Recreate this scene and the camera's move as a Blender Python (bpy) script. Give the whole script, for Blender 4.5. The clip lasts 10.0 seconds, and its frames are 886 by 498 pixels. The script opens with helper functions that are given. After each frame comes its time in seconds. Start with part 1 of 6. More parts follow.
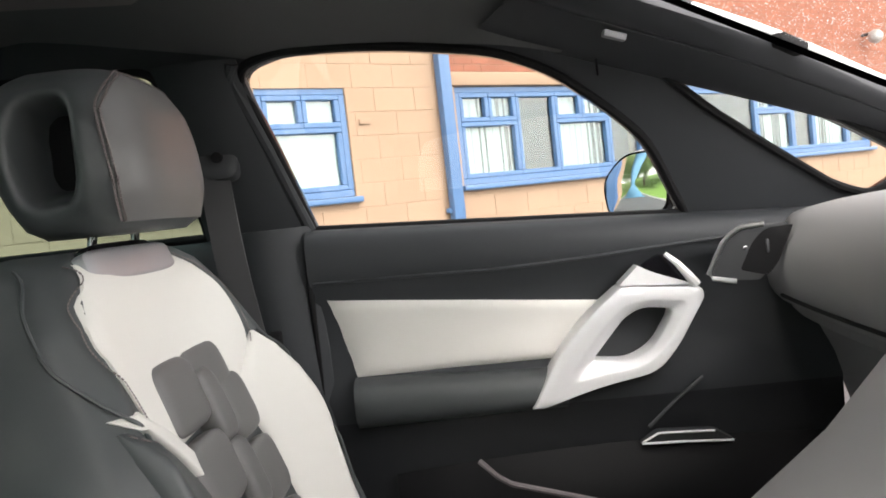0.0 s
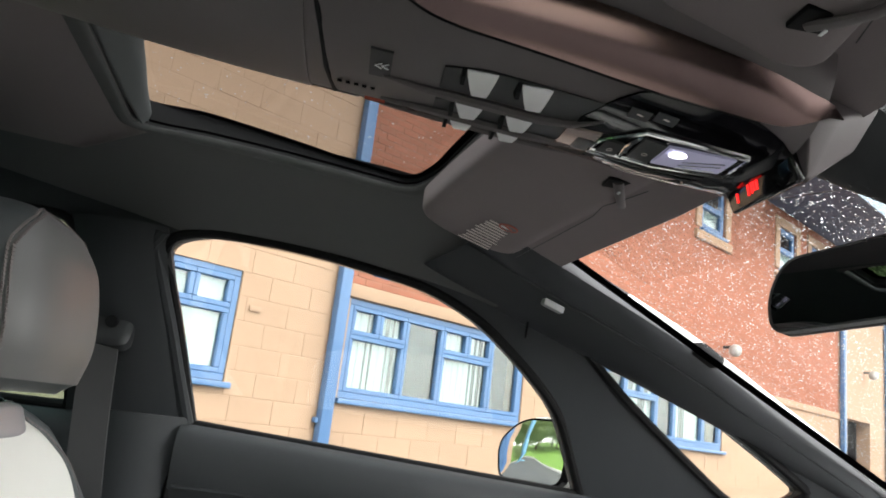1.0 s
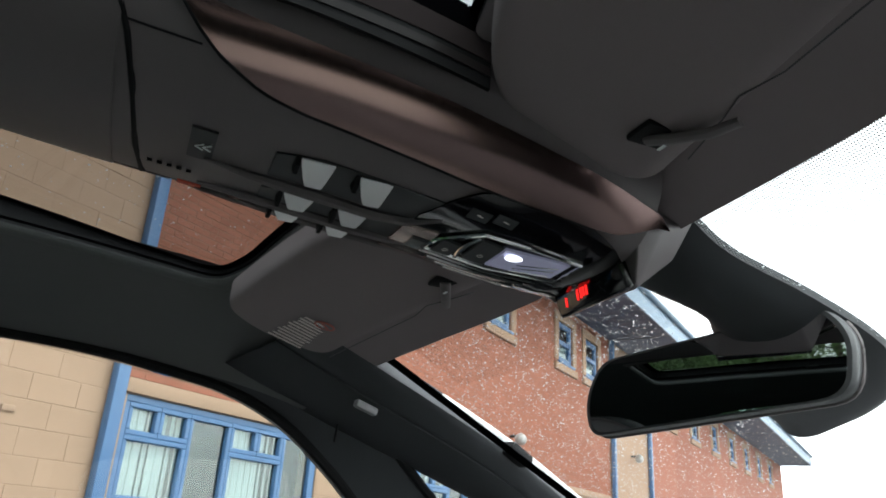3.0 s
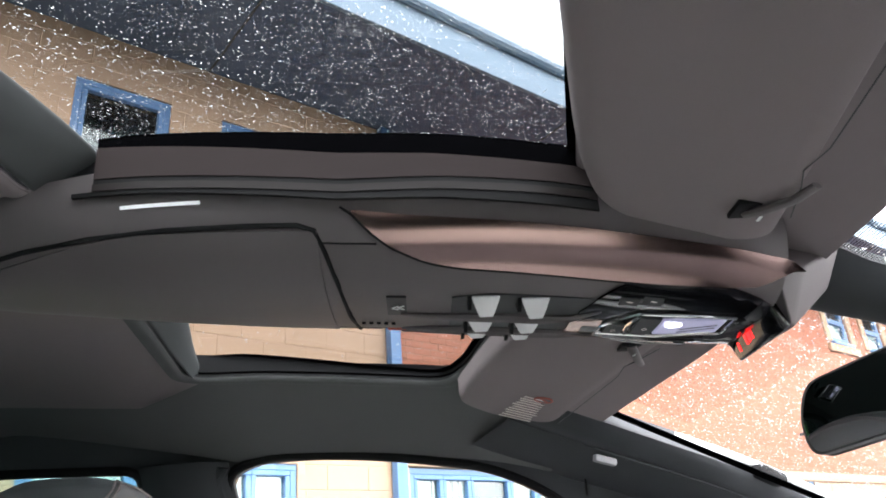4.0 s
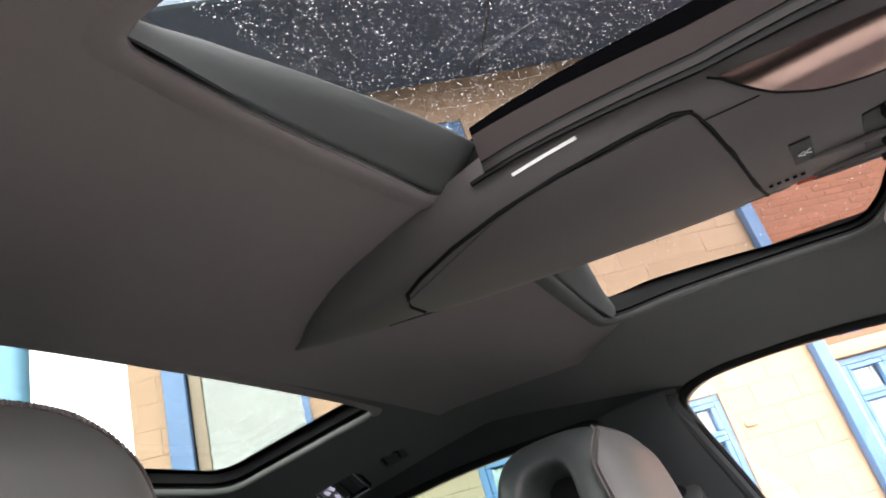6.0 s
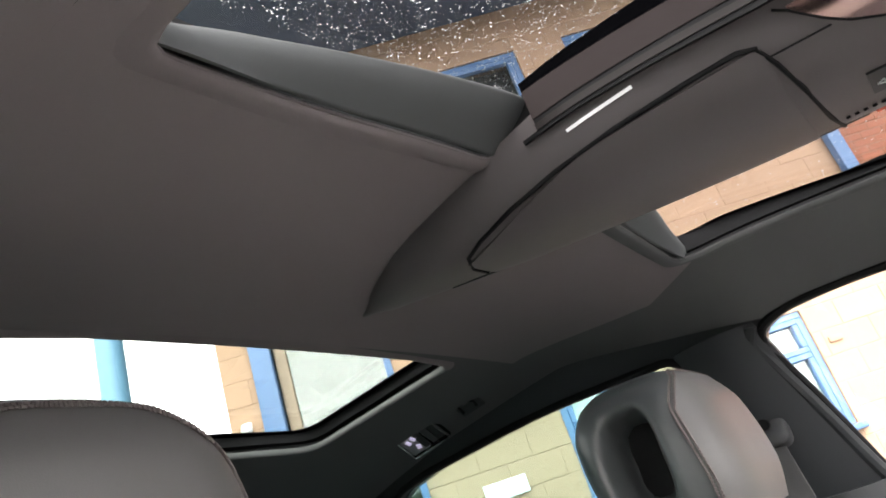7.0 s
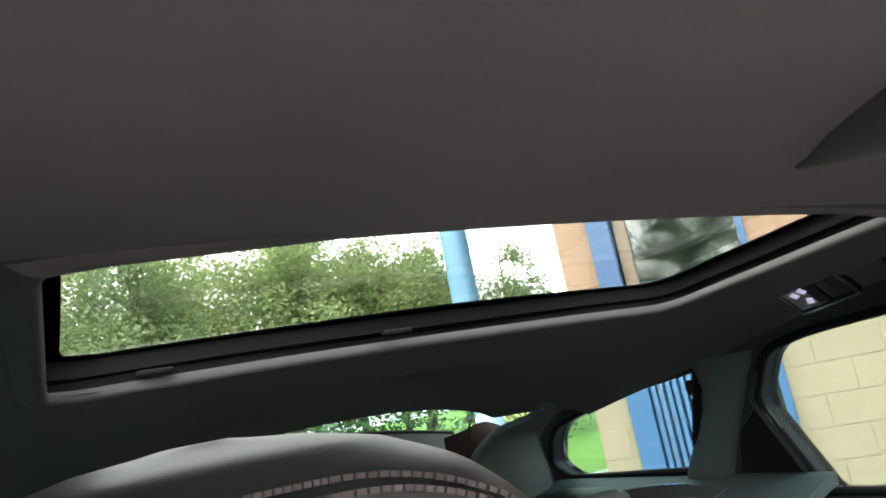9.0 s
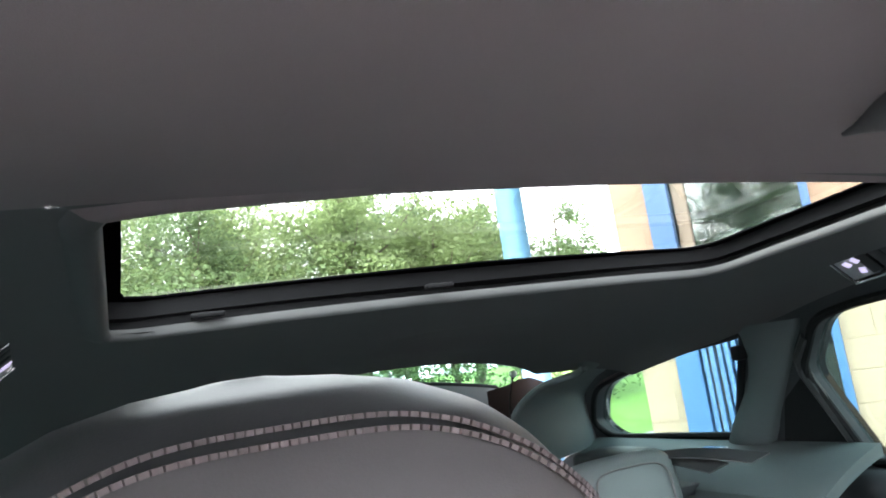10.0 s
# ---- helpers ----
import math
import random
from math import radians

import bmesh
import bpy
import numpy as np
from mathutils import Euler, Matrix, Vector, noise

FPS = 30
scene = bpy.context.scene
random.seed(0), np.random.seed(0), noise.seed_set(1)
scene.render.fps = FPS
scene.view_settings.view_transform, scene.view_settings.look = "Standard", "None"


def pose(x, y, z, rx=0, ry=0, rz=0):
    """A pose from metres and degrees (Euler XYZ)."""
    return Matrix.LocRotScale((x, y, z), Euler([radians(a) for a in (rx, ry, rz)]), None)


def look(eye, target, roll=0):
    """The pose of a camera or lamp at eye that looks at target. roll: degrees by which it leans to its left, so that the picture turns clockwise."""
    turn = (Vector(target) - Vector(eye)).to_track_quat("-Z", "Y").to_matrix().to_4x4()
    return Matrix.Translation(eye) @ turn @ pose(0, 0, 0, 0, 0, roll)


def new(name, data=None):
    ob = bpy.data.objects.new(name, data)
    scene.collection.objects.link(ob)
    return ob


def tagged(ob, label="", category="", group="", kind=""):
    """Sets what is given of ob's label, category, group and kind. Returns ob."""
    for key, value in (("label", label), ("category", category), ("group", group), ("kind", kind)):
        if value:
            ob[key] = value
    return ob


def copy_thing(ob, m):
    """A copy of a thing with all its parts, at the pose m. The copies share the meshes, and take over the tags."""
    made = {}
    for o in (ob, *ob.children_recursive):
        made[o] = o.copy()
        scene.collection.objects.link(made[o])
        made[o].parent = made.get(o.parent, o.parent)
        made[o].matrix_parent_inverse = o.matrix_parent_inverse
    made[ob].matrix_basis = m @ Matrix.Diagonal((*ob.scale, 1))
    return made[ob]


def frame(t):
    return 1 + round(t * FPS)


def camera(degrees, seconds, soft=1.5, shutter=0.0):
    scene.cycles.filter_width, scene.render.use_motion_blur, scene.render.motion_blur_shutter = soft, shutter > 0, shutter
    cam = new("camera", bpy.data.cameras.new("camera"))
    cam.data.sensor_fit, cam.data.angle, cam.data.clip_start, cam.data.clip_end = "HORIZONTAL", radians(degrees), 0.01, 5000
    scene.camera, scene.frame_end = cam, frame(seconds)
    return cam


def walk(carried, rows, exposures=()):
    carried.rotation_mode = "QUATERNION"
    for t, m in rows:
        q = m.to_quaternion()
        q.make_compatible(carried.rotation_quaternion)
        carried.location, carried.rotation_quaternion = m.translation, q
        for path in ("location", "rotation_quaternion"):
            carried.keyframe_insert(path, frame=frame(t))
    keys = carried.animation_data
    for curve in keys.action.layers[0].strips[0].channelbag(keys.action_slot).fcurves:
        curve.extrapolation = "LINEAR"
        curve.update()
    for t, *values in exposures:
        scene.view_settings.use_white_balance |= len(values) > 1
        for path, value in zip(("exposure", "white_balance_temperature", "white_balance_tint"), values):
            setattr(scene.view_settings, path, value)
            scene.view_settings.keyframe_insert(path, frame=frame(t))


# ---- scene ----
cam = camera(61.1, 10.0, soft=1.8)

EXPOSURES = [(0.0, 3.0, 7000, 16), (1.0, 2.95, 6800, 11), (1.5, 3.2, 6400, 7), (2.0, 2.5, 6400, 7), (2.2, 2.2, 6400, 7), (3.3, 2.45, 6250, 5), (3.5, 2.7, 6200, 5), (4.0, 3.75, 6500, 13), (4.5, 4.15, 6500, 16), (5.5, 3.85, 6900, 18), (7.0, 3.95, 7000, 18), (7.5, 3.5, 6800, 16), (8.0, 3.8, 6800, 20), (8.5, 3.8, 6900, 20), (9.0, 3.95, 7000, 20), (9.5, 4.25, 6800, 22), (10.0, 4.6, 6500, 22)]
PATH = [
    (0, (0.034, -0.558, 1.061), (-0.064, 1.436, 0.946), -6.4),
    (0.3, (0.023, -0.553, 1.061), (-0.061, 1.444, 1.114), -1.9),
    (0.5, (0.008, -0.538, 1.063), (-0.026, 1.451, 1.274), 2.6),
    (1, (-0.027, -0.511, 1.087), (0.186, 1.424, 1.543), 7.0),
    (1.5, (-0.052, -0.47, 1.088), (0.41, 1.373, 1.714), 8.1),
    (2, (-0.043, -0.446, 1.098), (0.677, 1.286, 1.792), 6.0),
    (2.2, (-0.048, -0.446, 1.096), (0.682, 1.274, 1.809), 6.0),
    (3.3, (-0.044, -0.494, 1.114), (0.583, 1.255, 1.855), 1.2),
    (3.5, (-0.051, -0.527, 1.119), (0.448, 1.253, 1.882), 0.6),
    (4, (-0.028, -0.595, 1.119), (0.087, 1.224, 1.941), -4.7),
    (4.5, (0.01, -0.6, 1.116), (-0.162, 1.183, 2.005), -10.1),
    (5, (-0.027, -0.585, 1.093), (-0.371, 1.179, 1.969), -16.7),
    (5.5, (-0.08, -0.604, 1.092), (-0.686, 1.092, 1.961), -16.7),
    (5.7, (-0.091, -0.607, 1.09), (-0.763, 1.064, 1.961), -16.8),
    (6.8, (-0.057, -0.615, 1.098), (-0.907, 0.991, 1.933), -18.8),
    (7, (-0.074, -0.602, 1.115), (-1.011, 0.986, 1.891), -19.1),
    (7.5, (-0.109, -0.517, 1.193), (-1.342, 0.904, 1.871), -20.8),
    (8, (-0.170, -0.470, 1.254), (-1.598, 0.832, 1.778), -18.6),
    (8.5, (-0.240, -0.436, 1.272), (-1.797, 0.728, 1.737), -16.0),
    (9, (-0.296, -0.409, 1.299), (-1.969, 0.606, 1.713), -11.1),
    (9.5, (-0.300, -0.409, 1.304), (-2.052, 0.488, 1.655), -9.7),
    (10, (-0.279, -0.407, 1.295), (-2.044, 0.475, 1.619), -8.4),
]
walk(cam, [(t, look(eye, target, roll)) for t, eye, target, roll in PATH], EXPOSURES)

# ---- sky and sun: a bright overcast day ----
world = bpy.data.worlds.new("overcast_sky")
scene.world = world
world.use_nodes = True
wn, wl = world.node_tree.nodes, world.node_tree.links
sky = wn.new("ShaderNodeTexSky")
sky.sky_type, sky.sun_disc = "NISHITA", False
sky.sun_elevation, sky.sun_rotation = radians(48), radians(150)
soften = wn.new("ShaderNodeHueSaturation")
soften.inputs["Saturation"].default_value = 0.10
wl.new(sky.outputs[0], soften.inputs["Color"])
wl.new(soften.outputs[0], wn["Background"].inputs["Color"])
wn["Background"].inputs["Strength"].default_value = 0.15
sun = new("sun", bpy.data.lights.new("sun", "SUN"))
sun.data.energy, sun.data.angle, sun.data.color = 0.5, radians(25), (1.0, 0.95, 0.88)
sun.matrix_basis = look((0, 0, 30), (9, 14, 0))


# ---- materials ----
def nodes_of(name):
    m = bpy.data.materials.new(name)
    m.use_nodes = True
    t = m.node_tree
    return m, t.nodes, t.links, t.nodes["Principled BSDF"]


def mat(name, color, rough=0.5, metal=0.0, vary=0.15, big=6.0, fine=900.0, bump=0.1, tint=None, spec=0.5, per_piece=0.0, coat=0.0):
    """A surface with broad stains (big) and fine grain (fine), both in cycles a metre."""
    m, n, l, p = nodes_of(name)
    co = n.new("ShaderNodeTexCoord")
    a, b = n.new("ShaderNodeTexNoise"), n.new("ShaderNodeTexNoise")
    a.inputs["Scale"].default_value, a.inputs["Detail"].default_value = big, 5
    b.inputs["Scale"].default_value, b.inputs["Detail"].default_value = fine, 2
    l.new(co.outputs["Object"], a.inputs["Vector"]), l.new(co.outputs["Object"], b.inputs["Vector"])
    mix = n.new("ShaderNodeMix")
    mix.data_type = "RGBA"
    dark = tint or tuple(c * (1 - vary) for c in color)
    light = tuple(min(1, c * (1 + vary)) for c in color)
    mix.inputs["A"].default_value, mix.inputs["B"].default_value = (*dark, 1), (*light, 1)
    blend = n.new("ShaderNodeMath")
    blend.operation = "MULTIPLY_ADD"
    blend.inputs[1].default_value, blend.inputs[2].default_value = 0.35, 0.0
    l.new(b.outputs["Fac"], blend.inputs[0])
    add = n.new("ShaderNodeMath")
    add.operation = "MULTIPLY_ADD"
    add.inputs[1].default_value = 0.65
    l.new(a.outputs["Fac"], add.inputs[0]), l.new(blend.outputs[0], add.inputs[2])
    l.new(add.outputs[0], mix.inputs["Factor"])
    out = mix.outputs["Result"]
    if per_piece:
        info, hsv, span = n.new("ShaderNodeObjectInfo"), n.new("ShaderNodeHueSaturation"), n.new("ShaderNodeMapRange")
        isl = n.new("ShaderNodeNewGeometry")
        both = n.new("ShaderNodeMath")
        both.operation = "ADD"
        l.new(info.outputs["Random"], both.inputs[0]), l.new(isl.outputs["Random Per Island"], both.inputs[1])
        span.inputs["From Max"].default_value = 2.0
        span.inputs["To Min"].default_value, span.inputs["To Max"].default_value = 1 - per_piece, 1 + per_piece
        l.new(both.outputs[0], span.inputs["Value"]), l.new(span.outputs[0], hsv.inputs["Value"])
        l.new(out, hsv.inputs["Color"])
        out = hsv.outputs[0]
    l.new(out, p.inputs["Base Color"])
    rr = n.new("ShaderNodeMapRange")
    rr.inputs["To Min"].default_value, rr.inputs["To Max"].default_value = max(0.005, rough - min(0.08, 0.3 * rough)), min(1, rough + min(0.08, 0.3 * rough))
    l.new(a.outputs["Fac"], rr.inputs["Value"]), l.new(rr.outputs[0], p.inputs["Roughness"])
    p.inputs["Metallic"].default_value = metal
    p.inputs["Specular IOR Level"].default_value = spec
    p.inputs["Coat Weight"].default_value = coat
    if bump:
        bp = n.new("ShaderNodeBump")
        bp.inputs["Strength"].default_value, bp.inputs["Distance"].default_value = bump, 0.6 / fine
        l.new(b.outputs["Fac"], bp.inputs["Height"]), l.new(bp.outputs[0], p.inputs["Normal"])
    return m


def glass(name, tint=(0.93, 0.96, 0.95), gloss=1.0):
    """Thin window glass: clear (tinted) with a mirror film by Fresnel."""
    m, n, l, p = nodes_of(name)
    clear, shine, edge, mx = n.new("ShaderNodeBsdfTransparent"), n.new("ShaderNodeBsdfGlossy"), n.new("ShaderNodeLayerWeight"), n.new("ShaderNodeMixShader")
    clear.inputs["Color"].default_value = (*tint, 1)
    shine.inputs["Roughness"].default_value = 0.01
    edge.inputs["Blend"].default_value = 0.5
    power, ramp = n.new("ShaderNodeMath"), n.new("ShaderNodeMath")
    power.operation, ramp.operation = "POWER", "MULTIPLY_ADD"
    power.inputs[1].default_value, ramp.inputs[1].default_value, ramp.inputs[2].default_value = 5.0, 0.8, 0.04 * gloss
    l.new(edge.outputs["Facing"], power.inputs[0]), l.new(power.outputs[0], ramp.inputs[0])
    l.new(ramp.outputs[0], mx.inputs[0]), l.new(clear.outputs[0], mx.inputs[1]), l.new(shine.outputs[0], mx.inputs[2])
    l.new(mx.outputs[0], n["Material Output"].inputs["Surface"])
    return m


def glow(name, color, strength):
    m, n, l, p = nodes_of(name)
    p.inputs["Base Color"].default_value = (*color, 1)
    p.inputs["Emission Color"].default_value = (*color, 1)
    p.inputs["Emission Strength"].default_value = strength
    return m


# Same weave as the headliner fabric, only darker and more neutral.
SURROUND = mat("dark_grey_lining", (0.118, 0.120, 0.121), 0.95, vary=0.10, big=3, fine=1400, bump=0.25, spec=0.15)
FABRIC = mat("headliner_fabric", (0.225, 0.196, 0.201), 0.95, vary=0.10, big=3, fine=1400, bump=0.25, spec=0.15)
TRIM = mat("black_soft_trim", (0.030, 0.033, 0.037), 0.62, vary=0.12, big=5, fine=1300, bump=0.2, spec=0.4)
DARK = mat("dark_moulded_plastic", (0.040, 0.042, 0.045), 0.5, vary=0.12, big=6, fine=1500, bump=0.2, spec=0.4)
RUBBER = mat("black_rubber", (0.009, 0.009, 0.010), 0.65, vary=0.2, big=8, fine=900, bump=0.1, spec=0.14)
CONSOLE = mat("grey_console_plastic", (0.122, 0.107, 0.110), 0.52, vary=0.08, big=4, fine=1800, bump=0.12, spec=0.45)
GLOSSBLACK = mat("gloss_black", (0.006, 0.006, 0.008), 0.06, vary=0.1, big=5, fine=500, bump=0.0)
CHROME = mat("chrome", (0.75, 0.75, 0.76), 0.08, 1.0, vary=0.04, big=8, fine=500, bump=0.0)
SATIN = mat("satin_aluminium", (0.62, 0.63, 0.64), 0.32, 1.0, vary=0.05, big=10, fine=2200, bump=0.15)
# Paler teal copy of the dark leather; the rear windows' light is in it.
LITLEATHER = mat("teal_lit_leather", (0.128, 0.150, 0.153), 0.42, vary=0.14, big=7, fine=950, bump=0.14, spec=0.45)
# Black trim made lighter and teal: the tinted rear light sits in this colour.
LITTRIM = mat("teal_lit_trim", (0.078, 0.096, 0.099), 0.6, vary=0.1, big=5, fine=1300, bump=0.2, spec=0.4)
SILVER = mat("silver_paint", (0.80, 0.80, 0.81), 0.36, 0.25, vary=0.05, big=8, fine=1600, bump=0.12)
CLIPGREY = mat("pale_grey_plastic", (0.27, 0.27, 0.28), 0.5, vary=0.06)
COPPER = mat("copper_toned_chrome", (0.80, 0.62, 0.55), 0.12, 1.0, vary=0.05, big=12, fine=600, bump=0.0)
COLLAR = mat("satin_collar", (0.42, 0.42, 0.44), 0.38, 0.6, vary=0.05, big=10, fine=2000, bump=0.05)
# The reddish base stands in for a brick-brown reflection on the metal.
STRIP = mat("reflection_toned_strip", (0.34, 0.235, 0.222), 0.17, 1.0, vary=0.12, big=5, fine=700, bump=0.02)
LEATHER = mat("dark_grey_leather", (0.054, 0.060, 0.062), 0.42, vary=0.14, big=7, fine=950, bump=0.14, spec=0.45)
LEATHER2 = mat("mid_grey_leather", (0.122, 0.120, 0.119), 0.45, vary=0.12, big=7, fine=950, bump=0.14, spec=0.45)
CREAM = mat("cream_white_leather", (0.68, 0.665, 0.63), 0.5, vary=0.05, big=5, fine=700, bump=0.25, spec=0.4)
STITCH = mat("pale_stitching", (0.17, 0.145, 0.142), 0.8, vary=0.15, big=200, fine=900, bump=0.2)
WEBBING = mat("black_webbing", (0.030, 0.030, 0.032), 0.75, vary=0.15, big=30, fine=1200, bump=0.4)
MIRROR = mat("mirror_silver", (0.42, 0.43, 0.44), 0.015, 1.0, vary=0.01, big=3, fine=200, bump=0.0)
DOORMIRROR = mat("mirror_glass", (0.86, 0.88, 0.88), 0.015, 1.0, vary=0.01, big=3, fine=200, bump=0.0)
WHITEPAINT = mat("white_car_paint", (0.80, 0.80, 0.79), 0.18, vary=0.02, big=3, fine=600, bump=0.0, coat=0.6)
CLEAR = glass("clear_glass")
PRIVACY = glass("privacy_glass", (0.53, 0.67, 0.645))
ROOFGLASS = glass("roof_glass", (0.35, 0.37, 0.37))
BAND = mat("black_glass_border", (0.002, 0.002, 0.0025), 0.9, vary=0.1, big=5, fine=400, bump=0.0, spec=0.0)
LABEL = mat("pale_print", (0.74, 0.66, 0.63), 0.7, vary=0.05)
LABELRED = mat("red_print", (0.42, 0.12, 0.10), 0.7, vary=0.05)
LED = glow("white_led", (0.90, 0.91, 1.0), 0.5)
LENSGLOW = glow("lit_lamp_lens", (0.42, 0.42, 0.60), 0.030)
LEDSOFT = glow("soft_light_strip", (0.95, 0.97, 1.0), 0.022)
LENS = mat("frosted_lamp_lens", (0.42, 0.42, 0.47), 0.2, vary=0.05, big=20, fine=500, bump=0.0)
REDGLOW = glow("red_digits", (1.0, 0.015, 0.015), 0.35)
REDPLASTIC = mat("red_translucent_plastic", (0.55, 0.10, 0.06), 0.25, vary=0.1)
STONE = mat("warm_cream_block", (0.335, 0.226, 0.156), 0.9, vary=0.10, big=2.5, fine=60, bump=0.25, spec=0.2, per_piece=0.07)
MORTAR = mat("mortar", (0.318, 0.215, 0.150), 0.95, vary=0.12, big=4, fine=80, bump=0.2, spec=0.2)
BRICK = mat("red_brick", (0.265, 0.105, 0.068), 0.9, vary=0.18, big=5, fine=90, bump=0.3, spec=0.2, per_piece=0.16)
BRICKJOINT = mat("brick_mortar", (0.23, 0.125, 0.085), 0.95, vary=0.12, big=4, fine=80, bump=0.2, spec=0.2)
BLUE = mat("blue_window_paint", (0.060, 0.135, 0.27), 0.4, vary=0.10, big=3, fine=120, bump=0.05)
PALEBLUE = mat("pale_blue_column_paint", (0.11, 0.27, 0.40), 0.45, vary=0.10, big=2, fine=90, bump=0.05)
BLIND = mat("white_blind", (0.55, 0.57, 0.55), 0.8, vary=0.05, big=3, fine=200, bump=0.1)
# Soffit colour lifted and blued for the sky reflected in the wet glass.
SOFFIT = mat("sky_washed_soffit", (0.112, 0.146, 0.220), 0.7, vary=0.15, big=2, fine=90, bump=0.1)
FASCIA = mat("grey_blue_fascia", (0.17, 0.235, 0.31), 0.5, vary=0.10, big=1.5, fine=60, bump=0.05)
ROOFTILE = mat("grey_roof_tile", (0.12, 0.12, 0.13), 0.8, vary=0.2, big=3, fine=40, bump=0.3)
ASPHALT = mat("wet_asphalt", (0.05, 0.05, 0.052), 0.55, vary=0.25, big=1.2, fine=120, bump=0.4)
GRASS = mat("grass", (0.11, 0.20, 0.04), 0.9, vary=0.25, big=1.5, fine=60, bump=0.6, spec=0.2)
LEAF = mat("leaf_green", (0.21, 0.275, 0.12), 0.6, vary=0.35, big=0.8, fine=14, bump=0.0, tint=(0.145, 0.195, 0.085), spec=0.2, per_piece=0.2)
LEAF2 = mat("dark_leaf_green", (0.15, 0.215, 0.10), 0.6, vary=0.35, big=0.8, fine=14, bump=0.0, tint=(0.10, 0.15, 0.068), spec=0.2, per_piece=0.2)
BARK = mat("bark", (0.13, 0.10, 0.075), 0.9, vary=0.3, big=6, fine=60, bump=0.6)


def leafy(m):
    """Light also passes through the leaves."""
    n, l = m.node_tree.nodes, m.node_tree.links
    p = n["Principled BSDF"]
    soft, mx = n.new("ShaderNodeBsdfTranslucent"), n.new("ShaderNodeMixShader")
    l.new(p.inputs["Base Color"].links[0].from_socket, soft.inputs["Color"])
    mx.inputs[0].default_value = 0.45
    l.new(p.outputs[0], mx.inputs[1]), l.new(soft.outputs[0], mx.inputs[2])
    l.new(mx.outputs[0], n["Material Output"].inputs["Surface"])


leafy(LEAF), leafy(LEAF2)
LOWDOOR = mat("black_lower_door", (0.013, 0.014, 0.016), 0.5, vary=0.15, big=5, fine=1400, bump=0.2, spec=0.3)
DASH = mat("grey_dashboard_plastic", (0.195, 0.196, 0.202), 0.6, vary=0.08, big=4, fine=1500, bump=0.3, spec=0.4)
SIGN = mat("white_sign", (0.75, 0.78, 0.78), 0.4, vary=0.03)
DROP = None


def drop_material():
    m, n, l, p = nodes_of("rain_drops")
    p.inputs["Base Color"].default_value = (1, 1, 1, 1)
    p.inputs["Transmission Weight"].default_value = 1.0
    p.inputs["IOR"].default_value = 1.33
    p.inputs["Roughness"].default_value = 0.2
    soft, mx = n.new("ShaderNodeBsdfTranslucent"), n.new("ShaderNodeMixShader")
    soft.inputs["Color"].default_value = (0.9, 0.93, 0.95, 1)
    mx.inputs[0].default_value = 0.52
    l.new(p.outputs[0], mx.inputs[1]), l.new(soft.outputs[0], mx.inputs[2]), l.new(mx.outputs[0], n["Material Output"].inputs["Surface"])
    return m


DROP = drop_material()


# ---- mesh helpers ----
def finish(bm, name, material, sharp=35):
    bmesh.ops.recalc_face_normals(bm, faces=bm.faces)
    me = bpy.data.meshes.new(name)
    for f in bm.faces:
        f.smooth = True
    bm.to_mesh(me)
    bm.free()
    me.set_sharp_from_angle(angle=radians(sharp))
    if material:
        me.materials.append(material)
    return me


def part(name, bm, material, parent, label="", sharp=35):
    ob = new(name, finish(bm, name, material, sharp))
    ob.parent = parent
    if label:
        ob["label"] = label
    return ob


def thing(name, label, category, group="", kind="", m=None):
    ob = new(name)
    ob.empty_display_size = 0.05
    if m is not None:
        ob.matrix_basis = m
    return tagged(ob, label, category, group, kind)


def solid(name, bm, material, label, category, group="", kind="", sharp=35):
    return tagged(new(name, finish(bm, name, material, sharp)), label, category, group, kind)


def box(bm, c, s, rot=None, bevel=0.0, seg=2):
    m = Matrix.Translation(c) @ (rot.to_4x4() if rot else Matrix()) @ Matrix.Diagonal((*s, 1))
    made = bmesh.ops.create_cube(bm, size=1, matrix=m)["verts"]
    if bevel:
        es = list({e for v in made for e in v.link_edges})
        bmesh.ops.bevel(bm, geom=es, offset=bevel, segments=seg, affect="EDGES", profile=0.5)
    return bm


def boxed(c, s, rot=None, bevel=0.0, seg=2):
    return box(bmesh.new(), c, s, rot, bevel, seg)


def loft(bm, rings, closed=True, caps=True):
    rows = [[bm.verts.new(p) for p in r] for r in rings]
    for a, b in zip(rows, rows[1:]):
        k = len(a)
        for i in range(k if closed else k - 1):
            j = (i + 1) % k
            bm.faces.new((a[i], a[j], b[j], b[i]))
    if caps and closed:
        bm.faces.new(rows[0]), bm.faces.new(rows[-1])
    return bm


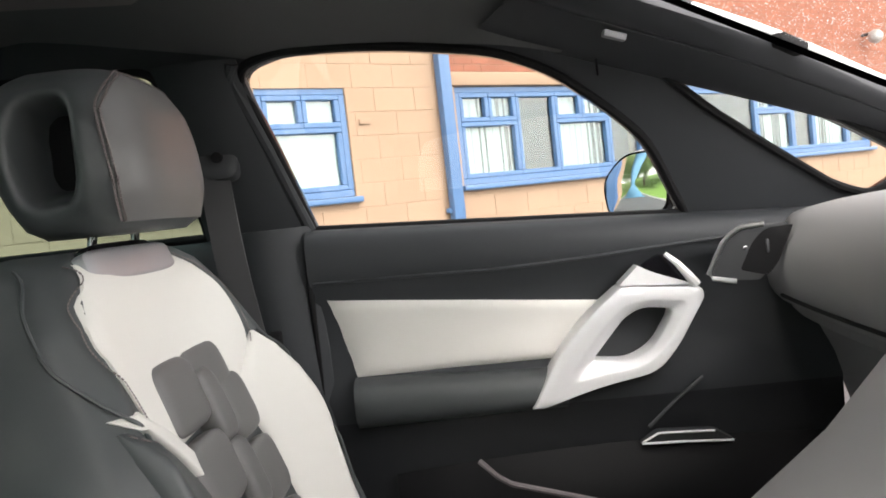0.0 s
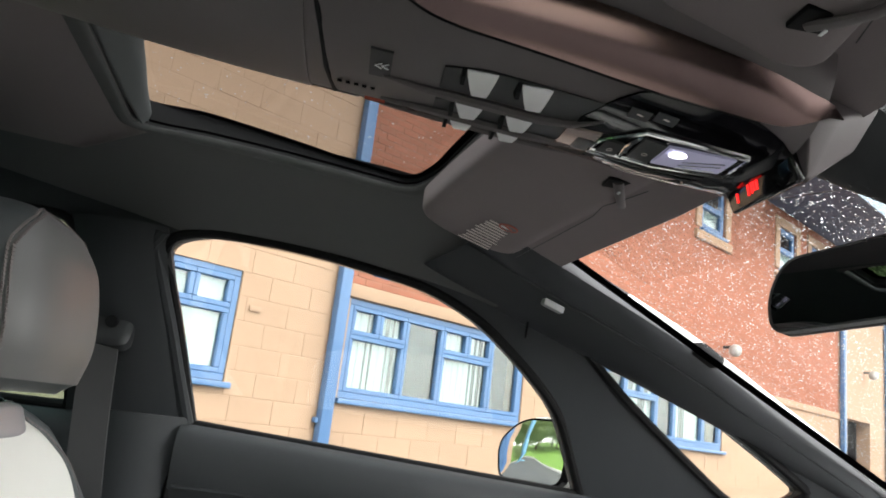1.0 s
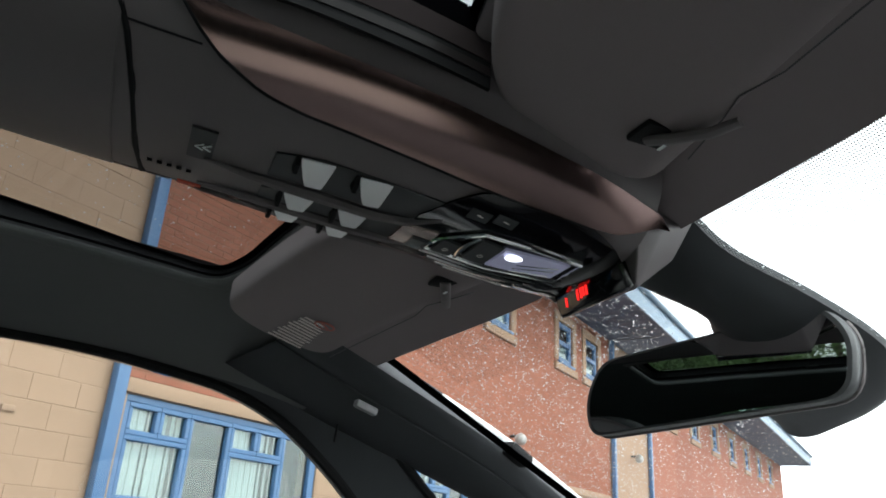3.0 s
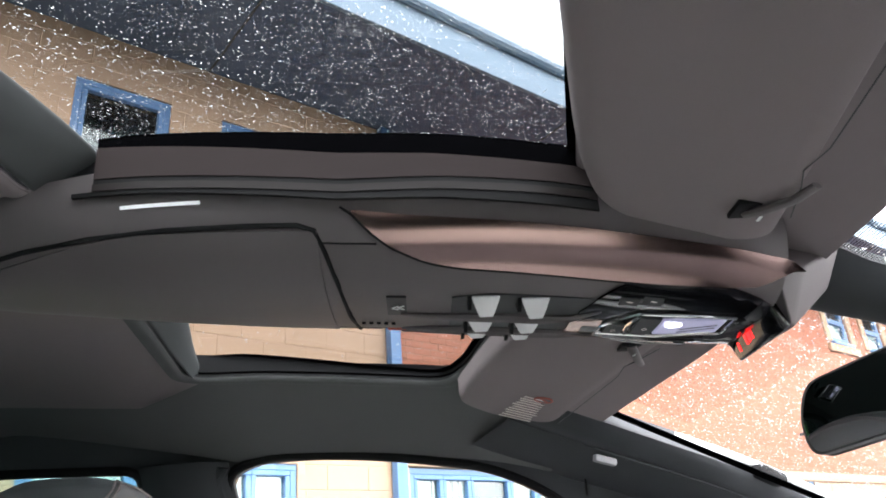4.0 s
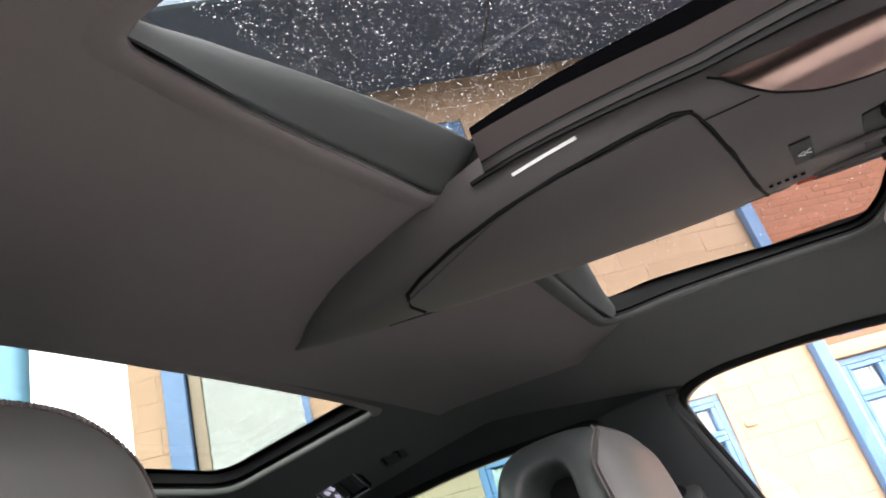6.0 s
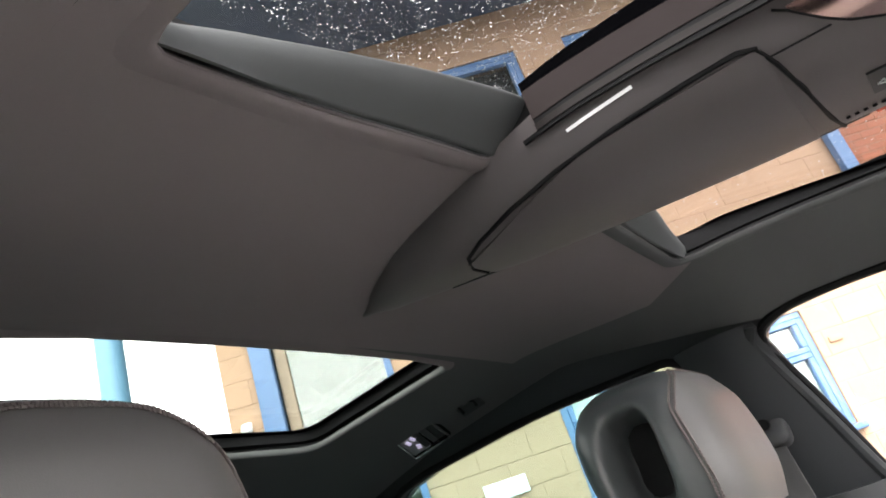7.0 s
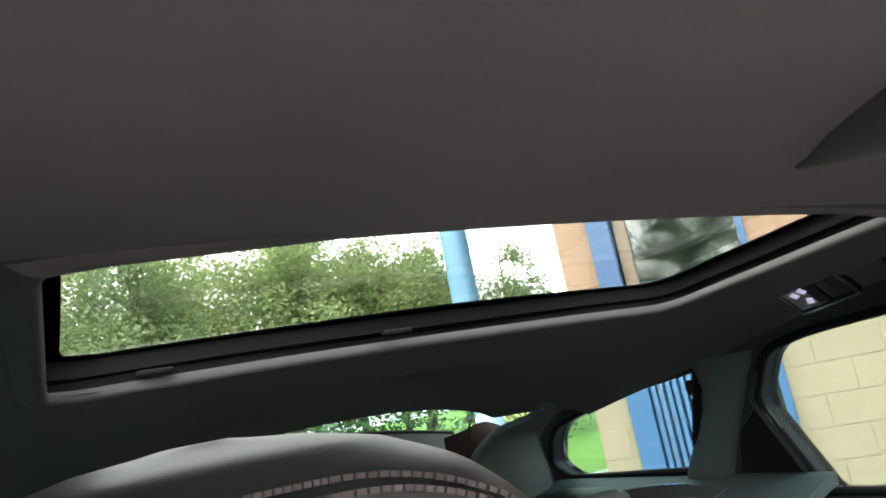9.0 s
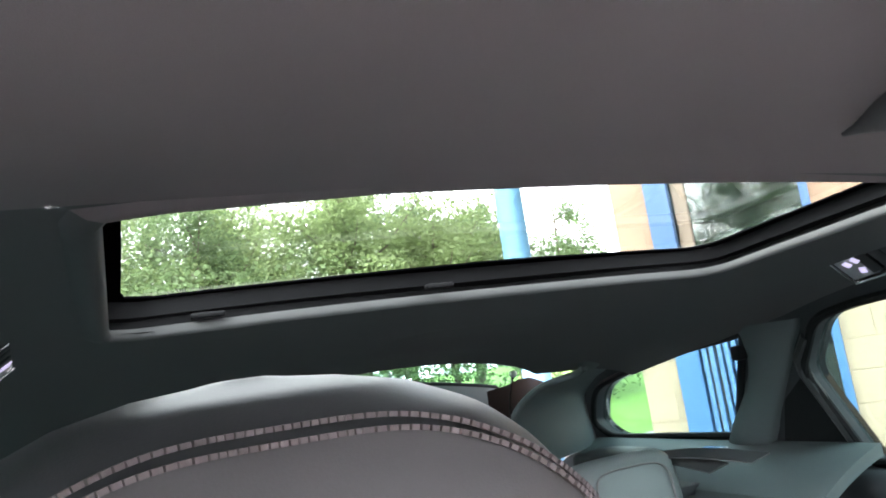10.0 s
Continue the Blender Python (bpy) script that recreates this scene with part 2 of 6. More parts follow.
def tube(bm, pts, r, seg=8, closed=False, flat=1.0):
    """A round (or flattened) rod along points; r may be a number or one a point."""
    pts = [Vector(p) for p in pts]
    k, rings = len(pts), []
    up = Vector((0, 0, 1))
    for i, p in enumerate(pts):
        a = pts[i - 1] if (i or closed) else p
        b = pts[(i + 1) % k] if (i < k - 1 or closed) else p
        d = (b - a).normalized()
        side = d.cross(up)
        side = side.normalized() if side.length > 1e-4 else Vector((1, 0, 0))
        top = side.cross(d)
        rr = r[i] if isinstance(r, (list, tuple)) else r
        rings.append([p + side * rr * math.cos(2 * math.pi * j / seg) + top * rr * flat * math.sin(2 * math.pi * j / seg) for j in range(seg)])
    if closed:
        rings.append(rings[0])
        rows = [[bm.verts.new(q) for q in ring] for ring in rings[:-1]]
        rows.append(rows[0])
        for a, b in zip(rows, rows[1:]):
            for i in range(seg):
                j = (i + 1) % seg
                bm.faces.new((a[i], a[j], b[j], b[i]))
        return bm
    return loft(bm, rings)


def grid(bm, f, us, vs):
    rows = [[bm.verts.new(f(u, v)) for v in vs] for u in us]
    for a, b in zip(rows, rows[1:]):
        for i in range(len(a) - 1):
            bm.faces.new((a[i], a[i + 1], b[i + 1], b[i]))
    return bm


def slab(f, us, vs, back):
    """A closed sheet: f(u, v) in front and the same moved by the vector back behind it."""
    bm, back = bmesh.new(), Vector(back)
    grid(bm, f, us, vs)
    edge = [f(us[0], v) for v in vs] + [f(u, vs[-1]) for u in us[1:]] + [f(us[-1], v) for v in list(vs)[-2::-1]] + [f(u, vs[0]) for u in list(us)[-2:0:-1]]
    grid(bm, lambda u, v: Vector(f(u, v)) + back, us, vs)
    loft(bm, [edge, [Vector(p) + back for p in edge]], caps=False)
    bmesh.ops.remove_doubles(bm, verts=bm.verts, dist=1e-5)
    return bm


def rounded(pts, r, n=5):
    """A closed outline with its corners rounded; r: one radius or one a corner."""
    pts, out = [Vector((*p, 0)) for p in pts], []
    k = len(pts)
    for i, p in enumerate(pts):
        a, b = pts[i - 1], pts[(i + 1) % k]
        rr = r[i] if isinstance(r, (list, tuple)) else r
        da, db = a - p, b - p
        q = min(rr, 0.45 * da.length, 0.45 * db.length)
        s, e = p + da.normalized() * q, p + db.normalized() * q
        for j in range(n + 1):
            w = j / n
            out.append(((1 - w) ** 2 * s + 2 * w * (1 - w) * p + w * w * e)[:2])
    return out


def plate(outer, holes, front, back):
    """A flat shape with holes: front(u, v) and back(u, v) give its two faces."""
    bm = bmesh.new()
    def face_side(f):
        edges, loops = [], []
        for ring in (outer, *holes):
            vs = [bm.verts.new(f(*p)) for p in ring]
            loops.append(vs)
            edges += [bm.edges.new((vs[i - 1], vs[i])) for i in range(len(vs))]
        bmesh.ops.triangle_fill(bm, use_beauty=True, use_dissolve=False, edges=edges)
        return loops
    a, b = face_side(front), face_side(back)
    for p, q in zip(a, b):
        for i in range(len(p)):
            bm.faces.new((p[i - 1], p[i], q[i], q[i - 1]))
    return bm


def span(a, b, n):
    return [a + (b - a) * i / n for i in range(n + 1)]


def curve(keys, x):
    return float(np.interp(x, [k[0] for k in keys], [k[1] for k in keys]))


def smooth(keys, x):
    """Catmull-Rom through keys (x, value)."""
    xs = [k[0] for k in keys]
    if x <= xs[0]:
        return keys[0][1]
    if x >= xs[-1]:
        return keys[-1][1]
    i = max(j for j in range(len(xs) - 1) if xs[j] <= x)
    p = [keys[max(i - 1, 0)][1], keys[i][1], keys[i + 1][1], keys[min(i + 2, len(keys) - 1)][1]]
    w = (x - xs[i]) / (xs[i + 1] - xs[i])
    return 0.5 * (2 * p[1] + (p[2] - p[0]) * w + (2 * p[0] - 5 * p[1] + 4 * p[2] - p[3]) * w * w + (3 * p[1] - p[0] - 3 * p[2] + p[3]) * w**3)



# ---- the building beside the car: u runs along the wall, out of the wall is -y ----
WALL = Matrix.Translation((-0.3, 7.05, 0)) @ pose(0, 0, 0, 0, 0, 36)
EAVE = 6.23


def facade_wall(name, u0, u1, z0, z1, holes, material, label, thick=0.3):
    """A wall piece in the facade's plane with openings (u0, u1, z0, z1)."""
    root = thing(name, label, "wall", kind="structure", m=WALL)
    us = sorted({u0, u1, *[h[0] for h in holes], *[h[1] for h in holes]})
    zs = sorted({z0, z1, *[h[2] for h in holes], *[h[3] for h in holes]})
    bm = bmesh.new()
    for a, b in zip(us, us[1:]):
        run = None
        for c, d in zip(zs, zs[1:]):
            cu, cz = (a + b) / 2, (c + d) / 2
            if any(h[0] < cu < h[1] and h[2] < cz < h[3] for h in holes):
                continue
            box(bm, (cu, thick / 2 - 0.003, cz), (b - a, thick, d - c))
    part("masonry", bm, material, root)
    return root


def cut(rect, holes):
    """The parts of a rectangle (u0, u1, z0, z1) left beside the holes, cut in u only; None pieces drop out."""
    pieces = [rect]
    for h in holes:
        nxt = []
        for u0, u1, z0, z1 in pieces:
            if h[2] + 0.02 > z1 or h[3] - 0.02 < z0 or h[0] > u1 or h[1] < u0:
                nxt.append((u0, u1, z0, z1))
                continue
            if u0 < h[0] - 0.03:
                nxt.append((u0, h[0], z0, z1))
            if u1 > h[1] + 0.03:
                nxt.append((h[1], u1, z0, z1))
        pieces = nxt
    return pieces


def blockwork(root, u0, u1, z0, z1, holes, length, height, joint, material, name, limit, near):
    """Courses of blocks proud of the wall: the nearest are pieces of their own, the rest one mesh."""
    shared, rest, count = {}, bmesh.new(), 0
    row = 0
    z = z0
    todo = []
    while z < z1 - 0.02:
        top = min(z + height, z1)
        u = u0 - (length / 2 if row % 2 else 0)
        while u < u1:
            rect = (max(u, u0), min(u + length, u1), z, top)
            if rect[1] - rect[0] > 0.03:
                todo += cut(rect, holes)
            u += length
        z, row = z + height, row + 1
    todo.sort(key=near)
    rng = random.Random(4)
    for a, b, c, d in todo:
        w, h = round(b - a - joint, 3), round(d - c - joint, 3)
        if w < 0.015 or h < 0.015:
            continue
        place = Vector(((a + b) / 2, rng.uniform(-0.002, 0.002), (c + d) / 2))
        if count < limit:
            if (w, h) not in shared:
                bm = bmesh.new()
                bevel_box(bm, Vector((0, 0, 0)), w, h)
                shared[w, h] = finish(bm, name, material)
            ob = new(name, shared[w, h])
            ob.parent, ob.location = root, place
            count += 1
        else:
            bevel_box(rest, place, w, h)
    if rest.verts:
        ob = part(name + "_courses", rest, material, root)
        ob["kind"] = "stuff"
    else:
        rest.free()


def bevel_box(bm, c, w, h, e=0.003, d=0.014):
    """A block face with chamfered edges, proud of the mortar."""
    back = [bm.verts.new(c + Vector((x * w / 2, d / 2, z * h / 2))) for x, z in ((-1, -1), (1, -1), (1, 1), (-1, 1))]
    mid = [bm.verts.new(c + Vector((x * w / 2, -d / 2 + e, z * h / 2))) for x, z in ((-1, -1), (1, -1), (1, 1), (-1, 1))]
    top = [bm.verts.new(c + Vector((x * (w / 2 - e), -d / 2, z * (h / 2 - e)))) for x, z in ((-1, -1), (1, -1), (1, 1), (-1, 1))]
    for p, q in ((back, mid), (mid, top)):
        for i in range(4):
            bm.faces.new((p[i - 1], p[i], q[i], q[i - 1]))
    bm.faces.new(top)


def casement(name, u0, u1, z0, z1, panes, label, blinds=True, frame=0.065):
    """A painted window: outer frame, mullions and transoms, panes and blinds. panes: (u0, u1, z0, z1, blind) inside the frame."""
    root = thing(name, label, "window", kind="structure", m=WALL)
    bm = bmesh.new()
    for c, s in ((((u0 + u1) / 2, 0.05, z1 - frame / 2), (u1 - u0, 0.07, frame)), (((u0 + u1) / 2, 0.05, z0 + frame / 2), (u1 - u0, 0.07, frame)),
                 ((u0 + frame / 2, 0.05, (z0 + z1) / 2), (frame, 0.07, z1 - z0 - 2 * frame)), ((u1 - frame / 2, 0.05, (z0 + z1) / 2), (frame, 0.07, z1 - z0 - 2 * frame))):
        box(bm, c, s, bevel=0.006, seg=1)
    part("window_frame", bm, BLUE, root)
    part("window_sill", boxed(((u0 + u1) / 2, 0.0, z0 - 0.03), (u1 - u0 + 0.08, 0.16, 0.055), bevel=0.01), BLUE, root)
    for a, b, c, d, blind in panes:
        sash = bmesh.new()
        t = 0.05
        for cc, s in ((((a + b) / 2, 0.045, d - t / 2), (b - a, 0.07, t)), (((a + b) / 2, 0.045, c + t / 2), (b - a, 0.07, t)),
                      ((a + t / 2, 0.045, (c + d) / 2), (t, 0.07, d - c - 2 * t)), ((b - t / 2, 0.045, (c + d) / 2), (t, 0.07, d - c - 2 * t))):
            box(sash, cc, s, bevel=0.008, seg=1)
        leaf = part("sash", sash, BLUE, root)
        part("pane", boxed(((a + b) / 2, 0.06, (c + d) / 2), (b - a - 2 * t + 0.01, 0.006, d - c - 2 * t + 0.01)), CLEARWIN, leaf)
        if blind:
            bl = bmesh.new()
            if blind == 1:
                box(bl, ((a + b) / 2, 0.10, (c + d) / 2), (b - a - 0.02, 0.008, d - c - 0.04))
            else:
                k = max(2, int((b - a) / 0.09))
                rng = random.Random(int(a * 100) + 7)
                for i in range(k):
                    x = a + (i + 0.5) * (b - a) / k
                    box(bl, (x, 0.11, (c + d) / 2), ((b - a) / k * 0.99, 0.004, d - c - 0.03), rot=Euler((0, 0, radians(rng.choice((4, 6, 8, 32))))).to_matrix())
            part("blind", bl, BLIND, root)
    # Dark grey board close behind the panes: the room's dimness is in its colour.
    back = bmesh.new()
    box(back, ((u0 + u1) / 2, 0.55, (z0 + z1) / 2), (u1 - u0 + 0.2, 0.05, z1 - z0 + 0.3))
    part("room_backing", back, DARKBACK, root)
    return root


CLEARWIN = glass("facade_glass", (0.80, 0.86, 0.86), 1.6)
DARKBACK = mat("dark_backing", (0.10, 0.10, 0.10), 0.9, vary=0.2, big=1.0, fine=30)


def two_vents(u0, u1, z0, z1, blind=1):
    """Two top vents over one large light."""
    m, zt = (u0 + u1) / 2, z0 + (z1 - z0) * 0.66
    return [(u0, m, zt, z1, blind), (m, u1, zt, z1, blind), (u0, u1, z0, zt, blind)]


G0, G1 = 1.24, 2.26
stone_holes = [(-3.23, -2.35, G0, G1), (-1.83, -0.95, G0, G1), (-3.23, -2.35, 4.55, 5.69), (-1.83, -0.95, 4.55, 5.69)]
glazed = (-5.42, -4.47, 0.0, EAVE)
cream = facade_wall("wall_stone", -4.47, 0.14, -0.3, EAVE, stone_holes, MORTAR, "warm cream stone block wall with pale joints")
pier = facade_wall("wall_pier", -5.90, -5.62, -0.3, EAVE, [], MORTAR, "cream stone block pier beside the entrance")
band_holes = [(0.30, 3.12, G0, G1), (3.85, 8.45, G0, G1)]
lower = facade_wall("wall_lower", 0.14, 13.9, -0.3, 2.40, band_holes, MORTAR, "cream stone lower wall under the brickwork")
brick_holes = [(7.42, 8.28, 4.95, 5.85), (10.62, 11.42, 4.95, 5.85), (12.25, 13.05, 4.95, 5.85)]
brick_near = facade_wall("wall_brick", 0.14, 13.9, 2.40, EAVE, brick_holes, BRICKJOINT, "red brick upper wall with mortar joints")
bay = facade_wall("wall_bay", 13.9, 17.0, -0.3, EAVE, [(14.4, 15.9, 0.0, 2.35)], STONE, "cream rendered bay between two downpipes")
far_holes = [(19.0 + 3.1 * i, 19.9 + 3.1 * i, 4.95, 5.85) for i in range(7)]
far = facade_wall("wall_far", 17.0, 42.0, -0.3, EAVE, far_holes, BRICK, "long red brick wing further along")

# windows
for i, (a, b, c, d) in enumerate(stone_holes):
    up = c > 3
    casement(f"window_{i + 1}", a, b, c, d, two_vents(a + 0.065, b - 0.065, c + 0.065, d - 0.065, 1 if not up else 0) if not up
             else [(a + 0.065, b - 0.065, c + 0.065, d - 0.065, 0)], "blue painted window with frosted panes" if not up else "blue painted upper window, dark panes")
row = [(0.36, 1.11, "v"), (1.11, 1.68, "f"), (1.68, 2.50, "v"), (2.50, 3.06, "f")]
row2 = [(3.91, 5.45, "f"), (5.45, 6.32, "v"), (6.32, 6.87, "f"), (6.87, 7.80, "v"), (7.80, 8.39, "f")]
for i, (cells, (a, b, c, d)) in enumerate(((row, band_holes[0]), (row2, band_holes[1]))):
    panes = []
    for u0, u1, what in cells:
        panes += two_vents(u0, u1, c + 0.065, d - 0.065, 2) if what == "v" else [(u0, u1, c + 0.065, d - 0.065, 0)]
    casement(f"window_{i + 5}", a, b, c, d, panes, "wide blue office window with vertical white blinds")
for i, (a, b, c, d) in enumerate(brick_holes + far_holes):
    casement(f"window_{i + 7}", a, b, c, d, [(a + 0.065, b - 0.065, c + 0.065, (c + d) / 2, 1), (a + 0.065, b - 0.065, (c + d) / 2, d - 0.065, 0)], "small blue upper window with a half blind")
    stone = bmesh.new()
    for cc, s in ((((a + b) / 2, -0.01, d + 0.10), (b - a + 0.44, 0.06, 0.20)), (((a + b) / 2, -0.02, c - 0.14), (b - a + 0.44, 0.10, 0.16)),
                  ((a - 0.11, -0.01, (c + d) / 2), (0.20, 0.06, d - c)), ((b + 0.11, -0.01, (c + d) / 2), (0.20, 0.06, d - c))):
        box(stone, cc, s, bevel=0.01, seg=1)
    ob = solid("trim", stone, STONE, "cream stone surround of an upper window", "trim", kind="structure")
    ob.matrix_basis = WALL
lintel = bmesh.new()
box(lintel, (7.0, -0.015, 2.335), (13.7, 0.06, 0.14), bevel=0.01)
ob = solid("trim", lintel, STONE, "cream stone band over the office windows", "trim", kind="structure")
ob.matrix_basis = WALL

# glazed entrance: blue posts, ribbed door and tall panes
entry = thing("entrance", "tall glazed entrance with blue posts and a ribbed blue door", "entrance", kind="structure", m=WALL)
for a, b in ((-5.62, -5.44), (-4.52, -4.46)):
    part("post", boxed(((a + b) / 2, 0.0, 3.0), (b - a, 0.12, 6.4), bevel=0.01), BLUE, entry)
part("post", boxed((-5.37, 0.06, 3.0), (0.10, 0.10, 6.4), bevel=0.01), mat("brown_mullion", (0.22, 0.17, 0.12), 0.6), entry)
for i in range(6):
    part("rib", boxed((-5.40 + 0.055 * i, -0.01 - 0.012 * (i % 2), 0.8), (0.035, 0.09, 2.3), bevel=0.008), BLUE, entry)
part("door_panel", boxed((-5.27, 0.05, 0.8), (0.36, 0.04, 2.3)), BLUE, entry)
part("transom", boxed((-4.95, 0.05, 1.40), (0.85, 0.09, 0.08), bevel=0.008), BLUE, entry)
part("pane", boxed((-4.93, 0.06, 3.2), (0.84, 0.008, 6.2)), glass("entrance_glass", (0.62, 0.70, 0.66), 2.6), entry)
# Board behind the entrance pane, coloured dark for an unlit interior.
part("room_backing", boxed((-4.95, 1.1, 3.2), (1.3, 0.05, 6.6)), DARKBACK, entry)
part("sticker", boxed((-5.06, 0.045, 1.62), (0.11, 0.006, 0.10)), mat("cyan_sticker", (0.05, 0.42, 0.62), 0.4), entry, "cyan square sticker")

for u in (0.13, 13.95, 17.0):
    dp = bmesh.new()
    box(dp, (u, -0.08, 2.95), (0.13, 0.10, 6.5), bevel=0.008)
    pipe = thing("downpipe", "square blue painted downpipe on the wall", "downpipe", "downpipes", m=WALL)
    part("pipe", dp, BLUE, pipe)
    for z in (1.0, 2.9, 4.8):
        part("bracket", boxed((u, -0.05, z), (0.20, 0.06, 0.05), bevel=0.005), BLUE, pipe)

eaves = thing("roof", "deep dark eaves with a grey-blue fascia and tiled roof", "roof", kind="structure", m=WALL)
part("soffit", boxed((18.0, -0.62, EAVE + 0.03), (48.0, 1.8, 0.06)), SOFFIT, eaves)
part("fascia", boxed((18.0, -1.54, EAVE + 0.28), (48.0, 0.06, 0.56), bevel=0.01), FASCIA, eaves)
gut = bmesh.new()
tube(gut, [(-6.0, -1.62, EAVE + 0.48), (42.0, -1.62, EAVE + 0.48)], 0.07, 10)
part("gutter", gut, FASCIA, eaves)
slope = bmesh.new()
grid(slope, lambda u, v: (u, -1.6 + 6.5 * v, EAVE + 0.55 + 3.0 * v), [-6, 42], [0, 1])
part("roof_slope", slope, ROOFTILE, eaves)
for i in range(1, 12):
    part("soffit_joint", boxed((-6 + 4.0 * i, -0.62, EAVE - 0.004), (0.02, 1.7, 0.012)), DARKBACK, eaves)

lampbox = thing("wall_lamp", "small round grey security lamp on the brickwork", "lamp", m=WALL)
b = bmesh.new()
bmesh.ops.create_uvsphere(b, u_segments=14, v_segments=10, radius=0.11, matrix=Matrix.Translation((8.4, -0.22, 2.96)))
part("globe", b, mat("grey_lamp_glass", (0.35, 0.34, 0.32), 0.3), lampbox)
part("arm", tube(bmesh.new(), [(8.4, 0.02, 3.02), (8.4, -0.14, 3.02), (8.4, -0.22, 3.0)], 0.025), DARK, lampbox)
lampbox2 = copy_thing(lampbox, WALL @ Matrix.Translation((7.1, 0, 0.5)))
cctv = thing("security_camera", "small white dome camera on the stone pier", "camera", m=WALL)
b = bmesh.new()
bmesh.ops.create_uvsphere(b, u_segments=12, v_segments=8, radius=0.05, matrix=Matrix.Translation((-5.76, -0.06, 2.72)))
part("dome", b, SIGN, cctv)
part("bracket", boxed((-5.76, -0.01, 2.75), (0.08, 0.05, 0.06), bevel=0.01), SIGN, cctv)
for (u, z, w, h), text in (((-4.33, 1.56, 0.15, 0.22), 0), ((-3.86, 1.62, 0.36, 0.14), 1)):
    sg = thing("wall_sign", "small white square notice on the stone wall" if not text else "small white plaque on the stone wall", "sign", m=WALL)
    part("board", boxed((u, -0.025, z), (w, 0.012, h), bevel=0.004), SIGN, sg)
    part("mark", boxed((u + (0.09 if text else 0), -0.034, z), (0.07, 0.004, 0.02 if text else 0.05)), LABEL, sg, "unreadable dark mark")
vent = thing("air_brick", "small brown vent in the stone wall", "vent", m=WALL)
part("grille", boxed((-0.78, -0.02, 1.93), (0.12, 0.02, 0.05), bevel=0.004), MORTAR, vent)
# Unseen backing wall, added dark so the windows read as unlit rooms.
inn = bmesh.new()
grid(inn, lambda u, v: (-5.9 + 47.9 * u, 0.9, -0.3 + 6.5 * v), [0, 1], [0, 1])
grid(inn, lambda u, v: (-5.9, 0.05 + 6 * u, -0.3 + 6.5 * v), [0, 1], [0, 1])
ob = solid("wall_core", inn, DARKBACK, "unseen dark backing wall behind the windows", "wall", kind="structure")
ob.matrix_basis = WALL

# ground, lawn, column, trees
g = bmesh.new()
grid(g, lambda u, v: (u, v, 0.0), [-400, -60, -20, 0, 20, 60, 400], [-400, -60, -20, 0, 20, 60, 400])
solid("ground", g, ASPHALT, "damp dark tarmac car park", "ground", kind="structure")
g = bmesh.new()
grid(g, lambda u, v: (u, v, 0.10 + 0.9 * max(0, (-u - 9) / 30) + 0.05 * math.sin(u * 1.3) * math.cos(v * 1.7)), span(-45, -8.6, 30), span(-30, 26, 40))
solid("lawn", g, GRASS, "mown green lawn sloping up behind the car park", "lawn", kind="structure")
solid("kerb", boxed((-8.5, -2, 0.06), (0.15, 56, 0.14), bevel=0.02), mat("concrete_kerb", (0.4, 0.39, 0.37), 0.9, big=3, fine=60), "pale concrete kerb along the lawn", "kerb", kind="structure")
column = thing("column", "tall round pale-blue painted steel column", "column")
for z0, z1, r in ((0.0, 0.06, 0.24), (0.06, 6.0, 0.135), (6.0, 6.08, 0.2)):
    part("shaft" if r < 0.15 else "collar", tube(bmesh.new(), [(-6.5, 3.5, z0), (-6.5, 3.5, z1)], r, 28), PALEBLUE, column)


def leaves(bm, rng, centre, radius, count, size, squash=0.8):
    """Leaves as small folded quads scattered in a clump."""
    for _ in range(count):
        d = Vector((rng.gauss(0, 1), rng.gauss(0, 1), rng.gauss(0, 1)))
        p = Vector(centre) + d.normalized() * radius * rng.random() ** 0.45 * (1.0 if d.z > 0 else squash)
        a = Vector((rng.uniform(-1, 1), rng.uniform(-1, 1), rng.uniform(-0.6, 0.6))).normalized()
        b = a.cross(Vector((rng.uniform(-1, 1), rng.uniform(-1, 1), rng.uniform(-1, 1)))).normalized()
        s = size * rng.uniform(0.6, 1.3)
        q = [bm.verts.new(p + a * s * x + b * s * 0.55 * y) for x, y in ((-1, 0), (0, -1), (1, 0), (0, 1))]
        bm.faces.new(q)


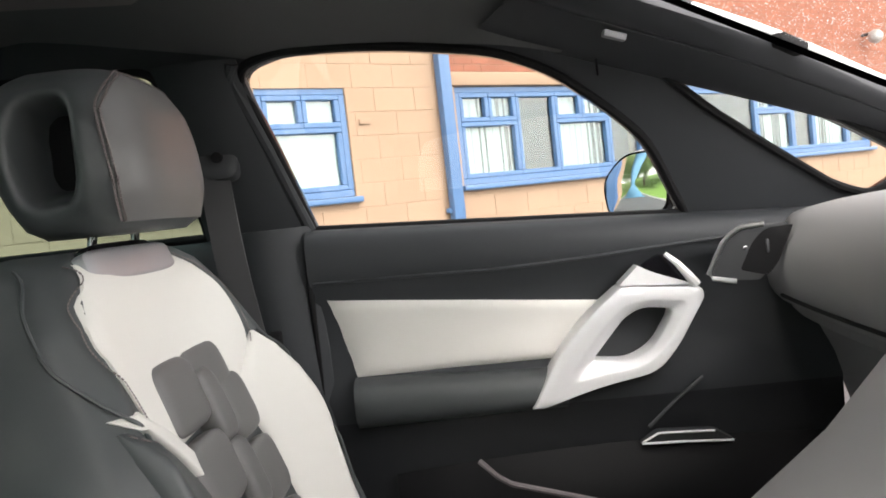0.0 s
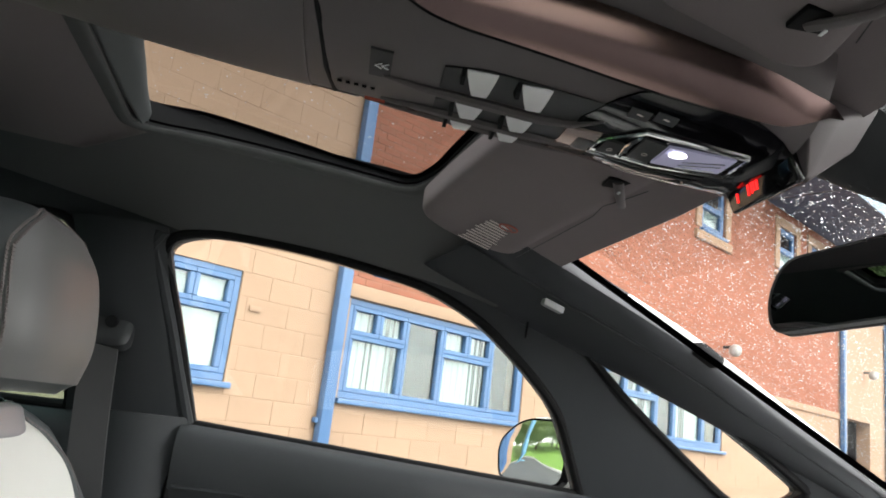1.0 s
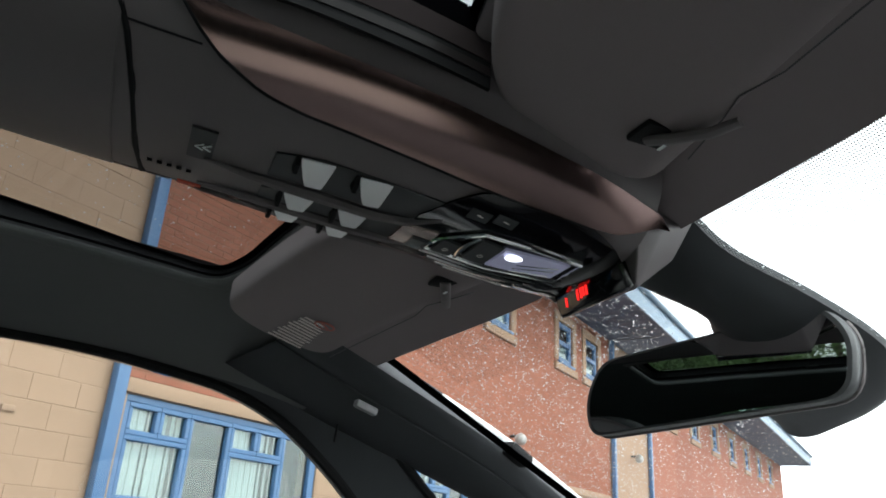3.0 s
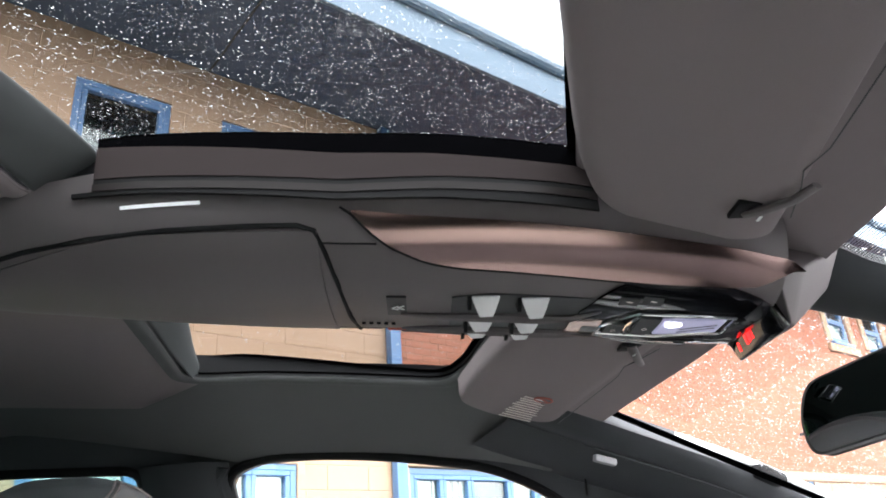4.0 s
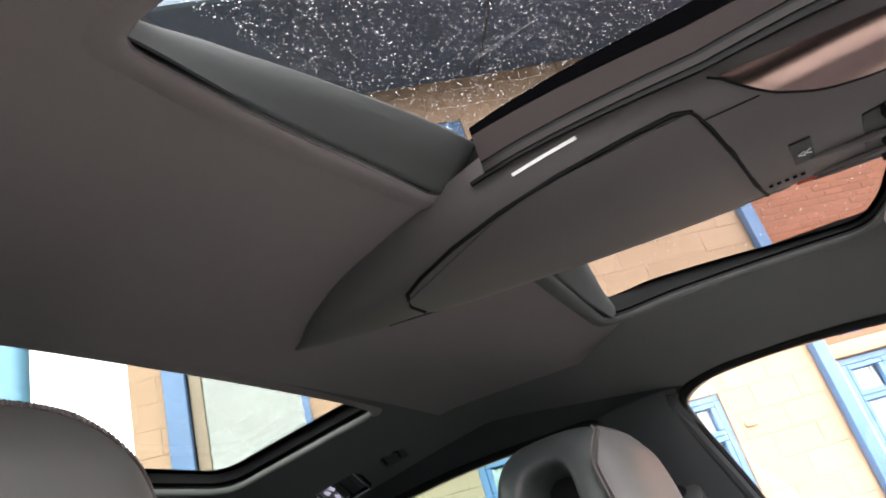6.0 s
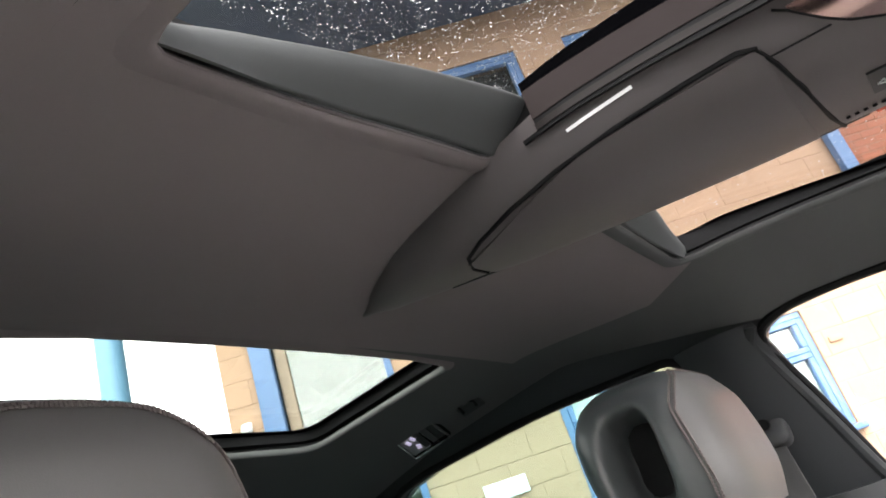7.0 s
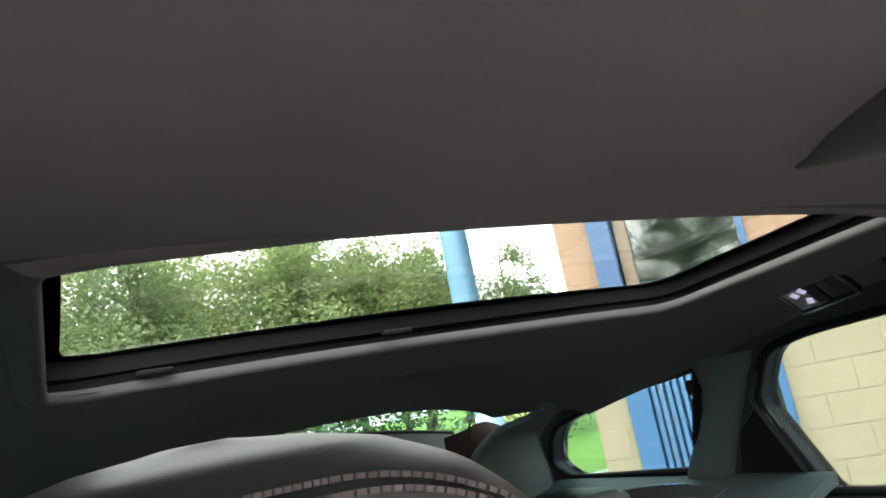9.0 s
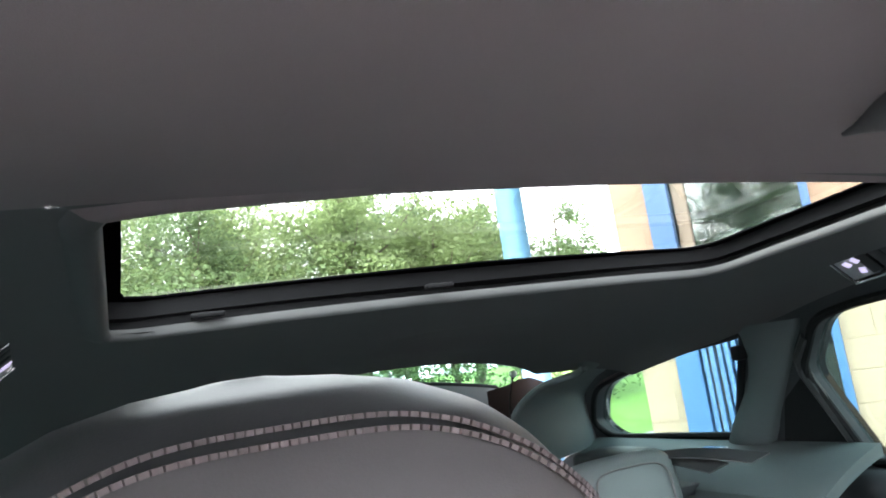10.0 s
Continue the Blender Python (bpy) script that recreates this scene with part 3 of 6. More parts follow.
def tree(x, y, height, spread, seed, material, dense=1.0, base=0.0, label="leafy green tree behind the lawn", leaf=0.058):
    rng = random.Random(seed)
    root = thing("tree", label, "tree", "trees behind the lawn")
    wood, crown = bmesh.new(), bmesh.new()
    top = Vector((x + rng.uniform(-0.3, 0.3), y + rng.uniform(-0.3, 0.3), base + height * 0.86))
    foot = Vector((x, y, base))
    tube(wood, [foot.lerp(top, w) + Vector((0.12 * math.sin(5 * w + seed), 0.12 * math.cos(4 * w), 0)) for w in span(0, 1, 8)], [0.16 * height / 7 * (1 - 0.85 * w) for w in span(0, 1, 8)], 8)
    for i in range(26):
        w = rng.uniform(0.18, 0.97)
        start = foot.lerp(top, w)
        ang = rng.uniform(0, 2 * math.pi)
        reach = spread * (0.35 + 0.65 * math.sin(math.pi * min(1, 0.15 + 0.85 * w))) * rng.uniform(0.55, 1.1)
        tip = start + Vector((math.cos(ang) * reach, math.sin(ang) * reach, rng.uniform(0.1, 0.5) * reach + 0.3))
        mid = start.lerp(tip, 0.5) + Vector((0, 0, -0.08 * reach))
        tube(wood, [start, mid, tip], [0.035 * height / 7, 0.022, 0.008], 5)
        for k in range(4):
            c = start.lerp(tip, 0.35 + 0.22 * k) + Vector((rng.uniform(-0.3, 0.3), rng.uniform(-0.3, 0.3), rng.uniform(-0.2, 0.35)))
            leaves(crown, rng, c, rng.uniform(0.35, 0.85) * spread / 2.2, int(135 * dense), leaf)
    part("trunk", wood, BARK, root)
    part("crown", crown, material, root)
    return root


for i, (x, y, h, s, m, d) in enumerate((
        (-17, 5.5, 6.6, 2.6, LEAF, 1.2), (-19, 2.2, 6.0, 2.6, LEAF2, 1.2), (-18, -1.2, 6.3, 2.8, LEAF, 1.2), (-17, -4.6, 6.0, 2.6, LEAF, 1.2),
        (-16, -8.0, 6.2, 2.7, LEAF2, 1.1), (-21, 8.4, 6.8, 2.4, LEAF2, 1.0), (-15, -11.5, 6.0, 2.6, LEAF, 1.0), (-22, 0.4, 7.4, 2.8, LEAF2, 1.0), (-23, 4.2, 7.0, 2.6, LEAF, 1.0), (-16.5, 7.4, 5.4, 2.2, LEAF, 1.0), (-18.5, 9.2, 5.8, 1.9, LEAF2, 0.7), (-20, 13.6, 6.4, 1.9, LEAF2, 0.7), (-25, 7.0, 8.2, 3.0, LEAF, 1.0), (-25, 1.5, 8.4, 3.0, LEAF2, 1.0), (-24, -4.0, 8.2, 3.0, LEAF, 1.0), (-20.5, 3.2, 6.9, 2.5, LEAF, 1.1), (-21, 6.4, 7.3, 2.4, LEAF2, 1.1), (-19.5, 11.2, 6.6, 1.7, LEAF2, 0.9))):
    tree(x, y, h, s, 11 + i, m, d, 0.25)
hedge = bmesh.new()
rngh = random.Random(8)
for i in range(130):
    leaves(hedge, rngh, (-15 + rngh.uniform(-1.0, 1.0), -16 + 28 * i / 130, 0.3 + rngh.uniform(0.3, 3.0)), 1.0, 240, 0.062)
solid("hedge", hedge, LEAF2, "dense mixed green hedge along the lawn", "hedge", kind="stuff")
bush = thing("bush", "rounded clipped green bush on the lawn", "bush")
bb = bmesh.new()
for i in range(16):
    leaves(bb, rngh, (-10.2 + rngh.uniform(-0.4, 0.4), 5.3 + rngh.uniform(-0.4, 0.4), 0.45 + rngh.uniform(-0.2, 0.3)), 0.45, 110, 0.045)
part("foliage", bb, LEAF, bush)
for i, (x, y, h) in enumerate(((-9, -17, 8.6), (-4.5, -19, 9.6), (0.0, -18, 9.0), (4.5, -19.5, 9.4), (9.0, -18, 8.4), (13.5, -19, 9.4), (18.5, -18, 8.8))):
    tree(x, y, h, 3.0, 41 + i, LEAF2, 1.5, 0.0, "leafy tree across the road, mirrored in the windows", 0.07)


# ---- the car's shell: x forward, y to the passenger's side, z up ----
def roof_z(x, y):
    keys = [(-1.9, 1.19), (-1.6, 1.262), (-1.3, 1.318), (-1.0, 1.368), (-0.8, 1.390), (-0.6, 1.405), (-0.45, 1.410), (-0.3, 1.416), (-0.2, 1.419), (0.0, 1.412), (0.1, 1.398), (0.2, 1.373), (0.3, 1.343), (0.5, 1.27)]
    bow = curve([(-0.62, 0.05), (-0.28, 0.22)], x)
    return smooth(keys, x) - bow * y * y


def side_y(z):
    return 0.75 - (z - 1.05) * 0.5357


def front_x(y):
    return 0.316 - 0.34 * y * y


def ring_at(outline, centre):
    """Distance from the centre by angle, for a star-shaped outline."""
    d = [(math.atan2(p[1] - centre[1], p[0] - centre[0]), math.hypot(p[0] - centre[0], p[1] - centre[1])) for p in outline]
    d.sort()
    ang = [a for a, _ in d]
    rad = [r for _, r in d]
    ang = [ang[-1] - 2 * math.pi, *ang, ang[0] + 2 * math.pi]
    rad = [rad[-1], *rad, rad[0]]
    return lambda a: float(np.interp(a, ang, rad))


def dense(pts, step=0.012):
    out = []
    for i, p in enumerate(pts):
        q = pts[(i + 1) % len(pts)]
        k = max(1, int(math.hypot(q[0] - p[0], q[1] - p[1]) / step))
        out += [(p[0] + (q[0] - p[0]) * j / k, p[1] + (q[1] - p[1]) * j / k) for j in range(k)]
    return out


SUN_L = dense(rounded([(-0.308, 0.085), (0.112, 0.085), (0.050, 0.360), (0.022, 0.412), (-0.313, 0.362)], [0.01, 0.02, 0.05, 0.05, 0.02]))
SUN_R = [(x, -y) for x, y in dense(rounded([(-0.308, 0.085), (0.112, 0.085), (0.050, 0.400), (-0.304, 0.418), (-0.315, 0.29)], [0.01, 0.02, 0.05, 0.022, 0.1]))]
REAR_HOLE = dense(rounded([(-0.655, -0.395), (-0.672, 0.315), (-0.960, 0.300), (-0.972, 0.0), (-0.972, -0.385)], [0.02, 0.02, 0.04, 0.12, 0.02]))
HOLES = [(SUN_L, (-0.12, 0.235), (-0.40, 0.15, 0.06, 0.46)), (SUN_R, (-0.12, -0.235), (-0.40, 0.15, -0.46, -0.06)), (REAR_HOLE, (-0.84, 0.0), (-1.10, -0.648, -0.46, 0.46))]


def angles(centre, rect):
    cs = [math.atan2(y - centre[1], x - centre[0]) for x in rect[:2] for y in rect[2:]]
    return sorted(set(span(-math.pi, math.pi, 120)[:-1] + cs))


def to_rect(centre, rect, a):
    dx, dy = math.cos(a), math.sin(a)
    k = []
    if abs(dx) > 1e-9:
        k.append(((rect[1] if dx > 0 else rect[0]) - centre[0]) / dx)
    if abs(dy) > 1e-9:
        k.append(((rect[3] if dy > 0 else rect[2]) - centre[1]) / dy)
    return min(k)


def roof_point(x, y, up=0.0):
    """The lining's underside; its sides roll down to the window heads."""
    z = roof_z(x, y)
    roll = max(0.0, (abs(y) - 0.50) / 0.115)
    dish = 0.010 * math.exp(-((x + 1.19) / 0.045) ** 4 - ((y - 0.06) / 0.10) ** 4)
    return (x, y, z - 0.022 * roll * roll + dish + up)


def rear_x(y):
    """The lining's rear edge, bowed back towards the sides."""
    return -1.335 - 1.40 * min(y * y, 0.144)


lin, edge_lin = bmesh.new(), bmesh.new()
for outline, centre, rect in HOLES:
    rad, angs = ring_at(outline, centre), angles(centre, rect)
    rings = []
    for w in span(0, 1, 9):
        w2 = w ** 1.6
        rings.append([roof_point(centre[0] + math.cos(a) * ((1 - w2) * (rad(a)) + w2 * to_rect(centre, rect, a)), centre[1] + math.sin(a) * ((1 - w2) * (rad(a)) + w2 * to_rect(centre, rect, a))) for a in angs])
    if not centre[1]:
        loft(edge_lin, rings, caps=False)
        continue
    # the outer flank of a front roof window belongs to the dark surround
    flank = [abs(a) > radians(36) and abs(a) < radians(143) and a > 0 < centre[1] for a in angs]
    k = len(angs)
    for bm, side in ((edge_lin, True), (lin, False)):
        rows = [[bm.verts.new(p) for p in r] for r in rings]
        for a, b in zip(rows, rows[1:]):
            for q in range(k):
                if flank[q] == side or flank[(q + 1) % k] == side and not side:
                    bm.faces.new((a[q], a[(q + 1) % k], b[(q + 1) % k], b[q]))
        bmesh.ops.delete(bm, geom=[v for v in bm.verts if not v.link_faces], context="VERTS")
grid(lin, lambda x, y: roof_point(x, y), span(-0.40, 0.15, 22), span(-0.06, 0.06, 4))
grid(lin, lambda x, y: roof_point(x, y), span(-0.648, -0.40, 10), span(-0.46, 0.46, 30))
grid(edge_lin, lambda w, y: roof_point(-1.10 + (rear_x(y) + 1.10) * w, y), span(0, 1, 40), span(-0.46, 0.46, 84))
grid(lin, lambda w, y: roof_point(0.15 + (front_x(y) - 0.15) * w, y), span(0, 1, 8), span(-0.46, 0.46, 40))
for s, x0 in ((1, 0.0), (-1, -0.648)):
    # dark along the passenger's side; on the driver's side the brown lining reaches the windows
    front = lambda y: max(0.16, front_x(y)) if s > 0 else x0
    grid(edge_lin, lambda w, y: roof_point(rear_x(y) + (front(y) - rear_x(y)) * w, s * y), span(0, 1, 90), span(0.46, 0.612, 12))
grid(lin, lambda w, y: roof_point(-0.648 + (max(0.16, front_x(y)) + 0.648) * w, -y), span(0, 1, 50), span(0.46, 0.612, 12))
grid(lin, lambda x, y: roof_point(x, y, 0.003), span(-0.63, -0.35, 12), span(-0.52, 0.52, 30))
grid(lin, lambda x, y: roof_point(x, y, 0.003), span(-1.14, -1.04, 6), span(-0.52, 0.52, 30))
for s in (-1, 1):
    grid(lin, lambda x, y: roof_point(x, s * y, 0.003), span(-1.50, 0.17, 60), span(0.46, 0.53, 4))
bmesh.ops.remove_doubles(lin, verts=lin.verts, dist=0.0012)
bmesh.ops.remove_doubles(edge_lin, verts=edge_lin.verts, dist=0.0012)
solid("ceiling_surround", edge_lin, SURROUND, "darker grey lining round the rear roof window and along the passenger's side", "headlining", kind="structure", sharp=60)
solid("ceiling", lin, FABRIC, "dark brown-grey fabric roof lining with glazed openings", "headlining", kind="structure", sharp=60)

# outer roof skin, above the lining, with the same openings
skin = bmesh.new()
SKIN = 0.036
for outline, centre, rect in HOLES:
    rad, angs = ring_at(outline, centre), angles(centre, rect)
    loft(skin, [[roof_point(centre[0] + math.cos(a) * r(a), centre[1] + math.sin(a) * r(a), SKIN if centre[1] else 0.026) for a in angs]
                for r in (lambda a: rad(a) + 0.03, lambda a: to_rect(centre, rect, a))], caps=False)
grid(skin, lambda x, y: roof_point(x, y, SKIN), span(-0.40, 0.15, 10), span(-0.06, 0.06, 2))
grid(skin, lambda x, y: roof_point(x, y, SKIN - 0.003), span(-0.60, -0.38, 4), span(-0.5, 0.5, 10))
grid(skin, lambda w, y: roof_point(-1.08 + (rear_x(y) + 1.08) * w, y, 0.023), span(0, 1, 20), span(-0.5, 0.5, 20))
grid(skin, lambda w, y: roof_point(0.15 + (front_x(y) + 0.02 - 0.15) * w, y, 0.034), span(0, 1, 4), span(-0.5, 0.5, 20))
for s in (-1, 1):
    grid(skin, lambda w, y: roof_point(rear_x(y) + (max(0.17, front_x(y) + 0.02) - rear_x(y)) * w, s * y, SKIN), span(0, 1, 30), span(0.5, 0.60, 4))
solid("roof_panel", skin, DARK, "dark outer roof of the car", "roof", kind="structure", sharp=60)


def glass_up(x):
    """Height of the front roof glass over the lining: it dips towards the windscreen."""
    return curve([(-0.26, 0.033), (-0.07, 0.019), (0.10, 0.014)], x)


def roof_rings(outline, centre, count=160):
    rad = ring_at(outline, centre)
    angs = span(-math.pi, math.pi, count)[:-1]
    def ring(off, up):
        pts = [(centre[0] + math.cos(a) * (rad(a) + off), centre[1] + math.sin(a) * (rad(a) + off)) for a in angs]
        return [Vector(roof_point(x, y, up(x) if callable(up) else up)) for x, y in pts]
    return ring


def front_roof_window(name, outline, centre, label):
    """A roof window beside the console: soft rim, stepped seal, glass with a black border, and a padded slope at its rear end."""
    root = thing(name, label, "roof window", kind="structure")
    s = 1 if centre[1] > 0 else -1
    ring = roof_rings(outline, centre)
    lip = bmesh.new()
    loft(lip, [ring(0.022, 0.0004), ring(0.014, -0.0022), ring(0.006, -0.0030), ring(0.001, -0.0012), ring(0.0, 0.003)], caps=False)
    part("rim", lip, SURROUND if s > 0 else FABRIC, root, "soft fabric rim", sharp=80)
    rec = bmesh.new()
    loft(rec, [ring(0.0, 0.002), ring(0.0005, 0.006), ring(0.007, 0.0065), ring(0.007, 0.009), ring(0.001, 0.0095), ring(0.002, glass_up)], caps=False)
    part("seal", rec, RUBBER, root, "stepped black rubber seal", sharp=30)
    bd = bmesh.new()
    low = lambda x: glass_up(x) - 0.0012
    keep = lambda pts: [p if p.x > -0.25 else p + Vector((-0.05, 0, 0)) for p in pts]
    loft(bd, [keep(ring(0.030, low)), keep(ring(-0.006, low))], caps=False)
    part("border", bd, BAND, root, "black glass border")
    pane = bmesh.new()
    grid(pane, lambda x, y: roof_point(x, s * y, glass_up(x)), span(-0.36, 0.15, 24), span(0.06, 0.46, 12))
    part("pane", pane, ROOFGLASS, root, sharp=90)
    def slope(v, y):
        low_x = smooth([(0.08, -0.300), (0.20, -0.306), (0.30, -0.307), (0.42, -0.297)], y)
        top_x = smooth([(0.08, -0.254), (0.18, -0.268), (0.28, -0.286), (0.36, -0.303), (0.42, -0.318)], y)
        x = low_x + (top_x - low_x) * v + 0.007 * math.sin(math.pi * v) - 0.030 * max(0.0, v - 0.88) ** 1.5 / 0.12 ** 0.5
        return Vector(roof_point(x, s * y, 0.0005 + 0.031 * v ** 0.9 * (glass_up(-0.27) - 0.002) / 0.031))
    part("rear_slope", slab(slope, span(0, 1, 24), span(0.082, 0.425, 20), (-0.003, 0, 0.001)), SLOPE, root, "padded dark grey slope behind the glass", sharp=70)
    if s > 0:
        return root
    # the side towards the console: groove, guide rails, lining-coloured band, black glass edge
    def strip(name, lo, hi, off, material, text="", start=-0.252):
        y_at = lambda x: smooth(C_W, x) + 0.003
        f = lambda x, v: Vector((x, s * (y_at(x) + off), roof_z(x, y_at(x)) + curve(lo, x) + (curve(hi, x) - curve(lo, x)) * v))
        part(name, slab(f, span(start, 0.116, 34), span(0, 1, 4), (0, -s * 0.003, 0.0)), material, root, text, sharp=40)
    e0 = [(-0.27, 0.028), (-0.215, 0.0205), (-0.07, 0.0035), (0.08, -0.001)]
    e1 = [(-0.27, 0.000), (-0.215, -0.0050), (-0.07, -0.0185), (0.08, -0.0165)]
    e2 = [(x, z - 0.0045) for x, z in e1]
    e3 = [(x, z - 0.0105) for x, z in e1]
    e4 = [(-0.27, -0.014), (-0.215, -0.0185), (-0.07, -0.0342), (0.08, -0.0350)]
    strip("glass_edge", e0, [(x, glass_up(x) + 0.002) for x in (-0.27, -0.215, -0.07, 0.08)], 0.0006, BAND)
    strip("side_band", e1, e0, 0.0010, SIDEBAND, "brown-grey inner band")
    strip("upper_groove", e2, e1, 0.0002, RUBBER)
    strip("guide_rail", e3, e2, 0.0014, GLOSSRAIL, "dark glossy guide rail")
    strip("lower_groove", e4, e3, 0.0004, RUBBER, start=-0.268)
    return root


def rear_roof_window(name, outline, centre, depth, label):
    root = thing(name, label, "roof window", kind="structure")
    ring = roof_rings(outline, centre)
    rows = [ring(0.020, -0.0005), ring(0.012, -0.0050), ring(0.004, -0.0060), ring(-0.001, -0.002), ring(0.001, 0.004)]
    flat = [ring(0.020, -0.0003), ring(0.012, -0.0010), ring(0.004, -0.0012), ring(0.0, 0.0006), ring(0.001, 0.004)]
    front = [i for i, p in enumerate(rows[3]) if p.x > -0.665 - 0.024 * (p.y + 0.395) / 0.71]
    back = [i for i in range(front[-1], front[0] + len(rows[0]) + 1)]
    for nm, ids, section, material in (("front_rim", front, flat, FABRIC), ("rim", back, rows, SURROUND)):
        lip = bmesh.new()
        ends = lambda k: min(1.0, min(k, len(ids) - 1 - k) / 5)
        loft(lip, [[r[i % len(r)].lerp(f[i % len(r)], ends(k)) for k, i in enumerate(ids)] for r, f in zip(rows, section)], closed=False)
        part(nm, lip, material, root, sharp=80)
    rec = bmesh.new()
    loft(rec, [ring(0.001, 0.004), ring(0.018, 0.006), ring(0.018, 0.013), ring(0.004, 0.014), ring(0.002, depth - 0.004)], caps=False)
    part("recess", rec, RUBBER, root, sharp=30)
    bd = bmesh.new()
    loft(bd, [ring(0.016, depth - 0.005), ring(-0.012, depth - 0.005), ring(-0.012, depth - 0.003), ring(0.016, depth - 0.003)], caps=False)
    part("border", bd, BAND, root)
    pane = bmesh.new()
    x0, x1, y1 = min(p[0] for p in outline) - 0.02, max(p[0] for p in outline) + 0.02, max(abs(p[1]) for p in outline) + 0.02
    grid(pane, lambda x, y: roof_point(x, y, depth), span(x0, x1, 16), span(-y1, y1, 20))
    part("pane", pane, PRIVACYROOF, root, sharp=90)
    return root


PRIVACYROOF = glass("rear_roof_glass", (0.41, 0.47, 0.44))
SLOPE = mat("dark_grey_padding", (0.085, 0.090, 0.092), 0.8, vary=0.08, big=4, fine=1300, bump=0.2, spec=0.25)
SIDEBAND = mat("brown_grey_band", (0.040, 0.033, 0.0335), 0.9, vary=0.08, big=4, fine=1500, bump=0.15, spec=0.0)
GLOSSRAIL = mat("glossy_dark_rail", (0.020, 0.017, 0.017), 0.4, vary=0.1, big=5, fine=500, bump=0.0, spec=0.15)
C_W = [(-0.575, 0.003), (-0.53, 0.024), (-0.46, 0.050), (-0.36, 0.077), (-0.20, 0.106), (-0.05, 0.117), (0.10, 0.119), (0.20, 0.114), (0.27, 0.092), (0.320, 0.072)]
front_roof_window("window_30", SUN_L, (-0.12, 0.235), "tinted roof window over the passenger's seat")
front_roof_window("window_31", SUN_R, (-0.12, -0.235), "tinted roof window over the driver's seat, wet with rain")
rear_w = rear_roof_window("window_32", REAR_HOLE, (-0.84, 0.0), 0.033, "wide rear roof window with a black seal")
for x, y, turn in ((-0.968, -0.303, 84), (-0.956, -0.079, 90), (-0.985, 0.186, 96)):
    part("clip", boxed(roof_point(x, y, 0.0075), (0.030, 0.010, 0.005), rot=Euler((0, 0, radians(turn))).to_matrix(), bevel=0.0018), RUBBER, rear_w)


# side shells with their window openings, in (x, z)
FRONT_WIN = rounded([(-0.252, 1.043), (-0.285, 1.19), (-0.318, 1.306), (-0.25, 1.326), (-0.089, 1.317), (0.087, 1.290), (0.176, 1.253), (0.27, 1.184), (0.328, 1.132), (0.397, 1.002)],
                    [0.004, 0.05, 0.035, 0.06, 0.08, 0.06, 0.05, 0.05, 0.04, 0.004])
QUARTER = rounded([(0.334, 1.242), (0.42, 1.2125), (0.511, 1.185), (0.605, 1.152), (0.725, 1.090), (0.80, 1.048), (0.72, 0.996), (0.650, 1.022), (0.535, 1.0955), (0.422, 1.171)], [0.008, 0.03, 0.05, 0.05, 0.05, 0.02, 0.03, 0.03, 0.05, 0.05])
REAR_WIN = rounded([(-0.44, 1.05), (-0.44, 1.318), (-0.70, 1.328), (-1.0, 1.312), (-1.088, 1.297), (-1.165, 1.217), (-1.143, 1.05)], [0.01, 0.03, 0.1, 0.1, 0.03, 0.025, 0.01])
REAR_QUARTER = rounded([(-1.236, 1.289), (-1.395, 1.096), (-1.80, 1.088), (-1.835, 1.125), (-1.745, 1.212), (-1.5, 1.262)], [0.012, 0.02, 0.04, 0.04, 0.07, 0.06])
SHELL = [(-2.0, 0.96), (0.92, 0.96), (0.92, 1.045), (0.80, 1.083), (0.711, 1.117), (0.53, 1.182), (0.335, 1.252), (0.25, 1.285), (0.12, 1.312), (0.0, 1.345), (-0.25, 1.375), (-0.6, 1.385), (-1.0, 1.372), (-1.3, 1.338), (-1.6, 1.285), (-2.0, 1.20)]


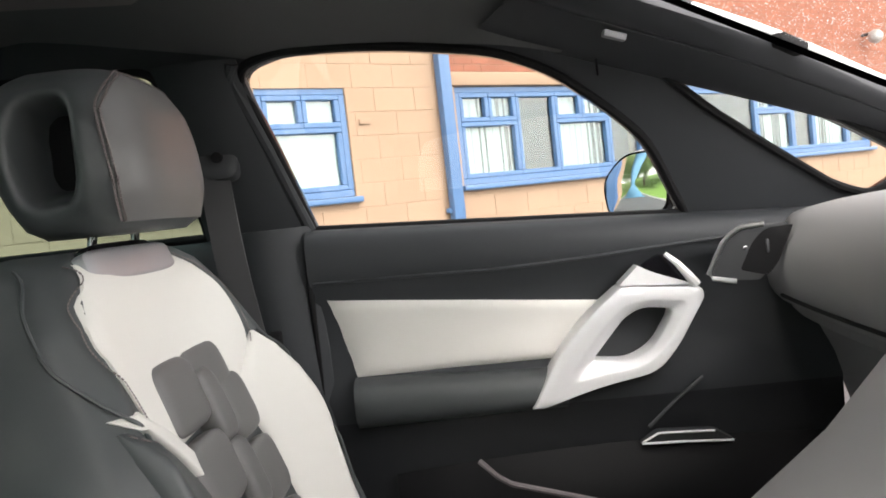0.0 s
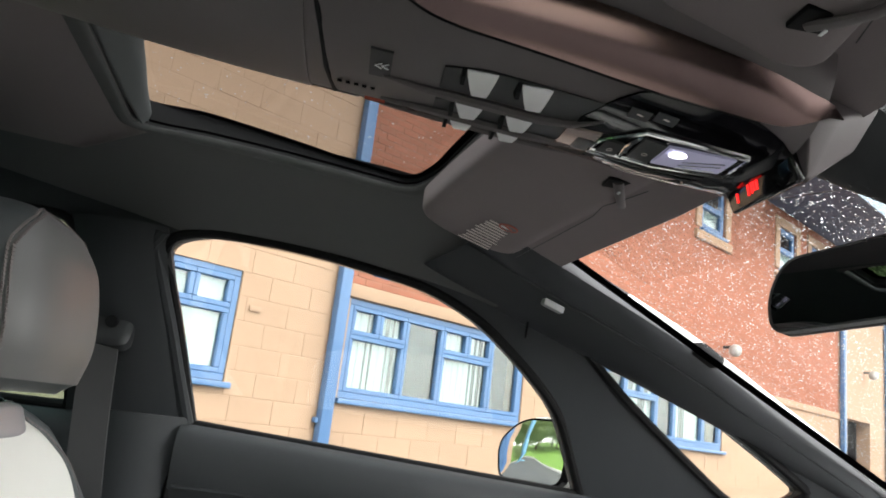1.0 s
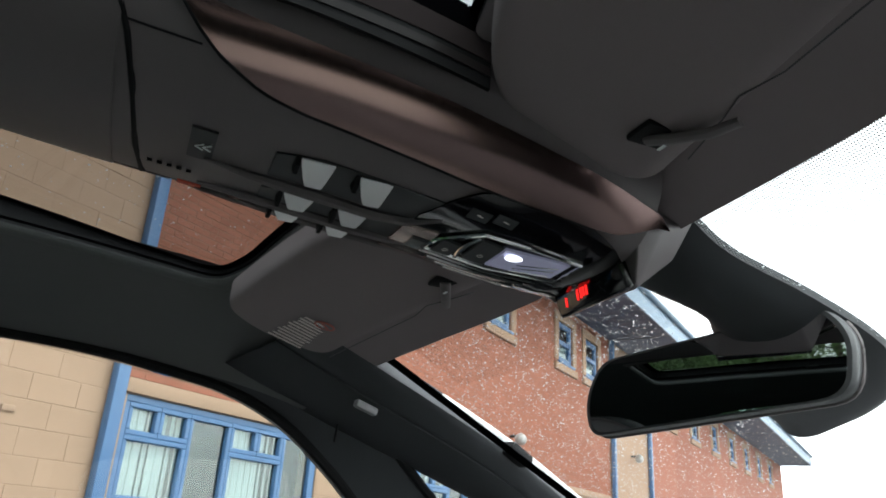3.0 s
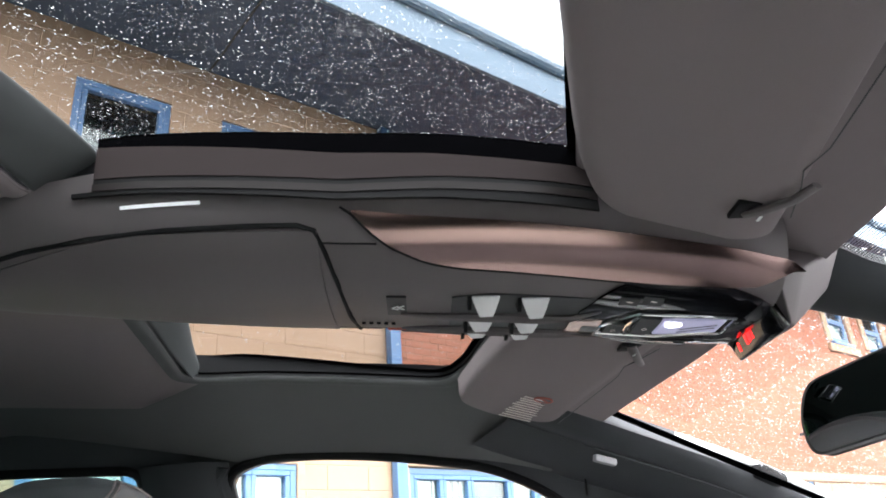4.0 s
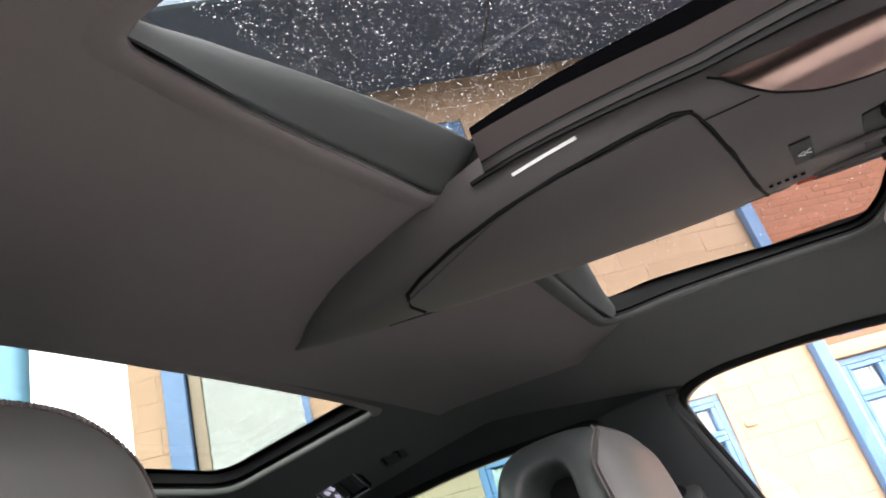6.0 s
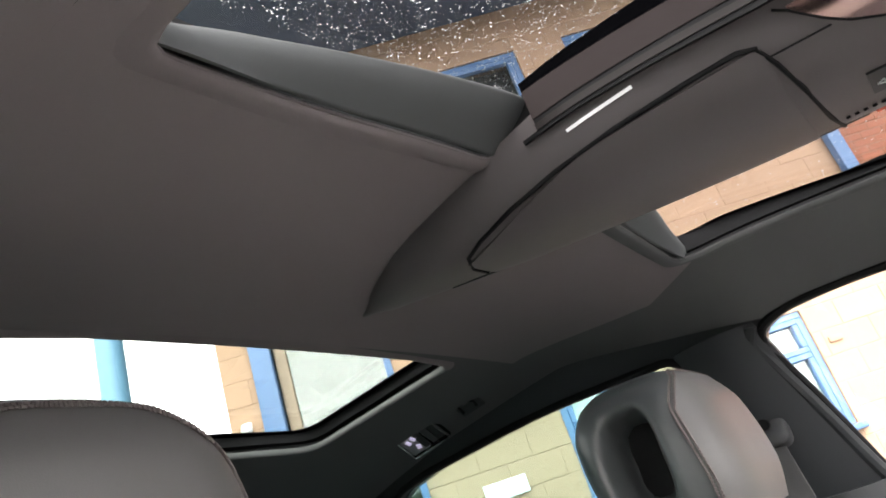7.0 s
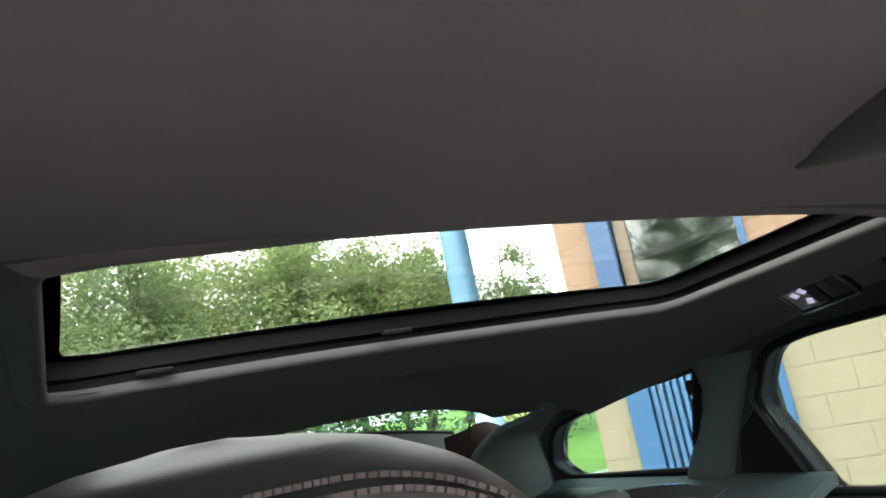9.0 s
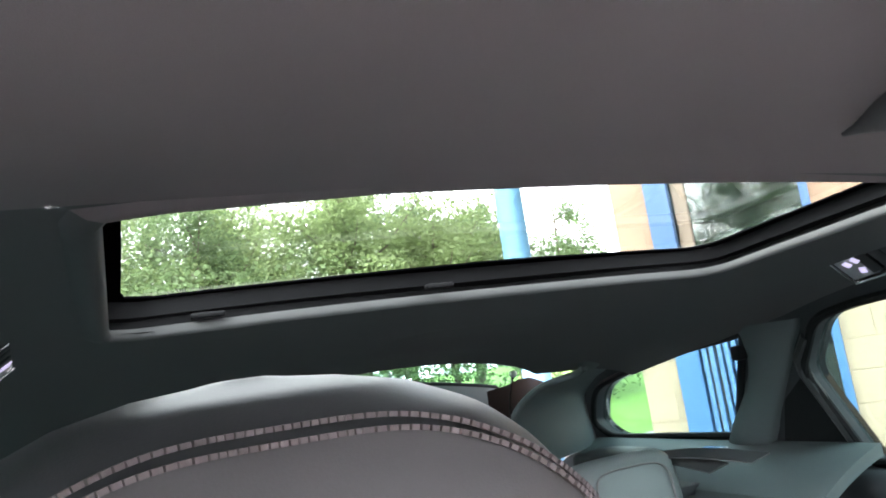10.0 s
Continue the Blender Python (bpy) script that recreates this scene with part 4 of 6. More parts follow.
def side_shell(s):
    name = "side_trim_left" if s > 0 else "side_trim_right"
    root = thing(name, "dark moulded pillars and window surrounds of the car's side", "side trim", kind="structure")
    outer = dense(SHELL, 0.06)
    holes = [dense(h, 0.03) for h in (FRONT_WIN, QUARTER, REAR_WIN, REAR_QUARTER)]
    part("pillar_trim", plate(outer, holes, lambda x, z: (x, s * side_y(z), z), lambda x, z: (x, s * (side_y(z) + 0.035), z)), TRIM, root, sharp=30)
    skin2 = plate(outer, holes, lambda x, z: (x, s * (side_y(z) + 0.037), z), lambda x, z: (x, s * (side_y(z) + 0.05), z))
    part("outer_skin", skin2, GLOSSBLACK, root, "gloss black outer window surround")
    for h, nm in ((FRONT_WIN, "door_seal"), (QUARTER, "quarter_seal"), (REAR_WIN, "rear_seal"), (REAR_QUARTER, "rear_quarter_seal")):
        seal = bmesh.new()
        pts = dense(h, 0.015)
        tube(seal, [(x, s * (side_y(z) - 0.001), z) for x, z in pts], 0.0075, 8, closed=True)
        part(nm, seal, RUBBER, root)
        pane = plate(h, [], lambda x, z: (x, s * (side_y(z) + 0.028), z), lambda x, z: (x, s * (side_y(z) + 0.031), z))
        part("pane", pane, CLEAR if nm in ("door_seal", "quarter_seal") else PRIVACY, root)
    def cover(a, b):
        front = smooth([(0, -1.322), (0.25, -1.286), (0.56, -1.216), (0.84, -1.150), (1, -1.112)], b)
        back = smooth([(0, -1.425), (0.23, -1.392), (0.58, -1.300), (0.78, -1.258), (1, -1.246)], b)
        z = 1.050 + 0.250 * b
        bulge = 0.016 * abs(math.sin(math.pi * a)) ** 0.7 + 0.030 * (1 - b) ** 4
        return Vector((front + (back - front) * a, s * (side_y(z) - 0.003 - bulge), z))
    part("rear_pillar_cover", slab(cover, span(0, 1, 16), span(0, 1, 24), (0, s * 0.012, 0)), LITTRIM, root, "moulded pillar cover in the teal-lit trim", sharp=60)
    # belt-line frames under the windows and the fixed corner of the rear door glass
    tri = plate(rounded([(-1.172, 1.205), (-1.156, 1.052), (-1.315, 1.052), (-1.235, 1.165)], 0.010), [], lambda x, z: (x, s * (side_y(z) - 0.004), z), lambda x, z: (x, s * (side_y(z) + 0.01), z))
    part("corner_panel", tri, RUBBER, root)
    bar = bmesh.new()
    tube(bar, [(-1.120, s * side_y(1.27), 1.270), (-1.160, s * side_y(1.235), 1.235), (-1.166, s * side_y(1.21), 1.21), (-1.158, s * side_y(1.14), 1.14), (-1.150, s * side_y(1.055), 1.055)], 0.010)
    part("corner_bar", bar, DARK, root)
    # split front pillar beside the windscreen: inner edge along the glass, outer edge along the quarter light
    edge_a = [(0.150, 0.430, 1.352), (0.237, 0.459, 1.318), (0.473, 0.565, 1.248), (0.676, 0.65, 1.167), (1.02, 0.775, 1.02)]
    edge_b = [(0.060, 0.606, 1.318), (0.225, 0.642, 1.262), (0.40, 0.668, 1.205), (0.62, 0.712, 1.133), (0.95, 0.775, 1.015)]
    def along(keys, w):
        t = [-0.14, 0, 0.33, 0.6, 1.0]
        return Vector([smooth([(t[i], k[j]) for i, k in enumerate(keys)], w) for j in range(3)])
    def pillar(w, v):
        a, b = along(edge_a, w), along(edge_b, w)
        p = a.lerp(b, v)
        bulge = Vector((-0.35, -0.75, -0.45)) * 0.018 * abs(math.sin(math.pi * v)) ** 0.7
        groove = -0.004 if 0.30 < v < 0.34 else 0.0
        p += bulge * (1 + groove * 40)
        return Vector((p.x, s * p.y, p.z))
    vs = [0, 0.04, 0.1, 0.2, 0.295, 0.305, 0.335, 0.345, 0.45, 0.6, 0.75, 0.88, 0.96, 1.0]
    part("windscreen_pillar", slab(pillar, span(-0.14, 1, 32), vs, (0.03, s * 0.03, 0.02)), TRIM, root, sharp=40)
    white = bmesh.new()
    tube(white, [Vector((p.x, s * p.y, p.z)) + Vector((0.022, s * 0.020, 0.012)) for p in (along(edge_a, w) for w in span(0.16, 1, 14))], 0.007, 8)
    part("outer_pillar", white, WHITEPAINT, root, "white painted outer pillar edge")
    hook = bmesh.new()
    c = pillar(0.06, 0.42)
    box(hook, c + Vector((-0.004, -s * 0.006, -0.004)), (0.036, 0.012, 0.011), rot=Euler((0, radians(14), s * radians(18))).to_matrix(), bevel=0.003)
    part("ticket_clip", hook, CLIPGREY, root, "small pale grey clip")
    blk = bmesh.new()
    c = pillar(0.385, -0.02)
    box(blk, c + Vector((0.0, 0, 0.006)), (0.055, 0.03, 0.02), rot=Euler((0, radians(20), s * radians(24))).to_matrix(), bevel=0.006)
    part("glass_stop", blk, RUBBER, root)
    seam = bmesh.new()
    tube(seam, [(0.20, s * 0.50, roof_z(0.2, 0.5) - 0.012), (0.235, s * 0.58, 1.285), (0.25, s * 0.66, 1.232)], 0.0018, 6)
    part("seam", seam, RUBBER, root)
    return root


for s in (1, -1):
    side_shell(s)

# windscreen
def screen(v, y):
    k = abs(y)
    cx, cz = 0.318 + 0.887 * v, 1.347 - 0.375 * v
    ex, ey, ez = 0.237 + 0.80 * v, 0.455 + 0.33 * v, 1.322 - 0.30 * v
    q = k * k
    return Vector((cx * (1 - q) + ex * q, y * ey, cz * (1 - q) + ez * q + 0.012))


wind = thing("windscreen", "large raked windscreen spotted with rain", "windscreen", kind="structure")
part("pane", grid(bmesh.new(), screen, span(0, 1, 20), span(-1, 1, 28)), CLEAR, wind, sharp=90)
for s in (-1, 1):
    part("border", grid(bmesh.new(), lambda v, y: screen(v, s * y) + Vector((0, 0, -0.002)), span(0, 1, 16), [0.965, 1.0]), BAND, wind)
hd = bmesh.new()
loft(hd, [[screen(0.0, y) + Vector(o) for y in span(-1, 1, 40)] for o in ((-0.012, 0, -0.012), (0.004, 0, -0.014), (0.008, 0, -0.006), (0.0, 0, 0.004))], closed=False)
part("header_seal", hd, RUBBER, wind)

# driver's and passenger's lower doors, floor, bulkhead, tailgate
def card(s, x0, x1, name, label, detail):
    root = thing(name, label, "car door", kind="structure")
    keys = [(0.30, 0.70), (0.50, 0.715), (0.62, 0.725), (0.70, 0.722), (0.745, 0.715), (0.775, 0.728), (0.84, 0.735), (0.91, 0.728), (0.93, 0.712), (0.97, 0.700), (1.01, 0.699), (1.03, 0.708), (1.040, 0.722), (1.044, 0.75)]
    fall = lambda x: 0.064 * max(0.0, x + 0.255) if x0 > -0.5 else 0.0
    f = lambda x, z: Vector((x, s * smooth(keys, z), z - fall(x) * min(1.0, max(0.0, (z - 0.92) / 0.09))))
    lower = part("door_card", slab(f, span(x0, x1, 20), [k[0] for k in keys[:-1]] + [1.042, 1.044], (0, s * 0.06, 0)), TRIM, root, sharp=50).name
    low = bpy.data.objects[lower]
    low.data.materials.append(LOWDOOR)
    # Faces below z 0.69 take the blacker of the card's two colours.
    for f_ in low.data.polygons:
        f_.material_index = 1 if f_.center.z < 0.69 else 0
    part("outer_skin", boxed(((x0 + x1) / 2, s * 0.84, 0.615), (x1 - x0, 0.05, 0.70), bevel=0.02), WHITEPAINT, root, "white outer door skin")
    if detail:
        detail(root, s, f)
    return root


def front_door_detail(root, s, f):
    # pale padded insert, leather armrest with a stitched seam, silver grab handle, lever, speaker trim
    def insert(a, b):
        x0, x1 = -0.238 + 0.036 * (1 - b), 0.300 - 0.125 * (1 - b)
        x = x0 + (x1 - x0) * a
        z = 0.780 + (0.140 - 0.056 * a) * b
        wave = 0.0045 * math.sin(16 * z * 3 + 7 * x) * math.exp(-((x - 0.05) / 0.12) ** 2) * (1 - b)
        puff = 0.008 * (1 - (2 * a - 1) ** 10) * (1 - (2 * b - 1) ** 8) + wave
        p = f(x, z)
        return Vector((p.x, p.y - s * (0.001 + puff), p.z))
    part("insert", slab(insert, span(0, 1, 40), span(0, 1, 20), (0, s * 0.012, 0)), CREAM, root, "cream padded leather insert")
    def arm(a, b):
        x = -0.205 + 0.36 * a
        t = math.pi * b
        return Vector((x, s * (0.728 - 0.045 * abs(math.sin(t)) ** 0.8), 0.736 - 0.006 * a - 0.044 * math.cos(t) * (1.0 - 0.22 * a)))
    part("armrest", slab(arm, span(0, 1, 24), span(0, 1, 14), (0, s * 0.02, 0)), LEATHER, root, "dark grey leather armrest")
    for dz in (0.0,):
        st = bmesh.new()
        for i in range(46):
            x = -0.195 + 0.0074 * i
            box(st, (x, s * 0.6915, 0.748 + dz - 0.03 * (x + 0.2)), (0.0048, 0.0016, 0.0016))
        part("stitching", st, STITCH, root)
    low = bmesh.new()
    grid(low, lambda a, b: Vector((-0.15 + 0.80 * a, s * (0.705 - 0.035 * math.sin(math.pi * b) * math.sin(math.pi * min(1, a * 1.1))), 0.44 + 0.17 * b + 0.02 * math.sin(3 * a))), span(0, 1, 20), span(0, 1, 10))
    part("door_pocket", low, RUBBER, root)
    # grab handle: a slanted ring, wide at its tail
    outer = rounded([(0.090, 0.699), (0.136, 0.784), (0.200, 0.855), (0.254, 0.896), (0.384, 0.884), (0.389, 0.870), (0.340, 0.792), (0.303, 0.752), (0.214, 0.737)], [0.002, 0.05, 0.05, 0.004, 0.005, 0.008, 0.04, 0.04, 0.05])
    inner = rounded([(0.199, 0.777), (0.258, 0.845), (0.290, 0.859), (0.337, 0.852), (0.334, 0.838), (0.303, 0.792), (0.262, 0.771)], [0.006, 0.04, 0.02, 0.006, 0.01, 0.03, 0.03])
    def out(x, z):
        d = 0.038 * min(1, max(0, (x - 0.090) / 0.16))
        return Vector((x, s * (0.679 - 0.35 * d), z))
    mid = (0.272, 0.812)
    ro, ri = ring_at(dense(outer, 0.004), mid), ring_at(dense(inner, 0.004), mid)
    rows = []
    for w, deep in ((0.0, 0.055), (0.0, 0.006), (0.015, 0.002), (0.05, 0.0), (0.30, -0.001), (0.56, -0.001), (0.62, 0.0), (0.82, 0.007), (0.96, 0.013), (1.0, 0.017), (1.0, 0.055)):
        row = []
        for a in span(-math.pi, math.pi, 140)[:-1]:
            r = ro(a) * (1 - w) + ri(a) * w
            p = out(mid[0] + r * math.cos(a), mid[1] + r * math.sin(a))
            row.append(p + Vector((0, s * min(deep, 0.735 - abs(p.y) + 0.01), 0)))
        rows.append(row)
    grip = part("grab_handle", loft(bmesh.new(), rows, caps=False), SILVER, root, "silver textured grab handle", sharp=50)
    lev = bmesh.new()
    tube(lev, [(0.376, s * 0.672, 0.889), (0.364, s * 0.669, 0.906), (0.348, s * 0.669, 0.927), (0.331, s * 0.672, 0.943)], [0.011, 0.010, 0.008, 0.006], 10, flat=0.7)
    part("release_lever", lev, SILVER, root, "silver door release lever")
    cup = plate(rounded([(0.2535, 0.8985), (0.287, 0.928), (0.303, 0.918), (0.332, 0.905), (0.378, 0.8875)], [0.003, 0.003, 0.01, 0.03, 0.003]), [], lambda x, z: Vector((x, s * 0.676, z)), lambda x, z: Vector((x, s * 0.71, z)))
    part("lever_surround", cup, SILVER, root)
    part("lever_recess", plate(rounded([(0.285, 0.895), (0.296, 0.928), (0.330, 0.944), (0.374, 0.89)], 0.010), [], lambda x, z: Vector((x, s * 0.690, z)), lambda x, z: Vector((x, s * 0.70, z))), GLOSSBLACK, root)
    trim = plate(rounded([(0.266, 0.628), (0.296, 0.647), (0.392, 0.641), (0.420, 0.622)], [0.003, 0.006, 0.006, 0.003]), [], lambda x, z: Vector((x, s * (0.684 + 0.4 * (0.64 - z)), z)), lambda x, z: Vector((x, s * 0.705, z)))
    st = part("speaker_trim", trim, DARK, root, "dark trim bar with bright edges over the speaker")
    part("trim_edge", tube(bmesh.new(), [(0.268, s * 0.686, 0.629), (0.34, s * 0.684, 0.627), (0.418, s * 0.684, 0.622)], 0.0022, 8), SILVER, st, "bright lower edge")
    part("trim_edge", tube(bmesh.new(), [(0.268, s * 0.686, 0.630), (0.295, s * 0.681, 0.646), (0.36, s * 0.682, 0.643), (0.388, s * 0.683, 0.641)], 0.0020, 8), SILVER, st, "bright upper edge")
    part("trim_crease", tube(bmesh.new(), [(0.285, s * 0.700, 0.652), (0.335, s * 0.706, 0.692), (0.385, s * 0.712, 0.726)], 0.003, 6), DARK, root)
    part("pocket_edge", tube(bmesh.new(), [(-0.006, s * 0.672, 0.631), (0.022, s * 0.664, 0.605), (0.044, s * 0.661, 0.591), (0.148, s * 0.658, 0.561), (0.217, s * 0.658, 0.540), (0.36, s * 0.662, 0.52)], 0.005, 8), CONSOLE, root, "rounded lip of the door pocket")
    cone = bmesh.new()
    bmesh.ops.create_cone(cone, cap_ends=True, segments=32, radius1=0.085, radius2=0.075, depth=0.012, matrix=Matrix.Translation((0.37, s * 0.714, 0.545)) @ pose(0, 0, 0, 90))
    part("speaker_grille", cone, DARK, root)
    mould = bmesh.new()
    tube(mould, [f(x, 0.952 + 0.05 * max(0, (x - 0.05) / 0.42) ** 1.6) + Vector((0, -s * 0.001, 0)) for x in span(-0.255, 0.60, 28)], 0.003, 8)
    part("crease", mould, TRIM, root)


card(1, -0.262, 0.62, "door_1", "passenger door, black trim with cream insert and silver handle", front_door_detail)
card(-1, -0.262, 0.62, "door_2", "driver door, black trim with cream insert and silver handle", front_door_detail)
card(1, -1.20, -0.40, "door_3", "rear passenger door with plain dark trim", None)
card(-1, -1.20, -0.40, "door_4", "rear door behind the driver, plain dark trim", None)
for s in (1, -1):
    pil = thing("door_pillar", "dark moulded centre pillar between the doors", "pillar", kind="structure")
    f = lambda a, b: Vector((-0.415 + 0.16 * a + 0.012 * math.sin(math.pi * b), s * (0.735 - 0.042 * math.sin(math.pi * a) ** 0.8 - 0.02 * (1 - b)), 0.28 + 0.772 * b))
    part("lower_trim", slab(f, span(0, 1, 12), span(0, 1, 12), (0, s * 0.07, 0)), TRIM, pil)
    f2 = lambda a, b: Vector((-0.445 + 0.19 * a - 0.055 * b * a, s * (side_y(1.05 + 0.27 * b) - 0.024 * abs(math.sin(math.pi * a)) ** 0.7 - 0.004), 1.045 + 0.275 * b))
    part("upper_trim", slab(f2, span(0, 1, 12), span(0, 1, 12), (0, s * 0.02, 0)), TRIM, pil)
    edge = [(-0.262, 1.045), (-0.282, 1.12), (-0.300, 1.19), (-0.322, 1.265), (-0.330, 1.296), (-0.322, 1.316)]
    dense_edge = [(smooth([(i, e[0]) for i, e in enumerate(edge)], w), smooth([(i, e[1]) for i, e in enumerate(edge)], w)) for w in span(0, 5, 30)]
    fr = bmesh.new()
    tube(fr, [(x + 0.004, s * (side_y(z) - 0.006), z) for x, z in dense_edge], 0.011, 10)
    part("window_frame_edge", fr, TRIM, pil)
    gp = bmesh.new()
    tube(gp, [(x - 0.013, s * (side_y(z) - 0.010), z) for x, z in dense_edge], 0.0065, 10)
    part("window_weather_strip", gp, RUBBER, pil)
    st = bmesh.new()
    tube(st, [(-0.262, s * 0.715, 0.30), (-0.262, s * 0.712, 0.95), (-0.258, s * 0.742, 1.05)], 0.006)
    part("weather_strip", st, RUBBER, pil)
    for y0, x0, x1, z1 in ((0.70, -2.0, -1.20, 1.02),):
        q = thing("rear_side_trim", "dark rear side panel beside the boot", "side trim", kind="structure")
        g = lambda x, b: Vector((x, s * (0.64 + 0.115 * b ** 2), 0.40 + 0.66 * b))
        part("panel", slab(g, span(x0, x1, 10), span(0, 1, 10), (0, s * 0.05, 0)), TRIM, q)
        part("outer_skin", boxed((-1.65, s * 0.86, 0.62), (0.95, 0.05, 0.72), bevel=0.02), WHITEPAINT, q, "white outer rear wing")
        shelf = lambda a, b: Vector((-1.10 - 0.74 * a, s * (0.72 - 0.16 * b), 1.088 - 0.03 * b - 0.03 * b * b))
        part("ledge", slab(shelf, span(0, 1, 10), span(0, 1, 8), (0, 0, -0.02)), LITTRIM, q)

solid("floor", boxed((-0.4, 0, 0.27), (3.0, 1.5, 0.04)), mat("black_carpet", (0.015, 0.015, 0.016), 1.0, vary=0.2, big=20, fine=700, bump=0.5), "black carpeted car floor", "floor", kind="structure")
solid("bulkhead", boxed((1.12, 0, 0.66), (0.05, 1.56, 0.72)), DARK, "dark panel below the windscreen", "bulkhead", kind="structure")
bon = bmesh.new()
grid(bon, lambda a, y: Vector((1.10 + 0.95 * a, 0.80 * y, 1.0 - 0.22 * a ** 1.6 - 0.05 * y * y)), span(0, 1, 10), span(-1, 1, 12))
solid("bonnet", bon, WHITEPAINT, "white painted bonnet", "bonnet", kind="structure")

# tailgate with its low, flat rear glass
gate = thing("tailgate", "dark trimmed tailgate with a shallow rear window", "tailgate", kind="structure")
pane = slab(lambda d, y: Vector((-1.87 - 0.16 * d, y, 1.405 - 0.125 * d - 0.19 * y * y)), span(0, 1, 8), span(-0.6, 0.6, 24), (-0.003, 0, 0.003))
part("pane", pane, PRIVACY, gate, sharp=90)
header = slab(lambda d, y: Vector((-1.30 - 0.60 * d, y, 1.368 + 0.048 * d - 0.19 * y * y)), span(0, 1, 10), span(-0.6, 0.6, 24), (0, 0, 0.02))
part("spoiler", header, WHITEPAINT, gate, "white roof spoiler over the rear glass", sharp=60)
sill = slab(lambda y, b: Vector((-1.98 + 0.10 * b ** 2, y, 1.296 - 0.20 * y * y - 0.30 * b)), span(-0.62, 0.62, 24), span(0, 1, 10), (-0.05, 0, 0))
part("sill_trim", sill, LITTRIM, gate, "moulded teal-lit trim below the glass", sharp=60)
wip = bmesh.new()
tube(wip, [(-2.00, y, 1.301 - 0.20 * y * y) for y in span(-0.55, 0.55, 20)], 0.005, 8)
part("glass_seal", wip, RUBBER, gate)
part("lower_skin", boxed((-2.10, 0, 0.76), (0.08, 1.5, 0.88), bevel=0.03), WHITEPAINT, gate, "white outer tailgate")
for s in (1, -1):
    def rear_pillar(a, b):
        """a from the tailgate opening to the side window, b from the lining down to the shelf."""
        inner = Vector((smooth([(0, -1.44), (0.35, -1.60), (1, -1.66)], b), smooth([(0, 0.42), (0.12, 0.455), (0.35, 0.418), (0.65, 0.374), (1, 0.345)], b), smooth([(0, 1.295), (0.12, 1.262), (0.35, 1.236), (0.65, 1.185), (1, 1.08)], b)))
        z = smooth([(0, 1.290), (0.25, 1.225), (0.6, 1.16), (1, 1.075)], b)
        outer = Vector((smooth([(0, -1.45), (0.2, -1.70), (0.4, -1.79), (1, -1.86)], b), side_y(z) - 0.006, z))
        p = inner.lerp(outer, a) + Vector((0.05, -0.02, 0.0)) * abs(math.sin(math.pi * a)) ** 0.8 * b
        return Vector((p.x, s * p.y, p.z))
    part("rear_pillar", slab(rear_pillar, span(0, 1, 16), span(0, 1, 20), (-0.02, 0, -0.004)), LITTRIM, gate, "curved teal-lit rear pillar trim", sharp=60)
    lipb = bmesh.new()
    tube(lipb, [rear_pillar(0.0, b) for b in span(0.1, 1, 20)], 0.007, 8)
    part("pillar_edge", lipb, LITTRIM, gate)
    well = slab(lambda a, b: Vector((-1.68 - 0.26 * a, s * (0.345 + 0.315 * a ** 0.7), 1.245 + 0.032 * min(1.0, 3.2 * a) - 0.05 * a - 0.22 * b)), span(0, 1, 8), span(0, 1, 6), (-0.02, s * 0.02, 0))
    part("side_well", well, RUBBER, gate, "dark well beside the rear glass")
    part("shelf_cord", tube(bmesh.new(), [(-1.62, s * 0.379, 1.272), (-1.62, s * 0.364, 1.23), (-1.625, s * 0.352, 1.15), (-1.63, s * 0.346, 1.06)], 0.0022, 6), RUBBER, gate)
    b = bmesh.new()
    bmesh.ops.create_uvsphere(b, u_segments=12, v_segments=8, radius=0.008, matrix=Matrix.Translation((-1.62, s * 0.379, 1.274)))
    part("cord_stud", b, SATIN, gate)


# ---- roof console ----
C_Z = [(-0.575, 1.404), (-0.53, 1.392), (-0.47, 1.380), (-0.36, 1.366), (-0.20, 1.349), (-0.05, 1.336), (0.05, 1.329), (0.15, 1.317), (0.24, 1.303), (0.266, 1.298), (0.282, 1.280), (0.320, 1.280)]


def con(x, deg, off=0.0):
    """The console's skin at x, deg round its belly from the driver's edge (0) to the passenger's (180)."""
    a = radians(deg)
    w, zb, zt = smooth(C_W, x) + off, smooth(C_Z, x) - off, roof_z(x, 0) + 0.004
    c, s = math.cos(a), math.sin(a)
    mid = smooth([(-0.575, 0.032), (-0.50, 0.012), (-0.42, 0.0)], x)
    return Vector((x, mid - w * math.copysign(abs(c) ** 0.75, c), zt - (zt - zb) * max(0.0, s) ** (0.8 if c > 0 else 0.62)))


def patch(x0, x1, d0, d1, off, nx=16, nd=12, depth=0.002):
    """A thin panel on the console; d0 and d1 may follow x."""
    lo = d0 if callable(d0) else (lambda x: d0)
    hi = d1 if callable(d1) else (lambda x: d1)
    bm = bmesh.new()
    f = lambda x, v, o: con(x, lo(x) + (hi(x) - lo(x)) * v, o)
    xs, vs = span(x0, x1, nx), span(0, 1, nd)
    grid(bm, lambda x, v: f(x, v, off), xs, vs)
    edge = lambda o: [f(xs[0], v, o) for v in vs] + [f(x, 1, o) for x in xs[1:]] + [f(xs[-1], v, o) for v in vs[-2::-1]] + [f(x, 0, o) for x in xs[-2:0:-1]]
    loft(bm, [edge(off), edge(off - depth)], caps=False)
    bmesh.ops.remove_doubles(bm, verts=bm.verts, dist=1e-6)
    return bm


def line_on(points, r, off=0.0, seg=6, closed=False):
    return tube(bmesh.new(), [con(x, d, off) for x, d in points], r, seg, closed=closed)


